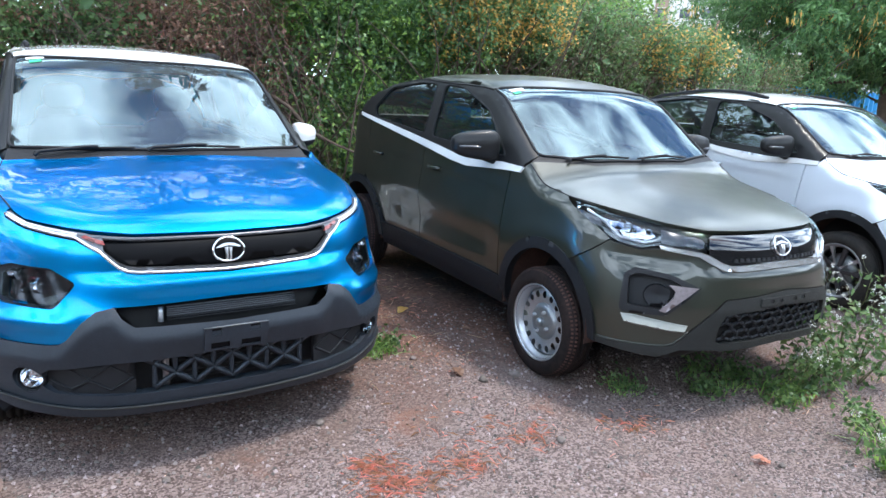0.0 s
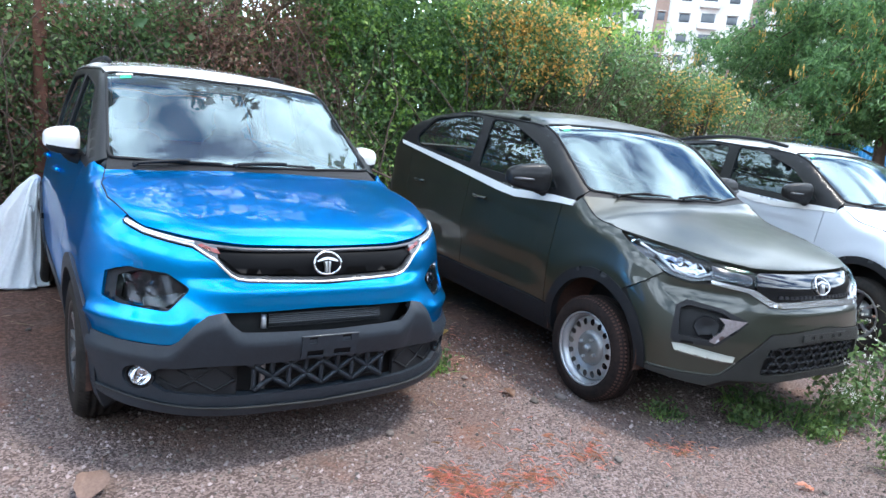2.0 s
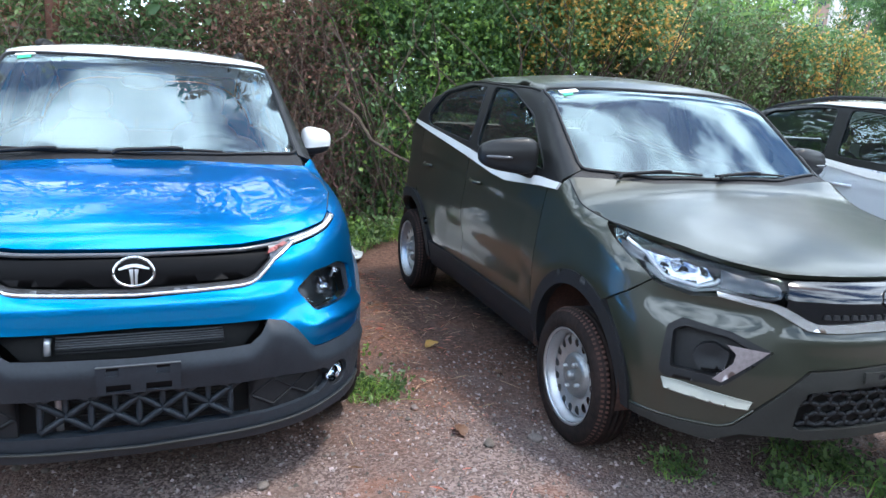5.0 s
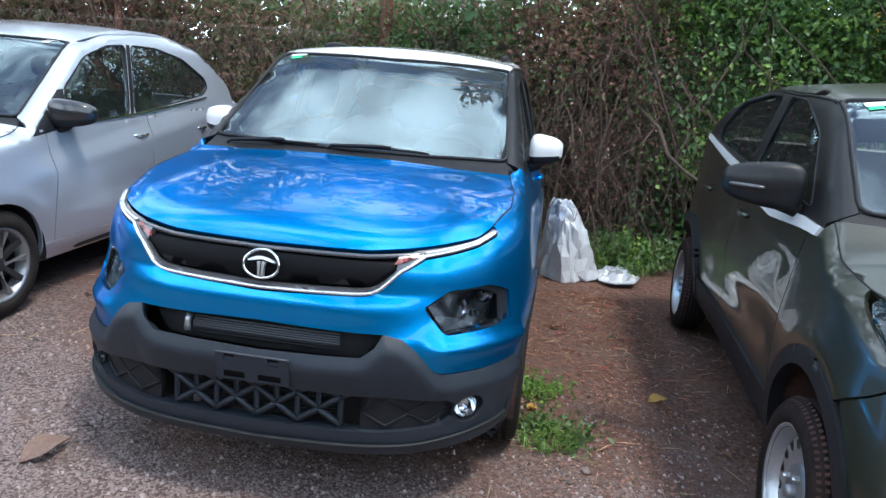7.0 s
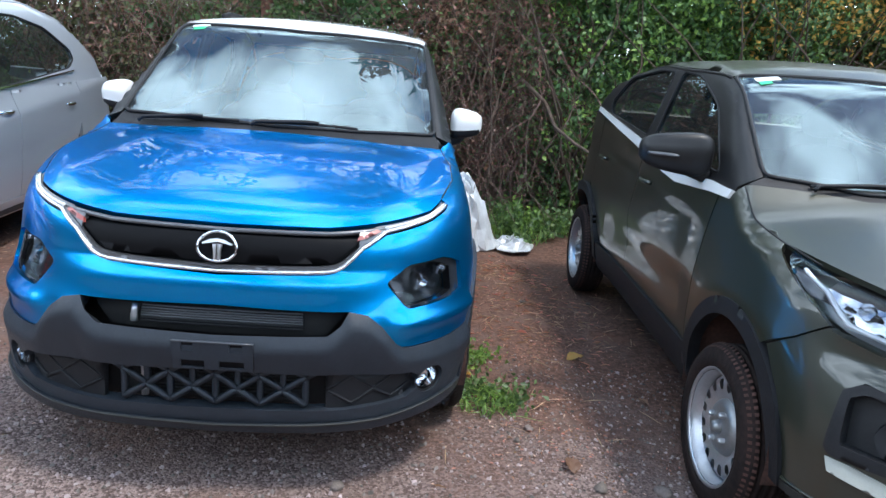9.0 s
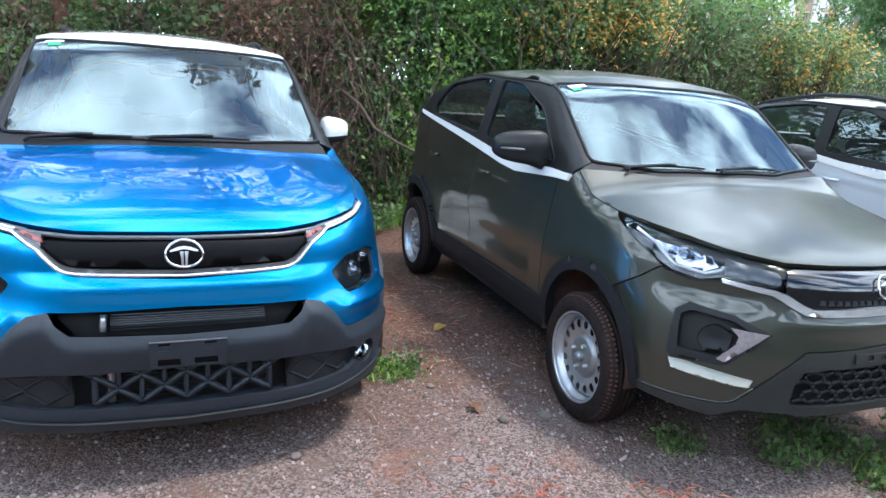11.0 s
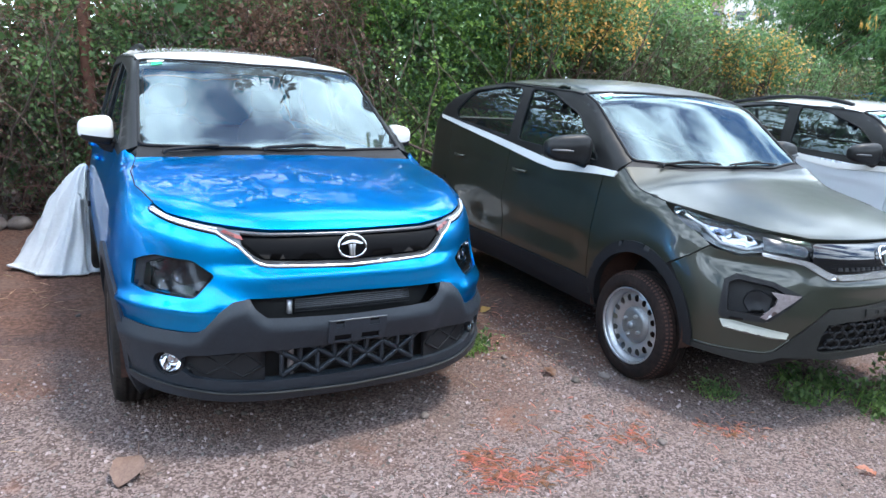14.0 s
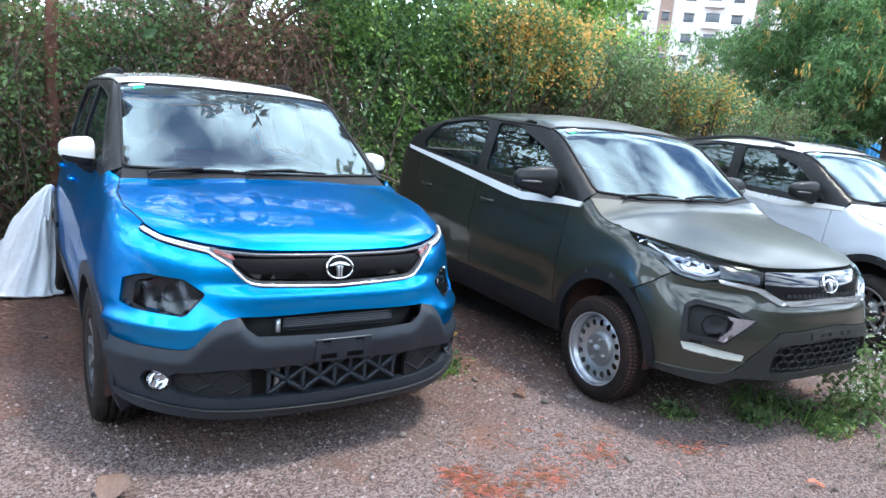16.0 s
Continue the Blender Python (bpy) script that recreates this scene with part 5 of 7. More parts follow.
def build_green_suv(x, y, turn, paintm, roofm, wheel_style, label, rails=False):
    """Compact SUV with a sloping roof and a pale strip under the side windows."""
    B = GREEN_BODY
    car = thing("car", x, y, 0, turn)
    tagged(car, label, "car", "parked cars")
    hood_front = [(0, 0.935), (14, 0.937), (27.6, 0.940), (41.2, 0.963), (52, 0.985), (62.8, 1.003)]
    hf = seam(B, "front", hood_front, "top")
    side_edge = [(0.785, 0.62), (0.826, 0.80), (0.85, 1.0), (0.838, 1.165)]
    hood_side = seam(B, "top", side_edge, "side")
    yf, yr, hz, arch = 0.86, 3.51, 0.335, 0.385
    corner = [(0.455, 0.29), (0.452, 0.335), (0.470, 0.48), (0.53, 0.62), (0.605, 0.72), (0.509, 0.785), (0.432, 0.855)]
    cs = seam(B, "side", corner, "front")
    bz = lambda y: B.belt(y) + 0.012  # noqa: E731
    c = dict(
        paint=paintm, roof=roofm, pillar=PAINT_RED if paintm is PAINT_RED else PILLAR_BLACK,
        hood=np.concatenate([hf, np.array(side_edge[1:]), np.array([(0.40, 1.062), (0.0, 1.05)])]),
        cowl=[(0, 1.055), (0.40, 1.067), (0.83, 1.172), (0.75, 1.195), (0.4, 1.095), (0, 1.08)],
        screen=[(0, 1.085), (0.4, 1.10), (0.757, 1.20), (0.705, 1.80), (0.35, 1.745), (0, 1.715)],
        screen_edge=[(0.762, 1.195), (0.710, 1.805)],
        roof_top=[(0, 1.72), (0.35, 1.75), (0.708, 1.807), (0.72, 2.3), (0.72, 3.2), (0.66, 3.70), (0, 3.78)],
        roof_edge=[(0.710, 1.805), (0.724, 2.3), (0.724, 3.2), (0.665, 3.70)],
        belt=(1.20, 3.74), belt_z=bz, axles=(yf, yr), hub_z=hz, arch=arch, flare=0.055, flare_arc=(-5, 184), flare_mat=PLASTIC_DARK, half=0.935,
        panes=[[(1.395, 1.177), (1.75, 1.45), (2.15, 1.585), (2.42, 1.60), (2.385, 1.215)], [(2.50, 1.225), (2.53, 1.60), (2.78, 1.605), (3.22, 1.55), (3.42, 1.37), (3.34, 1.295)]],
        flanks=[
            ("fender", np.concatenate([hood_side[hood_side[:, 0] > 0.76], [(1.20, bz(1.2)), (1.30, bz(1.3)), (1.33, 0.42), (1.2, 0.42), (0.613, 0.724), (0.515, 0.789), (0.438, 0.859), (0.475, 0.886), (0.60, 0.944), (0.745, 1.008)]])),
            ("front_door", [(1.337, 0.43), (1.307, bz(1.31)), (2.43, bz(2.43)), (2.46, 0.8), (2.42, 0.43)]),
            ("rear_door", [(2.427, 0.43), (2.467, 0.8), (2.437, bz(2.44)), (3.40, bz(3.4)), (3.42, 0.8), (3.0, 0.43)]),
            ("quarter_panel", [(3.427, 0.6), (3.407, bz(3.41)), (3.74, bz(3.74)), (3.80, 0.9), (3.80, 0.55)])],
        claddings=[("sill", [(1.18, 0.24), (1.18, 0.425), (3.10, 0.425), (3.10, 0.24)], PLASTIC_DARK, 0.010),
                   ("waist_strip", [(1.19, 1.137), (1.40, 1.142), (1.83, 1.118), (2.03, 1.138), (2.9, 1.238), (3.62, 1.318), (3.60, 1.288), (2.9, 1.195), (2.03, 1.082), (1.81, 1.066), (1.37, 1.098), (1.2, 1.103)], PAINT_WHITE, 0.014)],
        liner=MUD_LINER, radius=0.328, tyre_w=0.172, tuck=0.012, rim_r=0.224, wheel_style=wheel_style, tyre_mat=RUBBER_MUD if wheel_style == "steel" else RUBBER, tail_a=52, tail_z=1.3,
        handles=[("door_handle", 2.15, 2.33), ("door_handle", 3.1, 3.26)], handle_z=1.0, handle_mat=paintm, mirror=(1.52, 1.24, 1.155), mirror_mat=PILLAR_BLACK, hood_gap=side_edge, wheel_z=0.262, rear_out=0.035,
        wipers=[((-0.60, 1.13), (-0.10, 1.10)), ((-0.02, 1.095), (0.46, 1.125))], dash=1.55, back=3.3, cab_belt=1.12, inner_mirror=(0, 1.74, 1.52),
        stickers=[(-0.635, 1.705, 0.115, 0.042, STICKER_WHITE), (-0.63, 1.672, 0.06, 0.030, STICKER_GREEN)], mirror_size=1.25, mirror_tall=1.1,
        flank_shape=lambda ab: 0.009 * np.exp(-((np.hypot(ab[:, 0] - yf, ab[:, 1] - hz) - 0.47) / 0.07) ** 2) * np.clip((ab[:, 1] - 0.5) / 0.2, 0, 1) - 0.016 * np.exp(-((ab[:, 1] - 0.60) / 0.10) ** 2) * np.clip((ab[:, 0] - 1.32) / 0.2, 0, 1) * np.clip((2.95 - ab[:, 0]) / 0.2, 0, 1) + 0.008 * np.clip((ab[:, 1] - (0.90 + 0.05 * ab[:, 0])) / 0.02, -1, 0) * np.clip((ab[:, 0] - 1.30) / 0.2, 0, 1))
    common(B, car, c)
    head = np.array([(72.5, 1.018), (56, 0.978), (43.8, 0.957), (28.5, 0.926), (27.3, 0.902), (27.9, 0.862), (29.9, 0.846), (41.5, 0.862), (46.7, 0.836), (54, 0.856), (57.7, 0.883), (65, 0.945)])
    fogbox = np.array([(50.4, 0.526), (50.2, 0.700), (47.4, 0.739), (37.6, 0.720), (29.4, 0.664), (38.0, 0.514), (49.4, 0.507)])
    fog_in = np.array([(48.3, 0.548), (48.9, 0.686), (46.7, 0.712), (37.5, 0.697), (33.0, 0.658), (39.5, 0.545)])
    blade = np.array([(49.7, 0.499), (45.8, 0.501), (32.1, 0.470), (32.8, 0.443), (35.7, 0.443), (48.5, 0.464)])
    low_line = [(51.5, 0.343), (37.3, 0.353), (35.0, 0.373), (31.7, 0.438), (22.4, 0.613)]
    upper_cs = cs[cs[:, 1] >= 0.333]
    cut = [head, head * [-1, 1], fogbox, fogbox * [-1, 1]]
    fascia = mirrored(np.concatenate([[(0, 0.756)], [(19.5, 0.748), (23.5, 0.754), (30.5, 0.818), (41, 0.838), (46.7, 0.824), (54.5, 0.845)], upper_cs[::-1], low_line, [(0, 0.645)]]))
    panel(B, "front_fascia", "front", fascia, paintm, car, holes=cut, off=0.002, depth=0.05, h=0.03,
          shape=lambda ab: 0.014 * np.exp(-((ab[:, 1] - 0.715) / 0.022) ** 2) * np.clip((30 - np.abs(ab[:, 0])) / 8, 0, 1) - 0.012 * np.exp(-((ab[:, 1] - 0.79) / 0.03) ** 2) * np.clip((np.abs(ab[:, 0]) - 30) / 6, 0, 1) * np.clip((56 - np.abs(ab[:, 0])) / 4, 0, 1))
    for s in (1, -1):
        bead(B, "bumper_edge", "front", np.array([(57.0, 0.336)] + low_line[:4]) * [s, 1], 0.005, paintm, car, 0.004, h=0.03, sides=6)
    grille = mirrored([(0, 0.782), (22.0, 0.772), (27.4, 0.818), (26.9, 0.92), (25.5, 0.930), (0, 0.932)])
    g = new("grille")
    g.parent = car
    panel(B, "grille_panel", "front", grille, GLOSS_BLACK, g, off=-0.012, depth=0.03, h=0.04)
    for k in range(-9, 10):
        panel(B, "grille_tooth", "front", [(k * 2.1 - 0.8, 0.796), (k * 2.1 + 0.8, 0.796), (k * 2.1 + 0.5, 0.814), (k * 2.1 - 0.5, 0.814)], PLASTIC_DARK, g, off=-0.004, depth=0.02, h=0.02)
    lo = np.array([(41.0, 0.840), (30.5, 0.818), (28.4, 0.800), (23.6, 0.755), (19.5, 0.749), (4.4, 0.757), (0, 0.757)])
    up = np.array([(41.5, 0.858), (29.9, 0.840), (27.7, 0.830), (23.4, 0.789), (21.3, 0.777), (4.1, 0.788), (0, 0.789)])
    lo, up = (np.concatenate([q * [-1, 1], q[-2::-1]]) for q in (lo, up))
    panel(B, "chrome_strip", "front", np.concatenate([lo, up[::-1]]), BRIGHT_TRIM, car, off=0.012, depth=0.03, h=0.02)
    # near-black sheet for the shade behind the bonnet seam
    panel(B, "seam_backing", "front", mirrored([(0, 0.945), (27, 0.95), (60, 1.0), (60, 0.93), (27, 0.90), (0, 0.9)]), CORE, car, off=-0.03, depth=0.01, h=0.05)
    for s in (1, -1):
        m = np.array([s, 1])
        hl = new("headlight")
        hl.parent = car
        panel(B, "lamp_housing", "front", head * m, LAMP_GREY, hl, off=-0.05, depth=0.01, h=0.03)
        panel(B, "lens", "front", head * m, LENS, hl, off=0.0, depth=0.004, h=0.03)
        bead(B, "light_guide", "front", np.array([(66, 0.990), (58.9, 0.950), (53.0, 0.880), (45.5, 0.864), (41.7, 0.889), (41.4, 0.905)]) * m, 0.009, DRL_WHITE, hl, -0.010, h=0.02, sides=6)
        panel(B, "main_reflector", "front", np.array([(60, 0.972), (44.5, 0.948), (42.6, 0.905), (46.0, 0.872), (52.5, 0.888)]) * m, REFLECTOR, hl, off=-0.03, depth=0.02, h=0.02, shape=lambda ab: 0.0025 * np.sin(ab[:, 0] * 1.3) * np.sin(ab[:, 1] * 90))
        panel(B, "inner_reflector", "front", np.array([(41.3, 0.945), (29.0, 0.916), (28.3, 0.900), (28.8, 0.868), (30.2, 0.855), (41.0, 0.872)]) * m, SMOKED, hl, off=-0.022, depth=0.02, h=0.02, shape=lambda ab: 0.002 * np.sin(ab[:, 0] * 0.9 + ab[:, 1] * 40))
        f = new("fog_light")
        f.parent = car
        panel(B, "fog_housing", "front", fogbox * m, PLASTIC_DARK, f, off=-0.045, depth=0.01, h=0.03)
        panel(B, "fog_frame", "front", rounded(fogbox, 1.0) * m, PLASTIC_DARK, f, holes=[rounded(fog_in, 1.0) * m], off=0.008, depth=0.05, h=0.02)
        panel(B, "fog_plug", "front", rounded(np.array([(44.6, 0.607), (43.2, 0.655), (40.5, 0.668), (37.2, 0.640), (38.0, 0.572), (42.6, 0.553)]), 0.6) * m, PLASTIC_DARK, f, off=-0.012, depth=0.035, h=0.02, shape=lambda ab: -0.018 * np.exp(-(((np.abs(ab[:, 0]) - 40.8) / 2.0) ** 2 + ((ab[:, 1] - 0.612) / 0.032) ** 2)))
        panel(B, "corner_blade", "front", np.array([(38.0, 0.670), (30.2, 0.664), (38.3, 0.530), (40.0, 0.538), (36.6, 0.606), (36.2, 0.640)]) * m, REFLEX, f, off=0.012, depth=0.03, h=0.02, label="bright corner reflector blade")
        # upward facet of the bumper; its brightness is painted on
        panel(B, "bumper_blade", "front", blade * m, LIT_LIP, car, off=0.008, depth=0.04, h=0.007, label="bumper lip under the lamp recess, coloured pale as if skylit", shape=lambda ab: np.clip((0.497 - 0.0018 * (49.7 - np.abs(ab[:, 0])) - ab[:, 1]) / 0.03, 0, 1) * 0.016)
    for a, z, r in ((50.8, 0.932, 0.026),):
        hl0 = [o for o in car.children if o.name.startswith("headlight")][0]
        lamp_bowl(B, hl0, a, z, r, 0.012)
    bump = mirrored(np.concatenate([[(0, 0.640)], [(22.3, 0.607), (31.5, 0.433), (34.8, 0.368), (37.3, 0.348), (51.5, 0.338), (58.0, 0.328), (57.5, 0.300), (51, 0.303), (39, 0.290), (33.4, 0.338), (24, 0.343), (21.8, 0.335), (0, 0.352)]]))
    mouth = mirrored([(0, 0.562), (17, 0.545), (22.2, 0.530), (23.7, 0.466), (24.0, 0.388), (22.5, 0.376), (0, 0.390)])
    panel(B, "bumper", "front", bump, PLASTIC_GREY, car, holes=[mouth], off=0.010, depth=0.05, h=0.032)
    # near-black sheet imitating the unlit depth of the lower intake
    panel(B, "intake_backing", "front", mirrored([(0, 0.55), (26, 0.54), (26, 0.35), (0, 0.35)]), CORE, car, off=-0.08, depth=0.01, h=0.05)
    lg = new("lower_grille")
    lg.parent = car
    tri_grille(B, lg, 22, 4, 0.402, 0.042, 4.2, 0.010, PLASTIC_DARK, lambda z: 22)
    panel(B, "tow_cover", "front", mirrored([(0, 0.575), (11, 0.572), (11, 0.61), (0, 0.612)]), PLASTIC_GREY, car, holes=[ring(a, 0.592, 0.9, 0.012, 12) for a in (-7, -3.2, 3.2, 7)], off=0.018, depth=0.012, h=0.03)
    for s in (-1, 1):
        panel(B, "plate_clip", "front", ring(s * 7, 0.592, 0.9, 0.012, 12), CORE, car, off=0.013, depth=0.002, h=0.03)
        panel(B, "plate_clip", "front", ring(s * 3.2, 0.592, 0.9, 0.012, 12), CORE, car, off=0.013, depth=0.002, h=0.03)
    chin = mirrored([(0, 0.37), (21, 0.36), (36, 0.33), (50, 0.32), (50, 0.27), (30, 0.27), (0, 0.29)])
    panel(B, "chin", "front", chin, PLASTIC_DARK, car, off=-0.09, depth=0.06, h=0.04)
    emblem(B, car, 0.0, 0.864, 0.046, -0.014)
    if rails:
        for s in (1, -1):
            rail = B.lay("top", np.stack([np.full(11, 0.63), np.linspace(1.95, 3.45, 11)], -1))
            rail[:, 0] *= s
            rail[:, 2] += 0.035 * np.sin(np.linspace(0.05, np.pi - 0.05, 11)) ** 0.35
            mesh_part("roof_rail", *sweep(rail, 0.018, sides=8), PLASTIC_DARK, car)
    return car


def build_saloon(x, y, turn):
    """Silver saloon with a short boot."""
    B = SALOON_BODY
    car = thing("car", x, y, 0, turn)
    tagged(car, "silver compact saloon car with black mirrors parked on gravel", "car", "parked cars")
    hood_front = [(0, 0.862), (26, 0.868), (42, 0.885), (57.5, 0.930)]
    hf = seam(B, "front", hood_front, "top")
    side_edge = [(0.755, 0.55), (0.80, 0.80), (0.79, 1.0), (0.765, 1.10)]
    hood_side = seam(B, "top", side_edge, "side")
    yf, yr, hz, arch = 0.77, 3.35, 0.315, 0.355
    corner = [(0.42, 0.22), (0.41, 0.315), (0.44, 0.45), (0.47, 0.52), (0.48, 0.76), (0.55, 0.90)]
    cs = seam(B, "side", corner, "front")
    bz = lambda y: B.belt(y / 1.06) * 1.06 + 0.02  # noqa: E731
    c = dict(
        paint=PAINT_SILVER, roof=PAINT_SILVER, pillar=PAINT_SILVER,
        hood=np.concatenate([hf, np.array(side_edge[1:]), np.array([(0.40, 1.07), (0.0, 1.06)])]),
        cowl=[(0, 1.065), (0.40, 1.075), (0.76, 1.107), (0.70, 1.165), (0.4, 1.125), (0, 1.11)],
        screen=[(0, 1.115), (0.4, 1.13), (0.70, 1.175), (0.585, 1.83), (0.3, 1.80), (0, 1.785)],
        screen_edge=[(0.705, 1.17), (0.590, 1.835)],
        roof_top=[(0, 1.79), (0.3, 1.805), (0.588, 1.837), (0.645, 2.3), (0.645, 2.9), (0.61, 3.35), (0, 3.40)],
        roof_edge=[(0.590, 1.835), (0.649, 2.3), (0.649, 2.9), (0.615, 3.35), (0.60, 3.8)],
        belt=(1.10, 3.9), belt_z=bz, axles=(yf, yr), hub_z=hz, arch=arch, flare=0, flare_arc=(0, 180), flare_mat=PLASTIC, half=0.90,
        panes=[[(1.40, 1.06), (1.50, 1.29), (1.79, 1.49), (2.08, 1.575), (2.30, 1.59), (2.10, 1.10)], [(2.17, 1.105), (2.37, 1.592), (2.70, 1.585), (3.06, 1.52), (3.36, 1.36), (3.37, 1.29), (3.26, 1.225)]],
        flanks=[
            ("fender", np.concatenate([hood_side, [(1.16, bz(1.16)), (1.21, bz(1.21)), (1.23, 0.30), (1.0, 0.26), (0.47, 0.52), (0.48, 0.76)]])),
            ("front_door", [(1.237, 0.36), (1.217, bz(1.22)), (2.30, bz(2.3)), (2.32, 0.36)]),
            ("rear_door", [(2.327, 0.36), (2.307, bz(2.31)), (3.25, bz(3.25)), (3.27, 0.8), (2.95, 0.36)]),
            ("quarter_panel", [(3.277, 0.5), (3.257, bz(3.26)), (3.9, bz(3.9)), (3.95, 0.9), (3.9, 0.4), (3.5, 0.3)])],
        claddings=[("sill", [(1.05, 0.24), (1.05, 0.355), (3.05, 0.355), (3.05, 0.24)], PAINT_SILVER, 0.006),
                   ("mirror_sail", [(1.10, 1.015), (1.395, 1.052), (1.485, 1.285), (1.44, 1.28)], PLASTIC_DARK, 0.004),
                   ("door_post", [(2.115, 1.098), (2.155, 1.10), (2.355, 1.592), (2.315, 1.592)], PLASTIC_DARK, 0.004),
                   ("waist_trim", [(1.42, 1.062), (2.3, 1.105), (3.28, 1.195), (3.28, 1.205), (2.3, 1.118), (1.42, 1.075)], CHROME, 0.016)],
        liner=CORE, radius=0.315, tyre_w=0.19, tuck=0.02, rim_r=0.212, wheel_style="alloy", tyre_mat=RUBBER, tail_a=52, tail_z=1.15,
        handles=[("door_handle", 2.08, 2.27), ("door_handle", 3.0, 3.18)], handle_z=0.955, handle_mat=CHROME, mirror=(1.36, 1.15, 1.06), mirror_mat=PAINT_BLACK, hood_gap=side_edge,
        wipers=[((-0.55, 1.16), (-0.05, 1.14)), ((0.0, 1.14), (0.5, 1.16))], dash=1.5, back=3.1, cab_belt=1.06, inner_mirror=(0, 1.80, 1.46),
        stickers=[(0.44, 1.80, 0.09, 0.03, STICKER_WHITE), (0.43, 1.765, 0.05, 0.022, STICKER_WHITE)], mirror_size=1.1,
        flank_shape=lambda ab: 0.030 * np.clip(1 - np.abs(ab[:, 1] - 0.655 - 0.118 * ab[:, 0]) / np.where(ab[:, 1] > 0.635 + 0.125 * ab[:, 0], 0.12, 0.26), 0, 1) * np.clip((ab[:, 0] - 0.9) / 0.3, 0, 1) + 0.012 * np.exp(-((np.hypot(ab[:, 0] - yf, ab[:, 1] - hz) - 0.40) / 0.06) ** 2) * np.clip((ab[:, 1] - 0.45) / 0.2, 0, 1))
    common(B, car, c)
    head = np.array([(60, 0.918), (42, 0.872), (27, 0.845), (25, 0.80), (42, 0.735), (52, 0.772)])
    fascia = mirrored(np.concatenate([[(0, 0.79), (22, 0.80), (25, 0.845), (42, 0.876), (57, 0.925)], cs[cs[:, 1] > 0.3][::-1], [(40, 0.235), (0, 0.225)]]))
    fogbox = rounded([(46, 0.47), (36, 0.47), (33, 0.56), (44, 0.60)], 1.0)
    mouth = mirrored([(0, 0.56), (24, 0.56), (28, 0.40), (20, 0.33), (0, 0.33)])
    panel(B, "front_fascia", "front", fascia, PAINT_SILVER, car, holes=[head, head * [-1, 1], fogbox, fogbox * [-1, 1], mouth], off=0.002, depth=0.05, h=0.04)
    # near-black sheet that colours in the darkness of the intake
    panel(B, "intake_backing", "front", mirrored([(0, 0.58), (50, 0.62), (50, 0.3), (0, 0.3)]), CORE, car, off=-0.06, depth=0.01, h=0.06)
    panel(B, "grille_panel", "front", mirrored([(0, 0.795), (21, 0.805), (23, 0.845), (0, 0.85)]), GLOSS_BLACK, car, off=-0.006, depth=0.03, h=0.04)
    for z in np.arange(0.36, 0.55, 0.035):
        bead(B, "intake_slat", "front", [(-24, z), (24, z)], 0.008, PLASTIC_DARK, car, -0.01, h=0.06, sides=6)
    bead(B, "chrome_strip", "front", [(-24, 0.84), (-20, 0.797), (0, 0.788), (20, 0.797), (24, 0.84)], 0.009, CHROME, car, 0.006, h=0.03, sides=6)
    for s in (1, -1):
        m = np.array([s, 1])
        hl = new("headlight")
        hl.parent = car
        panel(B, "lamp_housing", "front", head * m, GLOSS_BLACK, hl, off=-0.045, depth=0.01, h=0.04)
        panel(B, "lens", "front", head * m, LENS, hl, off=0.0, depth=0.004, h=0.04)
        bead(B, "light_guide", "front", np.array([(57, 0.90), (48, 0.79), (42, 0.765), (32, 0.795)]) * m, 0.011, DRL_WHITE, hl, -0.012, h=0.03, sides=6)
        f = new("fog_light")
        f.parent = car
        bead(B, "fog_bezel", "front", rounded([(44, 0.485), (37, 0.485), (36, 0.55), (43, 0.58)], 1.0) * m, 0.009, CHROME, f, 0.0, True, 0.03, sides=6)
        panel(B, "lens", "front", ring(40, 0.53, 2.4, 0.04, 18) * m, LENS, f, off=-0.02, depth=0.004, h=0.03)
        if s > 0:
            lamp_bowl(B, hl, 46, 0.835, 0.045, 0.012)
            lamp_bowl(B, hl, 38, 0.825, 0.045, 0.012)
            lamp_bowl(B, f, 40, 0.53, 0.036, 0.03)
    emblem(B, car, 0.0, 0.81, 0.05)
    return car


blue_car = build_blue_car()
green_car = build_green_suv(2.72, -0.79, -3.2, PAINT_GREEN, PAINT_GREEN, "steel", "dark green compact SUV with white waist strip and muddy steel wheels")
pale_car = build_green_suv(5.97, -0.83, -3.2, PAINT_PALE, PAINT_WHITE, "alloy", "pale silver compact SUV with white roof and black mirrors", True)
silver_car = build_saloon(-2.94, 0.42, 0)
red_car = build_green_suv(-5.35, 0.0, 0, PAINT_RED, PAINT_RED, "alloy", "red compact SUV parked beyond the silver saloon")
red_car.matrix_basis = red_car.matrix_basis @ Matrix.Scale(1.08, 4)

# ---- fence, hedge, trees ----
def leaf_material(name, colour, spread=0.45, through=0.5, rough=0.38):
    m = material(name, colour, rough, island=spread, spec=0.55)
    n, l = m.node_tree.nodes, m.node_tree.links
    p, out = n["Principled BSDF"], n["Material Output"]
    t, mix = n.new("ShaderNodeBsdfTranslucent"), n.new("ShaderNodeMixShader")
    src = p.inputs["Base Color"].links[0].from_socket
    l.new(src, t.inputs["Color"])
    mix.inputs["Fac"].default_value = through
    l.new(p.outputs["BSDF"], mix.inputs[1])
    l.new(t.outputs["BSDF"], mix.inputs[2])
    l.new(mix.outputs["Shader"], out.inputs["Surface"])
    return m


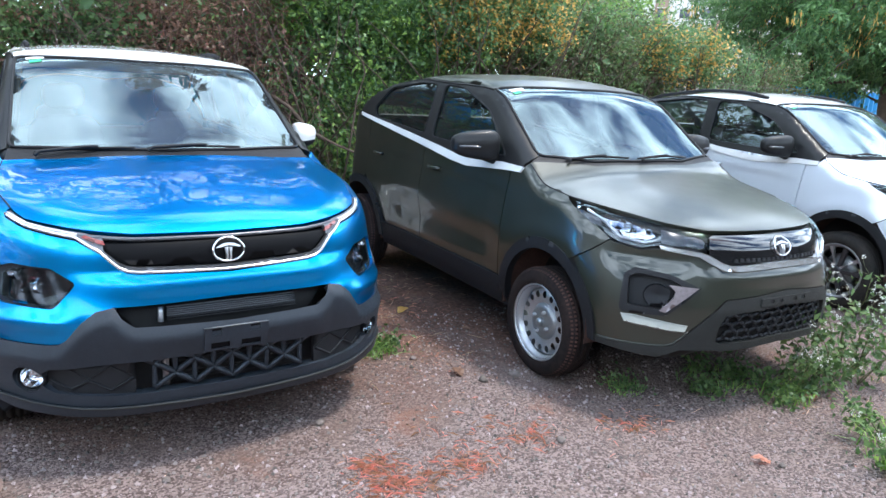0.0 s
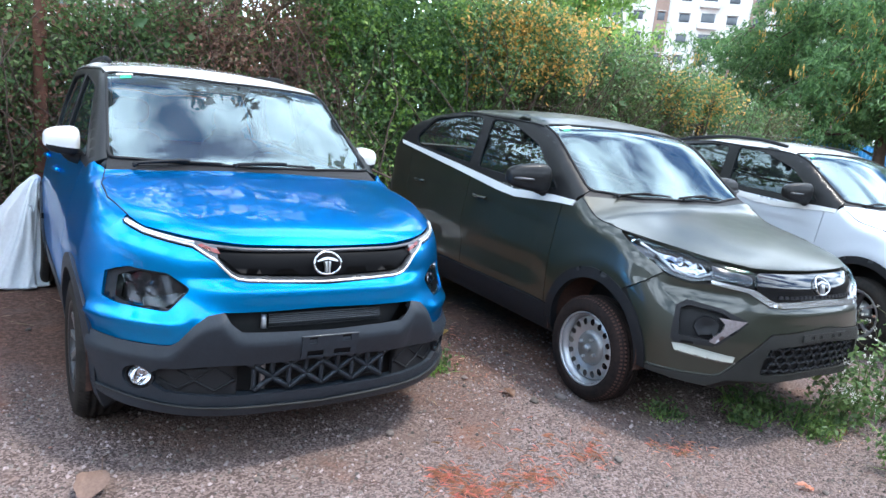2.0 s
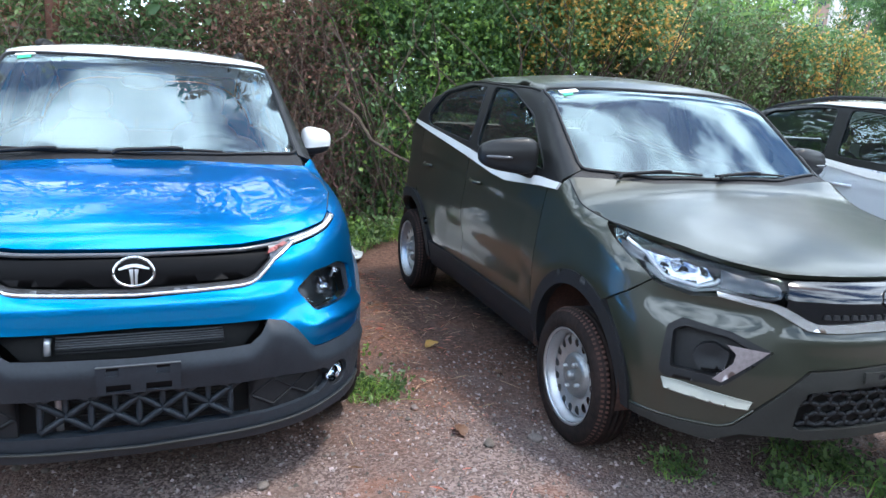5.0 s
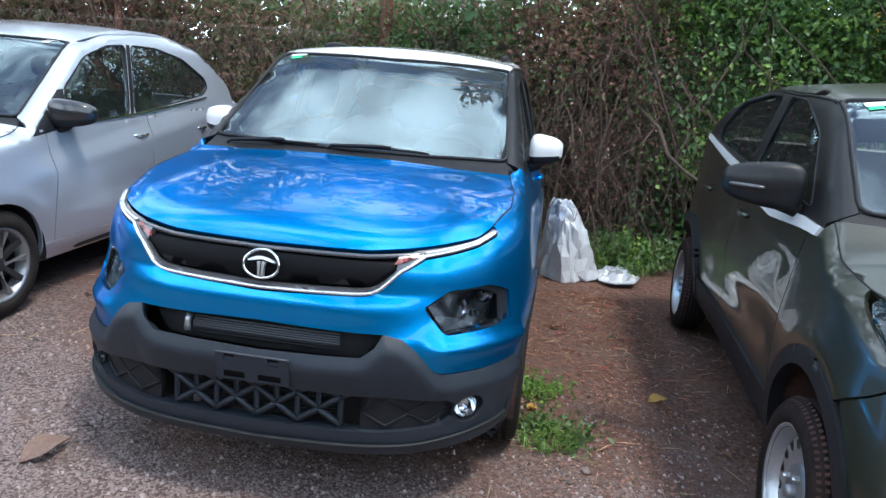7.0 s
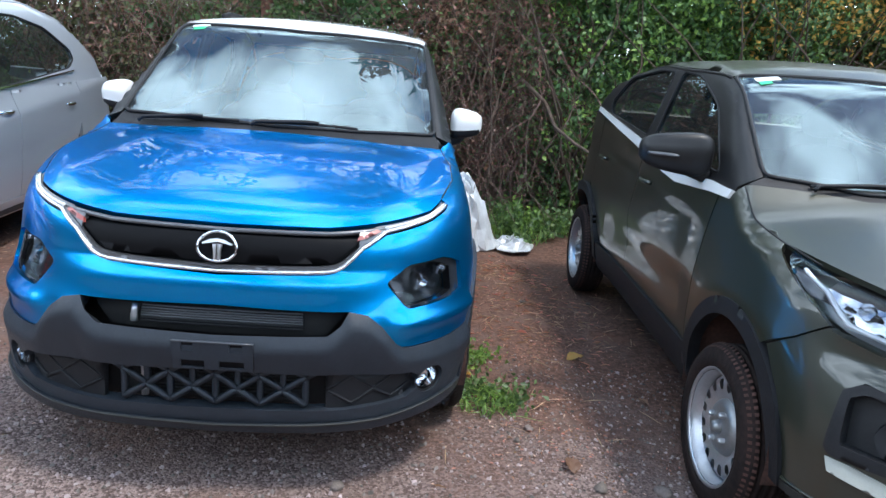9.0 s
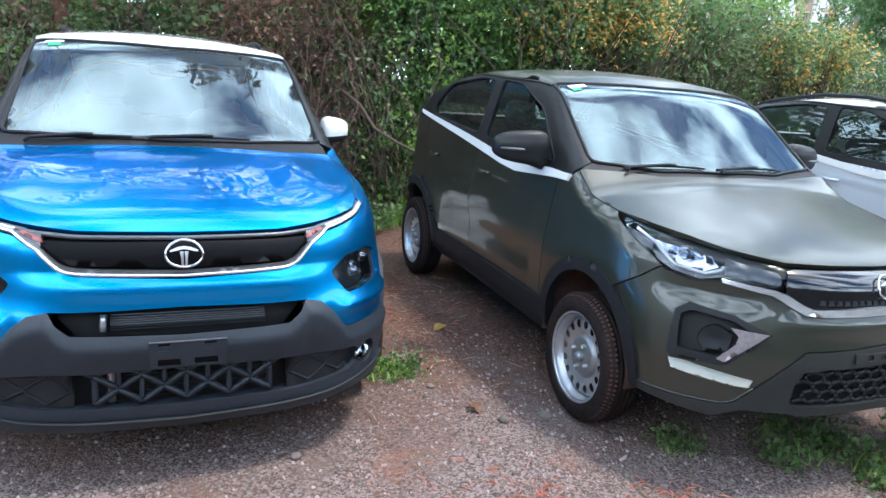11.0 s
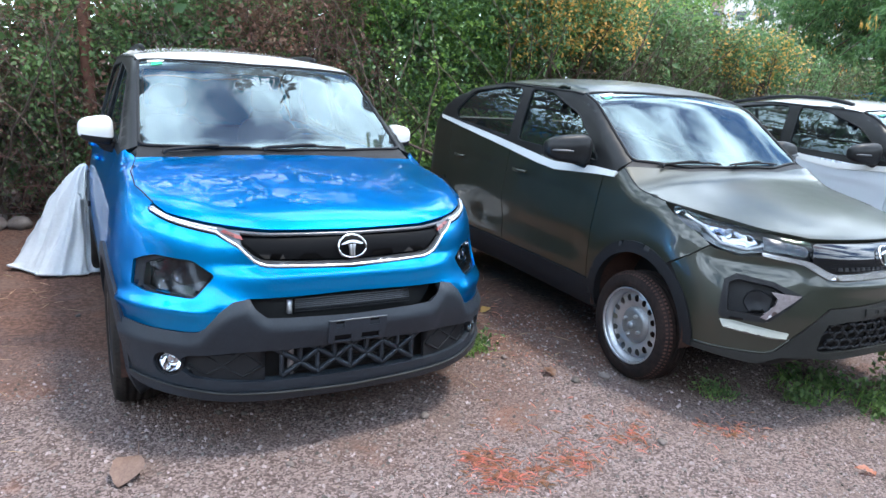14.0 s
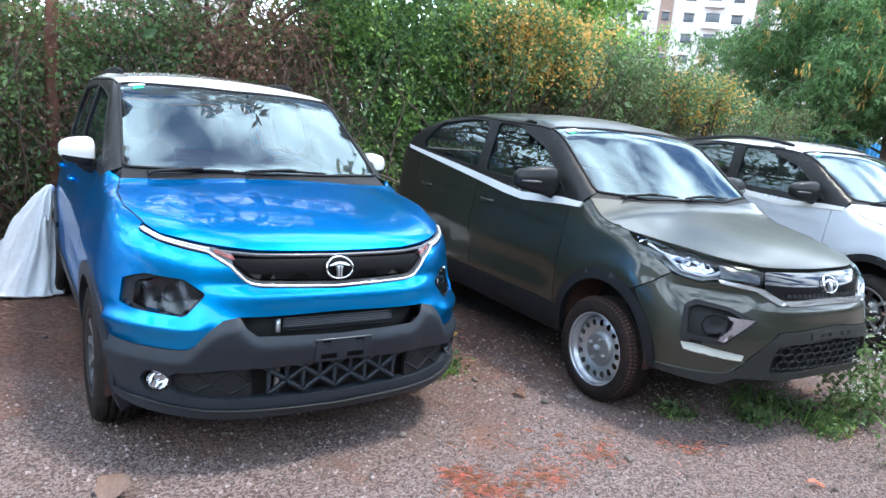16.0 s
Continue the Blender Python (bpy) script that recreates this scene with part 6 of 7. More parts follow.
LEAF_DARK = leaf_material("dark_leaf", (0.135, 0.25, 0.095))
LEAF_DEEP = leaf_material("deep_green_leaf", (0.115, 0.235, 0.085))
# leaf green darkened in the colour itself, as if seen against bright sky
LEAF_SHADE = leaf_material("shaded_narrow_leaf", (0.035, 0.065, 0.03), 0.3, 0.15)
LEAF_MID = leaf_material("green_leaf", (0.125, 0.215, 0.075))
LEAF_BRIGHT = leaf_material("bright_leaf", (0.22, 0.38, 0.09))
LEAF_OLIVE = leaf_material("olive_leaf", (0.14, 0.155, 0.07))
LEAF_YELLOW = leaf_material("yellow_leaf", (0.70, 0.44, 0.12), 0.4)
LEAF_DRY = leaf_material("dry_leaf", (0.24, 0.14, 0.09), 0.5)
LEAF_RUST = leaf_material("rust_straw", (0.62, 0.29, 0.19), 0.5)
PETAL = leaf_material("white_petal", (0.78, 0.78, 0.72), 0.1)
TWIG = material("dry_twig", (0.15, 0.098, 0.075), 0.9, vary=0.5, scale=25, island=0.5)
TWIG_RED = material("red_brown_twig", (0.25, 0.145, 0.11), 0.9, vary=0.4, scale=25, island=0.5)
BARK = material("bark", (0.11, 0.075, 0.055), 0.9, vary=0.5, scale=14, bump=0.6, bump_scale=60)
RUST = material("rusty_post", (0.17, 0.068, 0.043), 0.85, vary=0.5, scale=18, bump=0.4, bump_scale=90)
WIRE = material("fence_wire", (0.30, 0.27, 0.24), 0.6, 0.5, vary=0.4, scale=12)
rng = np.random.default_rng(7)


def stuff_mesh(name, verts, faces, mat, parent=None, label=""):
    return tagged(mesh_part(name, verts, faces, mat, parent, label), kind="stuff")


def leaf_cloud(pos, length, width, droop=0.3, face=None, seed=1):
    """Verts and faces of many small folded leaves at the given places."""
    r = np.random.default_rng(seed)
    n = len(pos)
    d = r.normal(size=(n, 3))
    if face is not None:
        d = d + np.asarray(face)
    d[:, 2] -= droop * 2
    d /= np.linalg.norm(d, axis=1, keepdims=True)
    s = np.cross(d, r.normal(size=(n, 3)) * 0.75 + [0.0, -0.7, 0.8])
    s /= np.linalg.norm(s, axis=1, keepdims=True)
    u = np.cross(s, d)
    L = (length * r.uniform(0.6, 1.3, n))[:, None]
    W = (width * r.uniform(0.7, 1.2, n))[:, None]
    v = np.stack([pos, pos + d * L * 0.45 + s * W + u * W * 0.35, pos + d * L - u * L * 0.12, pos + d * L * 0.45 - s * W + u * W * 0.35], 1).reshape(-1, 3)
    k = np.arange(n)[:, None] * 4
    f = np.concatenate([k + [0, 1, 2], k + [0, 2, 3]])
    return v, f.tolist()


def wander(start, way, steps, step, wild, pull=(0, 0, 0), seed=0):
    r = np.random.default_rng(seed)
    p, w = np.array(start, float), np.array(way, float)
    out = [p.copy()]
    for _ in range(steps):
        w = w + r.normal(size=3) * wild + np.asarray(pull)
        w /= np.linalg.norm(w)
        p = p + w * step
        out.append(p.copy())
    return np.array(out)


def join(parts):
    vs, fs, b = [], [], 0
    for v, f in parts:
        vs.append(v)
        fs += [tuple(i + b for i in q) for q in f]
        b += len(v)
    return np.concatenate(vs), fs


def hedge_plant(x, y, width, height, leaves, leaf_mat, leaf_len, twigs, label, seed, name="bush", second=None, low=0.0, twig_mat=None, deep=0.35, share=0.3, stem_r=0.017, hang=0):
    """A fence-side bush: stems, twigs and leaves gathered in uneven clumps."""
    r = np.random.default_rng(seed)
    b = thing(name, x, y)
    tagged(b, label, "bush", "bushes along the fence")
    for k in range(7):
        s = wander((r.uniform(-0.5, 0.5) * width, r.uniform(-0.2, 0.25), 0), (r.normal() * 0.25, r.normal() * 0.15, 1), 11, height / 11, 0.17, seed=seed * 31 + k)
        mesh_part("stem", *sweep(s, np.linspace(stem_r, 0.004, len(s)), sides=5), BARK if stem_r > 0.012 else TWIG, b)
    tw = []
    for k in range(twigs):
        z0 = r.uniform(0.05, 0.95) * height
        s = wander((r.uniform(-0.6, 0.6) * width, r.uniform(-0.30, 0.3), z0), r.normal(size=3) * [1, 0.5, 0.7], 7, 0.085, 0.42, (0, 0, -0.06), seed * 57 + k)
        s[:, 2] = np.maximum(s[:, 2], 0.02)
        tw.append(sweep(s, np.linspace(0.006, 0.0022, len(s)), sides=3))
    if tw:
        stuff_mesh("twig_tangle", *join(tw), twig_mat or TWIG, b)
    vines = []
    for k in range(hang):
        s = wander((r.uniform(-0.6, 0.6) * width, r.uniform(-0.5, -0.05), r.uniform(1.1, 2.1)), (r.normal() * 0.6, -0.2, -0.6), 16, 0.115, 0.20, (0, 0, -0.12), seed * 91 + k)
        vines.append(sweep(s[s[:, 2] > 0.03], 0.0035, sides=4))
    if vines:
        stuff_mesh("dry_vine_tangle", *join(vines), TWIG, b)
    n_clump = max(8, int(leaves / 45))
    cen = np.stack([r.uniform(-0.62, 0.62, n_clump) * width, r.normal(0, 0.16, n_clump) - 0.05, low + (height - low) * r.uniform(0, 1, n_clump) ** 0.85], -1)
    which = r.integers(0, n_clump, leaves)
    pos = cen[which] + r.normal(size=(leaves, 3)) * [0.13, deep * 0.35, 0.12]
    pos[:, 2] = np.maximum(pos[:, 2], 0.03)
    other = which < n_clump * (share if second is not None else 0.0)
    stuff_mesh("foliage", *leaf_cloud(pos[~other], leaf_len, leaf_len * 0.30, 0.25, (0, -0.8, 0.2), seed), leaf_mat, b)
    if other.any():
        high = pos[other]
        stuff_mesh("foliage", *leaf_cloud(high, leaf_len, leaf_len * 0.30, 0.2, (0, -0.8, 0.3), seed + 1), second, b)
    return b


def tree(x, y, height, crown_r, crown_z, leaves, leaf_mat, leaf_len, label, seed, sparse=0.6, lean=(0, 0), open_top=0.5):
    """Tapered trunk, forked limbs, and a crown of many leaves in clumps with gaps."""
    r = np.random.default_rng(seed)
    t = thing("tree", x, y)
    tagged(t, label, "tree", "trees behind the fence")
    trunk = wander((0, 0, -0.05), (lean[0], lean[1], 1), 10, height * 0.55 / 10, 0.07, seed=seed)
    mesh_part("trunk", *sweep(trunk, np.linspace(0.14, 0.07, len(trunk)), sides=9), BARK, t)
    limbs, cen = [], []
    for k in range(12):
        s0 = trunk[r.integers(4, len(trunk))]
        a = r.uniform(0, 2 * np.pi)
        s = wander(s0, (np.cos(a) + lean[0], np.sin(a) + lean[1], r.uniform(0.3, 1.2)), 9, crown_r / 7, 0.20, seed=seed * 13 + k)
        limbs.append(sweep(s, np.linspace(0.035, 0.008, len(s)), sides=5))
        for j in range(3, len(s)):
            cen.append(s[j])
            for q in range(2):
                w = wander(s[j], r.normal(size=3), 4, crown_r / 9, 0.3, (0, 0, -0.08), seed * 7 + k * 10 + j + q * 1000)
                if w[:, 2].min() > 2.5:
                    limbs.append(sweep(w, np.linspace(0.014, 0.004, len(w)), sides=3))
                cen += list(w[1:])
    stuff_mesh("branchwork", *join(limbs), BARK, t)
    cen = np.array(cen)
    cen = cen[(cen[:, 2] < 3.3) | (r.random(len(cen)) < open_top)]
    which = r.integers(0, len(cen), leaves)
    pos = cen[which] + r.normal(size=(leaves, 3)) * 0.16 * sparse
    pos = pos[pos[:, 2] > crown_z]
    stuff_mesh("crown", *leaf_cloud(pos, leaf_len, leaf_len * 0.26, 0.4, None, seed), leaf_mat, t)
    return t


def feather_tree(x, y, seed):
    """Tree with drooping feathery twigs of fine leaflets and a few brown pods."""
    r = np.random.default_rng(seed)
    t = thing("tree", x, y)
    tagged(t, "tree with drooping feathery green leaves and brown pods", "tree", "trees behind the fence")
    trunk = wander((0, 0, -0.05), (-0.06, 0, 1), 10, 0.44, 0.08, seed=seed)
    mesh_part("trunk", *sweep(trunk, np.linspace(0.13, 0.07, len(trunk)), sides=9), BARK, t)
    limbs, pos, pods = [], [], []
    for k in range(60):
        s0 = trunk[r.integers(4, len(trunk))]
        a = r.uniform(0, 2 * np.pi)
        s = wander(s0, (np.cos(a), np.sin(a), r.uniform(0.2, 1.0)), 10, 0.30, 0.14, (0, 0, -0.12), seed * 17 + k)
        limbs.append(sweep(s, np.linspace(0.030, 0.006, len(s)), sides=4))
        for j in range(2, len(s)):
            for q in range(4):
                w = wander(s[j], r.normal(size=3) * [1, 1, 0.4], 6, 0.085, 0.12, (0, 0, -0.16), seed + k * 100 + j * 10 + q)
                for e in w[1:]:
                    pos += [e + r.normal(size=3) * 0.02 for _ in range(4)]
                if r.random() < 0.06:
                    pods += [w[-1] + r.normal(size=3) * [0.08, 0.08, 0.10] for _ in range(14)]
    stuff_mesh("branchwork", *join(limbs), BARK, t)
    pos = np.array(pos)
    pos = pos[pos[:, 2] > 1.75 + 0.35 * np.sin(pos[:, 0] * 3.1)]
    pods = [p for p in pods if p[2] > 2.0]
    stuff_mesh("crown", *leaf_cloud(pos, 0.12, 0.018, 0.5, None, seed), LEAF_DEEP, t)
    stuff_mesh("pod", *leaf_cloud(np.array(pods), 0.14, 0.014, 2.0, None, seed), LEAF_YELLOW, t)
    return t


# chain-link fence with posts
fence = thing("fence", 0, 4.80)
tagged(fence, "rusty chain-link fence overgrown with creepers", "fence")
links, pitch, tall = [], 0.075, 1.9
for x in np.arange(-10.0, 12.5, pitch):
    for s in (1, -1):
        n = 24
        z = np.linspace(0.1, tall, n)
        zig = pitch * 0.5 * (np.arange(n) % 2) * s
        links.append(sweep(np.stack([x + zig, 0.006 * s * np.ones(n), z], -1), 0.0022, sides=3))
stuff_mesh("chain_link", *join(links), WIRE, fence)
for x in (-9.77, -6.77, -3.77, -0.77, 2.28, 5.25, 8.25):
    p = np.array([(x, 0.04, -0.1), (x + 0.01, 0.04, 1.0), (x - 0.005, 0.05, 2.0), (x + 0.015, 0.05, 2.55)])
    mesh_part("post", *sweep(p - [0, 0.06, 0], [0.066, 0.062, 0.06, 0.052], sides=10) if x == -0.77 else sweep(p * [1, 1, 0.8] + [0, 0.12, 0], [0.05, 0.045, 0.045, 0.04], sides=10), RUST, fence, "rust-red leaning fence post")
for z in (0.12, 1.0, 1.88):
    mesh_part("tension_wire", *sweep(np.stack([np.linspace(-10, 12.5, 40), np.full(40, 0.01), z + 0.01 * np.sin(np.arange(40))], -1), 0.003, sides=4), WIRE, fence)

# what grows along it, from the dry end to the green end
k = 0
for x in np.arange(-9.6, -0.9, 0.55):
    k += 1
    hedge_plant(x, 5.27 + 0.12 * rng.normal(), 0.8, (2.6 if x < -3.2 else 2.4) + 0.25 * rng.normal(), 2000, LEAF_OLIVE, 0.052, 260, "dry brown creeper tangle with sparse green leaves", 100 + k, "creeper", LEAF_DRY, twig_mat=TWIG_RED, share=0.33, hang=10)
for x in np.arange(-0.75, 0.7, 0.5):
    k += 1
    hedge_plant(x, 5.05 + 0.12 * rng.normal(), 0.75, 2.45 + 0.2 * rng.normal(), 5200, LEAF_MID, 0.058, 90, "green creeper with dry stems on the fence", 100 + k, "creeper", LEAF_DRY, share=0.22, stem_r=0.010)
for x in np.arange(0.7, 2.2, 0.42):
    k += 1
    hedge_plant(x, 5.0 + 0.1 * rng.normal(), 0.6, 2.7 + 0.2 * rng.normal(), 1700, LEAF_DRY, 0.055, 330, "brown tangle of dry stems with few green leaves", 100 + k, "creeper", LEAF_MID, low=0.5, stem_r=0.009, hang=30, twig_mat=TWIG_RED)
for x in np.arange(2.2, 4.4, 0.42):
    k += 1
    hedge_plant(x, 5.0 + 0.1 * rng.normal(), 0.75, 2.9 + 0.2 * rng.normal(), 6500, LEAF_DARK, 0.068, 40, "dense dark green bush with glossy broad leaves", 100 + k, "bush", LEAF_BRIGHT, share=0.4)
for x in np.arange(4.4, 9.2, 0.55):
    k += 1
    hedge_plant(x, 5.05 + 0.15 * rng.normal(), 0.8, 2.55 + 0.2 * rng.normal(), 4200, LEAF_MID, 0.058, 90, "mixed green bush with dry twigs", 100 + k, "bush", LEAF_OLIVE, share=0.5)
for x, y, h in ((4.1, 4.75, 2.85), (4.6, 4.7, 3.05), (5.1, 4.75, 3.1), (5.6, 4.75, 2.95), (8.3, 4.8, 2.6), (9.0, 4.7, 2.6)):
    k += 1
    hedge_plant(x, y, 0.6, h, 3200 if x < 6 else 2300, LEAF_YELLOW, 0.06, 10, "bush with yellow leaves at its top", 100 + k, "bush", LEAF_DARK, low=h - (0.9 if x < 6 else 0.65), share=0.58 if x < 6 else 0.66)
for x, y, h in ((6.9, 5.15, 2.95), (7.5, 5.2, 2.9), (8.1, 5.3, 2.8)):
    k += 1
    hedge_plant(x, y, 0.7, h, 2600, LEAF_DARK, 0.06, 70, "loose green bush with pale twigs", 300 + k, "bush", LEAF_OLIVE, low=1.2, share=0.4)
for x in np.arange(9.2, 12.5, 0.6):
    k += 1
    hedge_plant(x, 5.3 + 0.2 * rng.normal(), 0.9, 2.5 + 0.2 * rng.normal(), 2600, LEAF_DARK, 0.065, 80, "low mixed bush with dry twigs", 100 + k, "bush", LEAF_OLIVE, share=0.4)
lean_trunk = thing("leaning_trunk", 8.9, 4.9)
tagged(lean_trunk, "thin dark trunk leaning over the fence", "tree trunk")
mesh_part("trunk", *sweep(np.array([(0, 0, 0), (0.08, 0, 1.0), (0.25, 0, 2.0), (0.6, 0, 2.6), (0.8, 0.05, 2.9)]), [0.07, 0.06, 0.05, 0.04, 0.02], sides=8), BARK, lean_trunk)

tall_tree = tree(1.0, 6.9, 8.0, 3.0, 3.3, 13000, LEAF_MID, 0.11, "tall thin-leaved tree with open crown over the fence", 3, lean=(-0.05, -0.22))


def bough(parent, start, end, seed, leaf_mat, leaf_len=0.14, n=1500):
    """A bough that reaches out over the cars, with drooping narrow leaves."""
    r = np.random.default_rng(seed)
    start, end = np.array(start, float), np.array(end, float)
    t = np.linspace(0, 1, 12)[:, None]
    line = start * (1 - t) + end * t + [0, 0, 0.5] * np.sin(np.pi * t)
    line[1:-1] += r.normal(size=(10, 3)) * 0.05
    mesh_part("bough", *sweep(line, np.linspace(0.045, 0.008, 12), sides=6), BARK, parent)
    pos, sprays = [], []
    for k in range(24):
        w = wander(line[r.integers(6, 12)], r.normal(size=3) * [1, 0.6, 0.15], 5, 0.09, 0.2, (0, 0, -0.02), seed * 71 + k)
        sprays.append(sweep(w, np.linspace(0.007, 0.003, len(w)), sides=3))
        pos += [p + r.normal(size=3) * 0.03 for p in w[2:] for _ in range(max(1, n // 130))]
    stuff_mesh("spray", *join(sprays), BARK, parent)
    stuff_mesh("foliage", *leaf_cloud(np.array(pos), leaf_len, leaf_len * 0.17, 0.3, None, seed), leaf_mat, parent)


# boughs mirrored in the windscreens; their silhouette darkness is in the leaf colour
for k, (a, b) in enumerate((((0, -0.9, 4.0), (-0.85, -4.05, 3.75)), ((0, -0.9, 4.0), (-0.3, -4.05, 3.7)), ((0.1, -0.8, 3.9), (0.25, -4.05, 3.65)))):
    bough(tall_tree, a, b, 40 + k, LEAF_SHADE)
tree(-2.6, 7.6, 7.6, 2.8, 2.8, 17000, LEAF_OLIVE, 0.12, "tall tree with open olive crown", 5, lean=(0.05, -0.12), open_top=1.0)
tree(3.0, 7.0, 6.4, 1.8, 2.2, 7000, LEAF_MID, 0.12, "green tree behind the hedge", 9)
tree(5.0, 7.1, 6.2, 1.7, 2.2, 14000, LEAF_BRIGHT, 0.12, "bright green feathery tree behind the hedge", 19)
tree(10.0, 9.1, 6.2, 1.35, 2.2, 15000, LEAF_BRIGHT, 0.12, "bright green tree behind the hedge", 8)
tree(20.8, 19.5, 11.5, 3.2, 2.2, 17000, LEAF_BRIGHT, 0.24, "tall bright green tree far behind the hedge", 27, sparse=1.6, open_top=1.0)
tree(-6.6, 7.6, 7.2, 2.6, 2.6, 12000, LEAF_OLIVE, 0.12, "half-bare tree with brown limbs", 11, open_top=1.0)
for x, y, seed, size in ((16.4, 5.0, 21, 1.25), (17.8, 7.4, 22, 1.08)):
    t = feather_tree(x, y, seed)
    t.matrix_basis = t.matrix_basis @ Matrix.Scale(size, 4)

# a second, shaded row of growth behind the fence
for x in np.arange(-10.0, 9.4, 0.85):
    k += 1
    hedge_plant(x, 5.85 + 0.2 * rng.normal(), 1.1, 2.5 + 0.3 * rng.normal() + (0.0 if x < -2.5 else -0.35 if x < 1.0 else 0.2 if x < 6.0 else 0.0), 2700 if x < -1.5 else 1700, LEAF_DARK if x > -2.5 else LEAF_OLIVE, 0.15, 25, "shaded bush behind the fence", 100 + k, "bush", LEAF_DRY if x < -2.5 else LEAF_MID, deep=0.6)

# ---- distance ----
CONCRETE = material("painted_concrete", (0.72, 0.70, 0.67), 0.85, vary=0.12, scale=0.4)
PANEL_BROWN = material("brown_render", (0.36, 0.25, 0.20), 0.85, vary=0.2, scale=0.6)
WINDOW_DARK = material("far_window", (0.06, 0.075, 0.09), 0.15, coat=0.4)
BLUE_SHEET = material("blue_sheet", (0.02, 0.40, 0.86), 0.45, vary=0.2, scale=2)
CLOTH = material("white_cloth", (0.74, 0.77, 0.79), 0.75, vary=0.10, scale=6, bump=0.3, bump_scale=300)
TARP = material("silver_sheet", (0.66, 0.69, 0.72), 0.38, 0.15, vary=0.15, scale=7)
ROCK = material("stone", (0.20, 0.165, 0.145), 0.9, vary=0.4, scale=18, bump=0.5, bump_scale=80, per_object=0.3)
PEBBLE = material("pebble", (0.25, 0.21, 0.195), 0.9, island=0.75)


def building(x, y, turn, wide, deep, floors, label, seed):
    """Apartment block: walls, balconies, windows with frames, roof parapet."""
    r = np.random.default_rng(seed)
    b = thing("apartment_building", x, y, 0, turn)
    tagged(b, label, "building")
    fh = 3.15
    tall = floors * fh
    bm_part("wall", box((-wide / 2, 0, -1), (wide / 2, deep, tall), 0.05), CONCRETE, b)
    bm_part("parapet", box((-wide / 2 - 0.2, -0.2, tall + 0.01), (wide / 2 + 0.2, deep + 0.2, tall + 1.0), 0.05), CONCRETE, b)
    bays = int(wide / 3.4)
    for k in range(bays):
        cx = -wide / 2 + (k + 0.5) * wide / bays
        if k % 4 == 2:
            bm_part("brown_bay", box((cx - 1.0, -0.35, 0), (cx + 1.0, -0.02, tall - 0.5), 0.03), PANEL_BROWN, b)
        for f in range(floors):
            z = f * fh + 1.0
            if k % 4 == 0:
                bm_part("balcony", box((cx - 1.45, -1.3, f * fh + 0.02), (cx + 1.45, -0.03, f * fh + 0.95), 0.04), CONCRETE, b)
                bm_part("window", box((cx - 1.0, -0.06, z), (cx + 1.0, -0.01, z + 1.5), 0.01), WINDOW_DARK, b)
            else:
                d = -0.41 if k % 4 == 2 else -0.06
                w = 0.75 if k % 2 else 0.55
                bm_part("window", box((cx - w, d, z), (cx + w, d + 0.05, z + 1.25), 0.01), WINDOW_DARK, b)
                bm_part("sunshade", box((cx - w - 0.15, d - 0.45, z + 1.32), (cx + w + 0.15, d + 0.06, z + 1.42), 0.02), CONCRETE, b)
    return b


building(96.0, 64.0, -50, 42, 14, 16, "pale cream apartment block with balconies beyond the trees", 4)
building(-20.0, 92.0, 12, 30, 14, 7, "pale apartment block far beyond the fence", 6)
building(20.0, 110.0, -8, 26, 14, 8, "white apartment block far beyond the trees", 9)

sheet = thing("sheet_fence", 20.0, 6.9, 0, -6)
tagged(sheet, "bright blue corrugated sheet fence behind the cars", "fence")
xs = np.arange(-4.5, 5.0, 0.05)
wave = 0.02 * np.sign(np.sin(xs * 2 * np.pi / 0.2)) * np.minimum(1, np.abs(np.sin(xs * 2 * np.pi / 0.2)) * 2)
sv = np.array([(x, w + d, z) for d in (0.0, 0.02) for z in (0.0, 2.05) for x, w in zip(xs, wave)])
q = len(xs)
sf = [(i, i + 1, q + i + 1, q + i) for i in range(q - 1)] + [(2 * q + i + 1, 2 * q + i, 3 * q + i, 3 * q + i + 1) for i in range(q - 1)] + [(q + i, q + i + 1, 3 * q + i + 1, 3 * q + i) for i in range(q - 1)]
mesh_part("sheet", sv, sf, BLUE_SHEET, sheet, smooth=False)
for x in (-4.4, -1.5, 1.5, 4.4):
    mesh_part("post", *sweep(np.array([(x, 0.07, 0), (x, 0.07, 2.1)]), 0.04, sides=8), RUST, sheet)


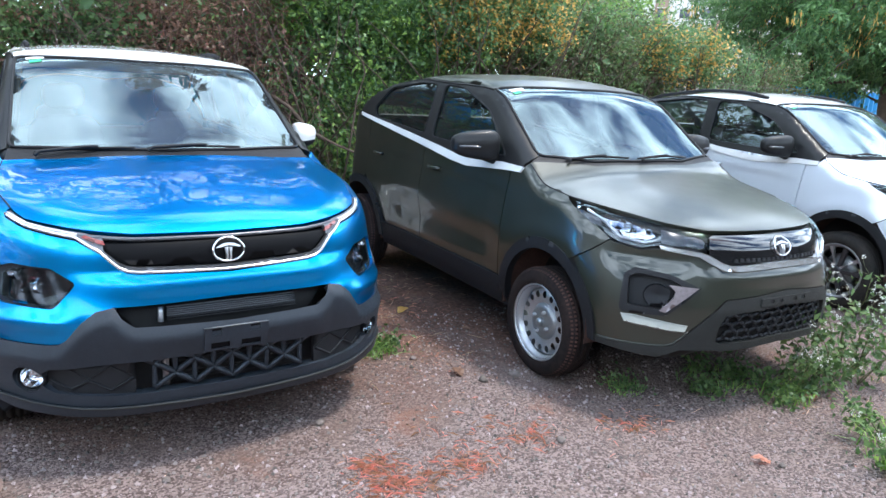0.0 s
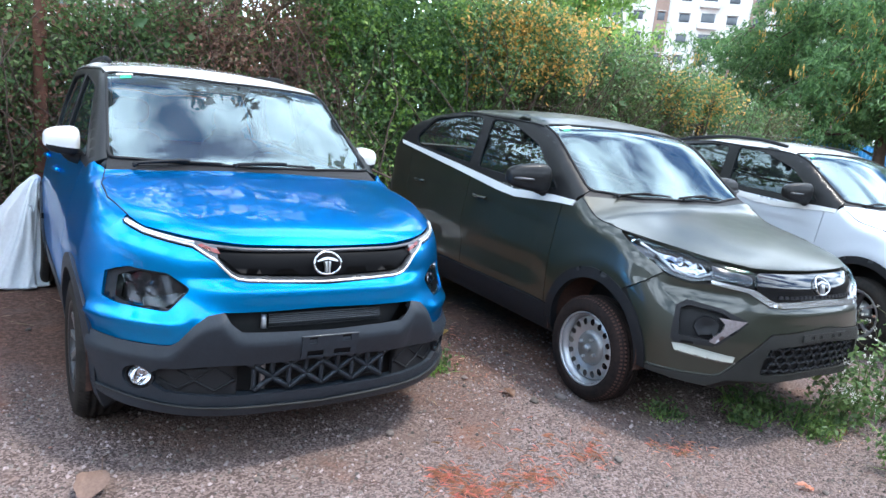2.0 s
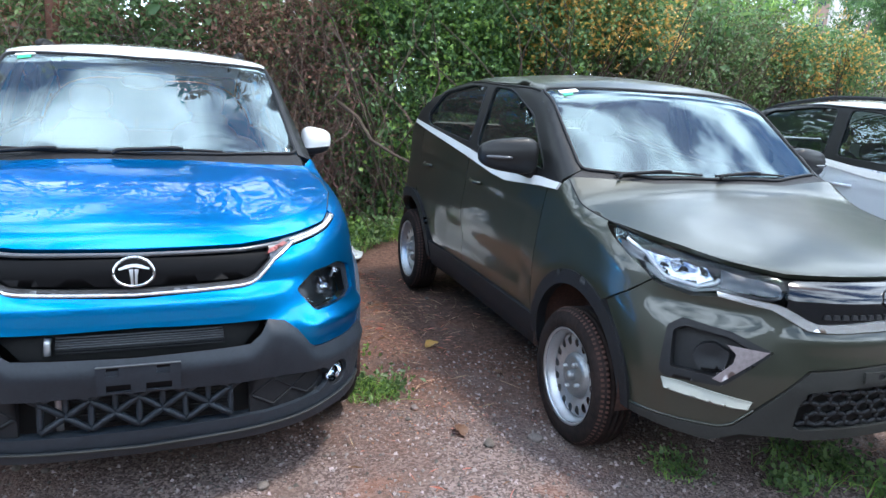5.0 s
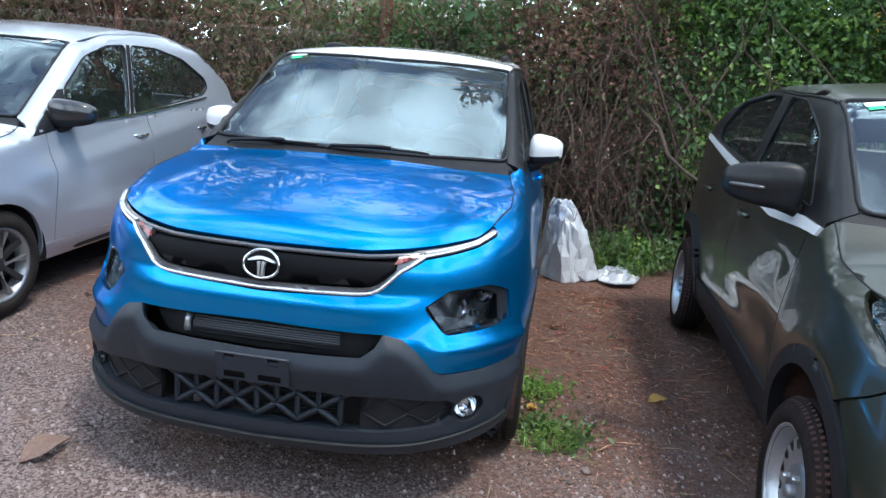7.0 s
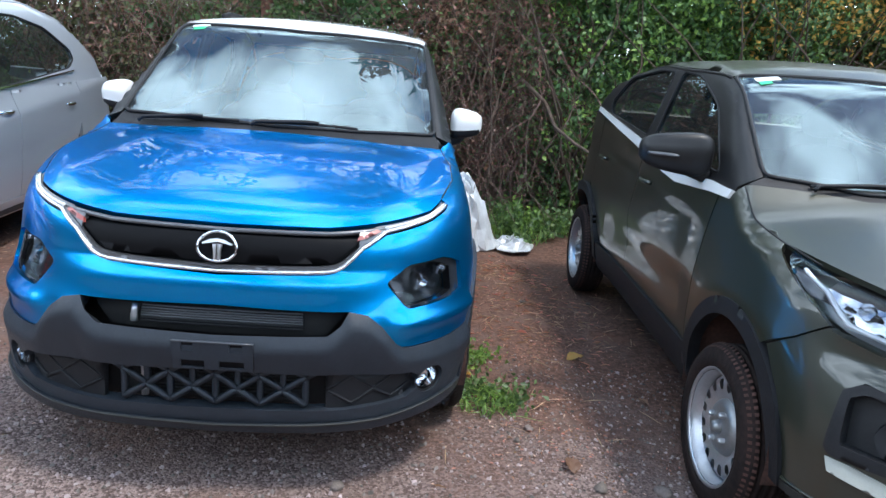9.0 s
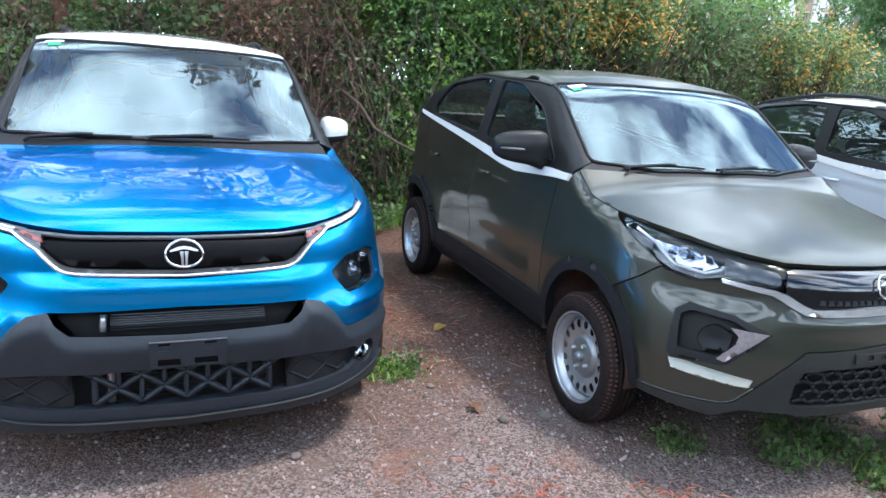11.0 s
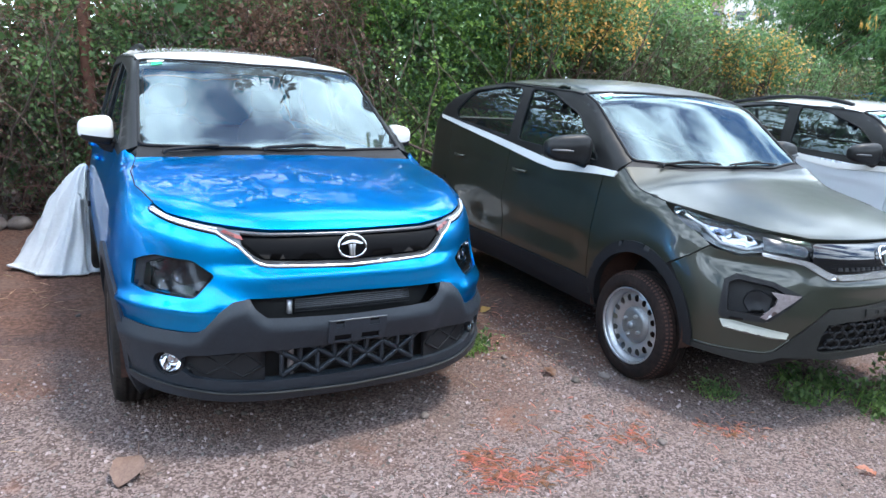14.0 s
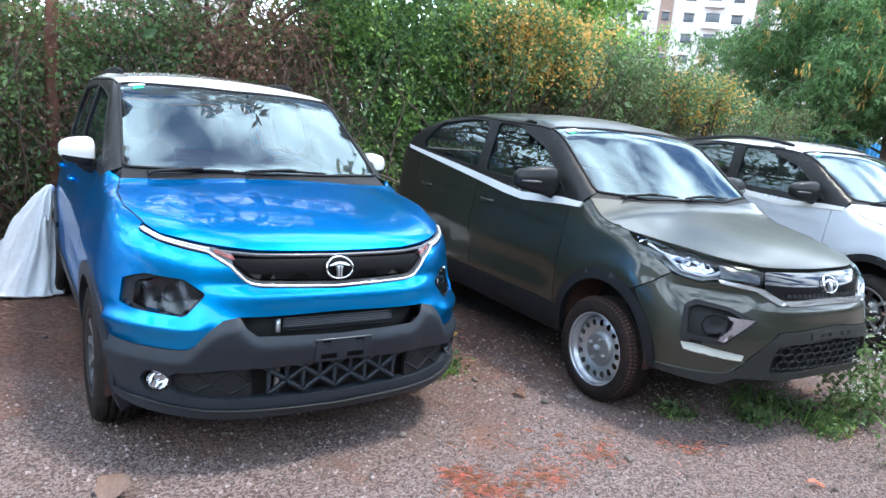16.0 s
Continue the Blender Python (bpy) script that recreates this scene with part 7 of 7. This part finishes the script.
# ---- covers heaped by the fence ----
def heap(name, x, y, rx, ry, h, mat, label, seed, lean=(0.0, 0.0), folds=9, round_top=1.25, n=120, m=26, smooth=True, jolt=0.0):
    """A sheet fallen in a heap: creased folds that run out to an uneven hem."""
    r = np.random.default_rng(seed)
    ph = r.uniform(0, 6.28, 6)
    tri = lambda q: np.arcsin(np.sin(q)) / 1.571  # noqa: E731
    v = []
    for j in range(m):
        t = j / (m - 1)
        for i in range(n):
            a = 2 * np.pi * i / n
            fold = 0.55 * tri(folds * a + ph[0] + 2.2 * t) + 0.35 * tri(5 * a + ph[1] - 2 * t) + (0.10 if smooth else 0.22) * tri(13 * a + ph[2] - 5 * t)
            rr = t * (1 + (0.10 + 0.10 * t) * fold) * (1 + 0.15 * np.sin(2 * a + ph[3]))
            z = h * (1 - t ** round_top) ** 1.15 * (1 + 0.16 * fold * t) + 0.03 * np.sin(13 * a + 9 * t + ph[4]) * np.sin(np.pi * t)
            crease = 0.022 * np.abs(tri(11 * a + 9 * t + ph[5])) * np.sin(np.pi * t)
            v.append((rx * rr * np.cos(a) + lean[0] * (1 - t), ry * rr * np.sin(a) + lean[1] * (1 - t), max(0.012, z + crease)))
    v = np.array(v) + r.normal(size=(len(v), 3)) * jolt * (np.array(v)[:, 2:] > 0.05)
    if smooth:
        v = np.array([p + np.array(noise.noise_vector(Vector(p) * 4.2 + Vector((seed, 0, 0)))) * (0.055 if p[2] > 0.05 else 0.02) for p in v])
        v[:, 2] = np.maximum(v[:, 2], 0.012)
    f = [(j * n + i, j * n + (i + 1) % n, (j + 1) * n + (i + 1) % n, (j + 1) * n + i) for j in range(m - 1) for i in range(n)]
    v, f = compact(v, f)
    v2 = v + [0, 0, -0.008]
    ob = mesh_part(name, np.concatenate([v, v2]) + [x, y, 0], f[::-1] and [q[::-1] for q in f] + [tuple(i + len(v) for i in q) for q in f], mat, smooth=smooth)
    return tagged(ob, label, "cover")


def draped_cover(x, y, apex, reach, lean, label, seed):
    """A cloth sheet that hangs from one peak and runs out over the ground in broad, sharp creases."""
    n, m, v = 150, 44, []
    off = Vector((seed * 3.7, seed * 1.3, 0))
    ridge = lambda q: 1 - abs(noise.noise(q)) * 2.2  # noqa: E731
    for j in range(m):
        t = j / (m - 1)
        for i in range(n):
            a = 2 * np.pi * i / n
            d = Vector((np.cos(a), np.sin(a), 0.0))
            crease = ridge(d * 1.5 + Vector((0, 0, 0.9 * t)) + off) + 0.5 * ridge(d * 3.4 + Vector((0, 0, 1.8 * t)) + off) - 0.7
            out = reach * (0.10 + 0.90 * t ** 1.15) * (1 + 0.42 * crease * t)
            px = out * d.x * (0.98 if d.x < 0 else 0.75) + lean[0] * (1 - t)
            py = out * d.y + lean[1] * (1 - t)
            z = apex * (1 - t) ** 0.85 + 0.14 * crease * np.sin(np.pi * min(1, 1.1 * t)) + 0.02 * noise.noise(Vector((px, py, 0)) * 9 + off)
            v.append((px, py, max(z, 0.012 + 0.03 * max(0.0, crease) * (t > 0.9))))
    top = len(v)
    v.append((lean[0], lean[1], apex + 0.01))
    f = [(j * n + i, j * n + (i + 1) % n, (j + 1) * n + (i + 1) % n, (j + 1) * n + i) for j in range(m - 1) for i in range(n)]
    f += [(top, (i + 1) % n, i) for i in range(n)]
    v = np.array(v)
    cover = thing("car_cover", x, y)
    mesh_part("sheet", np.concatenate([v, v - [0, 0, 0.008]]), [q[::-1] for q in f] + [tuple(i + len(v) for i in q) for q in f], CLOTH, cover)
    hem = v[(m - 1) * n:m * n] + [0, 0, 0.004]
    mesh_part("hem", *sweep(hem, 0.007, True, 6), CLOTH, cover, "rolled stitched hem")
    return tagged(cover, label, "cover")


draped_cover(-1.01, 3.30, 0.80, 0.34, (0.12, -0.02), "white cloth car cover heaped on the ground", 5)
heap("plastic_sheet", 1.20, 3.68, 0.23, 0.42, 0.62, TARP, "silvery white plastic sheet crumpled by the fence", 5, (-0.13, -0.12), 3, 2.4, 36, 13, False, 0.012)
heap("plastic_bag", 1.64, 3.66, 0.21, 0.20, 0.07, TARP, "flat crumpled white plastic bag on soil", 9, (0, 0), 3, 1.4, 22, 7, False, 0.01)


# ---- stones, straw, leaves, weeds ----
def stone_form(seed, size):
    r = np.random.default_rng(seed)
    bm = bmesh.new()
    bmesh.ops.create_icosphere(bm, subdivisions=2, radius=1.0)
    off = Vector(r.uniform(0, 50, 3))
    for v in bm.verts:
        k = 1 + 0.45 * noise.noise(v.co * 1.3 + off) + 0.15 * noise.noise(v.co * 3.5 + off)
        v.co = Vector((v.co.x * k * size * r.uniform(0.98, 1.02), v.co.y * k * size * 0.85, v.co.z * k * size * 0.6))
    return bm


for k in range(46):
    r = np.random.default_rng(300 + k)
    x, y = (r.uniform(-2.6, -1.3), r.uniform(3.6, 5.0)) if k < 16 else (r.uniform(-2.2, 3.4), r.uniform(-1.6, 2.6))
    s = r.uniform(0.05, 0.13) if k < 16 else r.uniform(0.012, 0.035)
    ob = bm_part("stone", stone_form(k, s), ROCK)
    ob.matrix_basis = pose(x * UNIT, y * UNIT, (s * 0.35 + ground_height(x, y)) * UNIT, 0, 0, r.uniform(0, 360))
    tagged(ob, "rough brown stone by the fence" if k < 16 else "small grey stone lying on gravel", "stone", "loose stones")

# loose chips of gravel
r = np.random.default_rng(41)
n = 24000
px, py = r.uniform(-2.6, 3.6, n), -2.1 + 3.4 * r.random(n) ** 1.2
ps = 0.0032 + 0.0095 * r.random(n) ** 3.5
tet = np.array([(1, 0, -0.3), (-0.5, 0.87, -0.3), (-0.5, -0.87, -0.3), (0.1, 0.1, 0.75), (0.55, 0.5, 0.35), (-0.6, 0.0, 0.4)])
tf = np.array([(0, 4, 3), (1, 5, 4), (4, 5, 3), (2, 5, 1), (0, 3, 2), (3, 5, 2), (0, 1, 4)])
ang = r.uniform(0, 6.28, n)
ca, sa = np.cos(ang), np.sin(ang)
jit = r.uniform(0.7, 1.35, (n, 6, 3))
tv = tet[None] * jit
cv = np.stack([tv[..., 0] * ca[:, None] - tv[..., 1] * sa[:, None], tv[..., 0] * sa[:, None] + tv[..., 1] * ca[:, None], tv[..., 2]], -1) * ps[:, None, None]
pz = np.array([ground_height(a, b) for a, b in zip(px, py)])
cv += np.stack([px, py, pz + ps * 0.25], -1)[:, None]
cf = (np.arange(n)[:, None, None] * 6 + tf[None]).reshape(-1, 3)
tagged(mesh_part("gravel_chips", cv.reshape(-1, 3), cf.tolist(), PEBBLE, smooth=False), "loose grey and brown gravel chips on the ground", "gravel", kind="stuff")


def litter(name, spots, per, length, width, mat, label, seed, up=0.15, lift=0.12):
    """Flat-lying blades or leaves scattered round some spots."""
    r = np.random.default_rng(seed)
    pos = np.concatenate([np.array([x, y]) + r.normal(size=(int(per * w), 2)) * [s, s * 0.7] for x, y, s, w in spots])
    n = len(pos)
    a = r.uniform(0, 2 * np.pi, n)
    d = np.stack([np.cos(a), np.sin(a), r.uniform(-0.05, up, n)], -1)
    s = np.stack([-np.sin(a), np.cos(a), r.uniform(-0.4, 0.4, n)], -1)
    p = np.stack([pos[:, 0], pos[:, 1], np.array([ground_height(*q) for q in pos]) + 0.005 + 0.012 * r.random(n)], -1)
    L, W = (length * r.uniform(0.4, 1.4, n))[:, None], (width * r.uniform(0.6, 1.4, n))[:, None]
    bow = np.stack([np.zeros(n), np.zeros(n), lift * L[:, 0]], -1)
    v = np.stack([p - d * L / 2, p + s * W + bow, p + d * L / 2, p - s * W + bow * 0.6], 1).reshape(-1, 3)
    k = np.arange(n)[:, None] * 4
    f = np.concatenate([k + [0, 1, 2], k + [0, 2, 3]])
    return tagged(mesh_part(name, v, f.tolist(), mat, smooth=False), label, "litter", kind="stuff")


LITTER = material("brown_litter", (0.27, 0.13, 0.08), 0.9, island=0.5)
litter("rust_straw", [(0.50, -0.62, 0.09, 1.2), (0.47, -0.45, 0.06, 0.6), (0.86, -0.62, 0.08, 0.6), (1.27, -0.55, 0.10, 0.5), (1.9, -0.62, 0.10, 0.4), (0.1, -0.75, 0.12, 0.5), (-0.3, -1.0, 0.12, 0.4), (1.0, -0.4, 0.25, 0.4), (1.5, 2.9, 0.22, 0.7), (1.6, 2.2, 0.30, 0.5), (1.35, 1.6, 0.3, 0.4)], 230, 0.055, 0.0016, LEAF_RUST, "rust-red dry straw strewn over gravel", 51)
litter("dry_litter", [(1.35, 1.4, 0.35, 2.0), (1.45, 2.4, 0.4, 2.4), (1.5, 3.0, 0.25, 1.2), (1.3, 0.4, 0.25, 0.6), (-1.9, 3.4, 0.7, 1.2), (-1.7, 1.2, 0.6, 0.5), (3.4, -0.9, 0.4, 0.7), (-3.0, 0.4, 0.5, 0.4)], 380, 0.018, 0.0045, LITTER, "brown dry leaves and bark bits on soil", 52)
litter("bark_bit", [(1.4, 1.5, 0.4, 1.2), (1.5, 2.6, 0.4, 1.4), (1.35, 0.5, 0.3, 0.8), (-1.9, 3.0, 0.7, 1.0), (-1.6, 1.0, 0.6, 0.6), (0.6, -1.2, 1.2, 0.8), (3.0, -1.2, 0.6, 0.8)], 160, 0.014, 0.004, material("pale_bark_bit", (0.42, 0.30, 0.22), 0.9, island=0.5), "pale bark chips and bits on soil", 54)
litter("straw", [(1.45, 1.9, 0.45, 1.8), (1.4, 2.8, 0.3, 1.8), (1.25, 0.8, 0.3, 0.3), (3.6, -0.8, 0.4, 0.8), (-1.7, 2.4, 0.6, 0.9), (-2.0, 0.8, 0.5, 0.6)], 90, 0.14, 0.0020, material("pale_straw", (0.50, 0.34, 0.21), 0.8, island=0.4), "pale straw stalks scattered on soil", 53, 0.02, 0.02)


def big_leaf(x, y, length, turn, mat, label, seed, curl=0.25):
    """One dried leaf with midrib and curled edges."""
    r = np.random.default_rng(seed)
    n = 13
    v, f = [], []
    for i in range(n):
        t = i / (n - 1)
        w = length * 0.36 * np.sin(np.pi * min(1, t * 1.04)) ** 0.8 * (1 - 0.25 * t)
        for k in range(-3, 4):
            e = k / 3
            v.append((length * (t - 0.5), w * e * (1 + 0.06 * r.normal()), length * (curl * 0.5 * e * e * np.sin(np.pi * t) + 0.10 * np.sin(np.pi * t)) + 0.004 * r.normal() + (0.006 if k == 0 else 0)))
    for i in range(n - 1):
        f += [(i * 7 + k, i * 7 + k + 1, i * 7 + 8 + k, i * 7 + 7 + k) for k in range(6)]
    ob = mesh_part("dry_leaf", v, f, mat)
    ob.matrix_basis = pose(x * UNIT, y * UNIT, (0.014 + min(0.0, ground_height(x, y))) * UNIT, 4, -6, turn)
    s = mesh_part("stalk", *sweep(np.array([(length * 0.48, 0, 0.01), (length * 0.75, 0.02, 0.03), (length * 0.95, 0.01, 0.012)]), 0.003, sides=5), TWIG, ob)
    del s
    return tagged(ob, label, "leaf", "fallen leaves")


BIG_DRY = material("dried_leaf", (0.22, 0.14, 0.11), 0.8, vary=0.35, scale=16, bump=0.4, bump_scale=70)
big_leaf(-0.90, 0.02, 0.20, 62, BIG_DRY, "large curled brown dry leaf on gravel", 1)
big_leaf(1.65, 1.35, 0.11, 20, LEAF_YELLOW, "yellow-orange fallen leaf on soil", 2)
big_leaf(2.16, -1.18, 0.09, 130, LEAF_RUST, "curled red-brown fallen leaf on gravel", 3)
big_leaf(0.98, 0.98, 0.07, 200, LEAF_YELLOW, "small yellow fallen leaf by weeds", 4)
for k, (x, y) in enumerate(((-1.9, 1.7), (-1.5, 2.2), (1.35, 0.2), (1.9, 0.9), (1.55, 2.2), (3.1, -0.9), (-2.2, 2.7), (1.1, 2.2))):
    big_leaf(x, y, 0.06 + 0.02 * (k % 3), 47 * k, LEAF_DRY, "small brown fallen leaf", 10 + k)


def weed(x, y, radius, height, n_leaf, mat, label, seed, leaf=0.05, blades=0, flowers=0):
    """A weed: branching stalks, leaves, grass blades and, on some, small white flower heads."""
    r = np.random.default_rng(seed)
    w = thing("weed", x, y, ground_height(x, y))
    tagged(w, label, "weed", "weeds round the cars")
    stalks, pos, heads = [], [], []
    for k in range(max(7, n_leaf // 60)):
        a, q = r.uniform(0, 6.28), r.random() ** 0.5
        s = wander((radius * q * np.cos(a), radius * q * np.sin(a) * 0.8, 0), (0.5 * np.cos(a), 0.5 * np.sin(a), 1), 8, height * r.uniform(0.6, 1.15) / 8, 0.22, seed=seed * 99 + k)
        stalks.append(sweep(s, np.linspace(0.005, 0.002, len(s)), sides=4))
        pos += [p + r.normal(size=3) * [0.05, 0.05, 0.03] for p in s[1:] for _ in range(int(np.ceil(n_leaf / (8 * max(7, n_leaf // 60)))))]
        if flowers:
            for _ in range(flowers):
                e = wander(s[-1 - r.integers(0, 3)], r.normal(size=3) * [1, 1, 0.4] + [0, 0, 0.6], 4, height * 0.06, 0.2, seed=int(r.integers(1 << 30)))
                stalks.append(sweep(e, 0.0015, sides=3))
                heads.append(e[-1])
    stuff_mesh("stalk_tangle", *join(stalks), LEAF_OLIVE, w)
    pos = np.array(pos)
    pos[:, 2] = np.maximum(pos[:, 2], 0.015)
    stuff_mesh("foliage", *leaf_cloud(pos, leaf, leaf * 0.30, -0.05, (0, -0.3, 0.5), seed), mat, w)
    if blades:
        g = []
        for k in range(blades):
            a, q = r.uniform(0, 6.28), r.random() ** 0.5
            p0 = np.array([radius * q * np.cos(a), radius * q * np.sin(a), 0.0])
            d = np.array([r.normal() * 0.5, r.normal() * 0.5, 1.0]) * height * r.uniform(0.4, 1.0)
            sd = np.array([-d[1], d[0], 0]) / (np.hypot(d[0], d[1]) + 1e-6) * 0.004
            tip = p0 + d * [1.8, 1.8, 0.75]
            g.append((np.array([p0 - sd, p0 + sd, p0 + d * 0.55 + sd * 0.8, p0 + d * 0.55 - sd * 0.8, tip]), [(0, 1, 2, 3), (3, 2, 4)]))
        stuff_mesh("grass", *join(g), LEAF_BRIGHT, w)
    if heads:
        hp = np.repeat(np.array(heads), 9, 0) + r.normal(size=(len(heads) * 9, 3)) * 0.007
        stuff_mesh("flower", *leaf_cloud(hp, 0.012, 0.005, -0.3, None, seed), PETAL, w)
    return w


weed(1.06, 0.72, 0.15, 0.08, 300, LEAF_MID, "low green weeds and grass beside the tyre", 61, 0.035, 220)
weed(1.00, 1.20, 0.12, 0.07, 180, LEAF_BRIGHT, "low green weeds and grass on soil", 62, 0.035, 120)
weed(2.78, -0.45, 0.22, 0.12, 480, LEAF_MID, "low leafy green weed under the bumper", 63, 0.04, 90)
weed(3.00, -0.78, 0.18, 0.13, 380, LEAF_MID, "low leafy green weed in front of the bumper", 64, 0.04, 90)
weed(2.2, -0.30, 0.10, 0.05, 120, LEAF_MID, "flat small weed on gravel", 65, 0.03, 60)
weed(3.50, -0.84, 0.18, 0.62, 420, LEAF_MID, "tall weed with tiny white flower heads", 66, 0.05, 0, 9)
weed(3.90, -0.72, 0.25, 0.66, 420, LEAF_MID, "tall weed with tiny white flower heads by a bumper", 67, 0.05, 0, 9)
weed(3.25, -0.78, 0.12, 0.30, 240, LEAF_MID, "green weed with white flower heads", 68, 0.045, 0, 5)
weed(2.84, -1.50, 0.27, 0.24, 900, LEAF_MID, "leafy grey-green weed on gravel", 69, 0.045, 60, 1)
weed(2.66, -1.66, 0.14, 0.13, 260, LEAF_BRIGHT, "small leafy weed on gravel", 70, 0.045, 30)
for k, (x, y) in enumerate(((1.55, 4.2), (1.9, 4.4), (2.25, 4.3), (2.6, 4.5), (1.3, 4.5), (3.0, 4.4), (1.75, 3.95))):
    weed(x, y, 0.25, 0.24, 420, LEAF_BRIGHT if k % 2 else LEAF_MID, "bright green weeds at the foot of the fence", 80 + k, 0.06, 160)
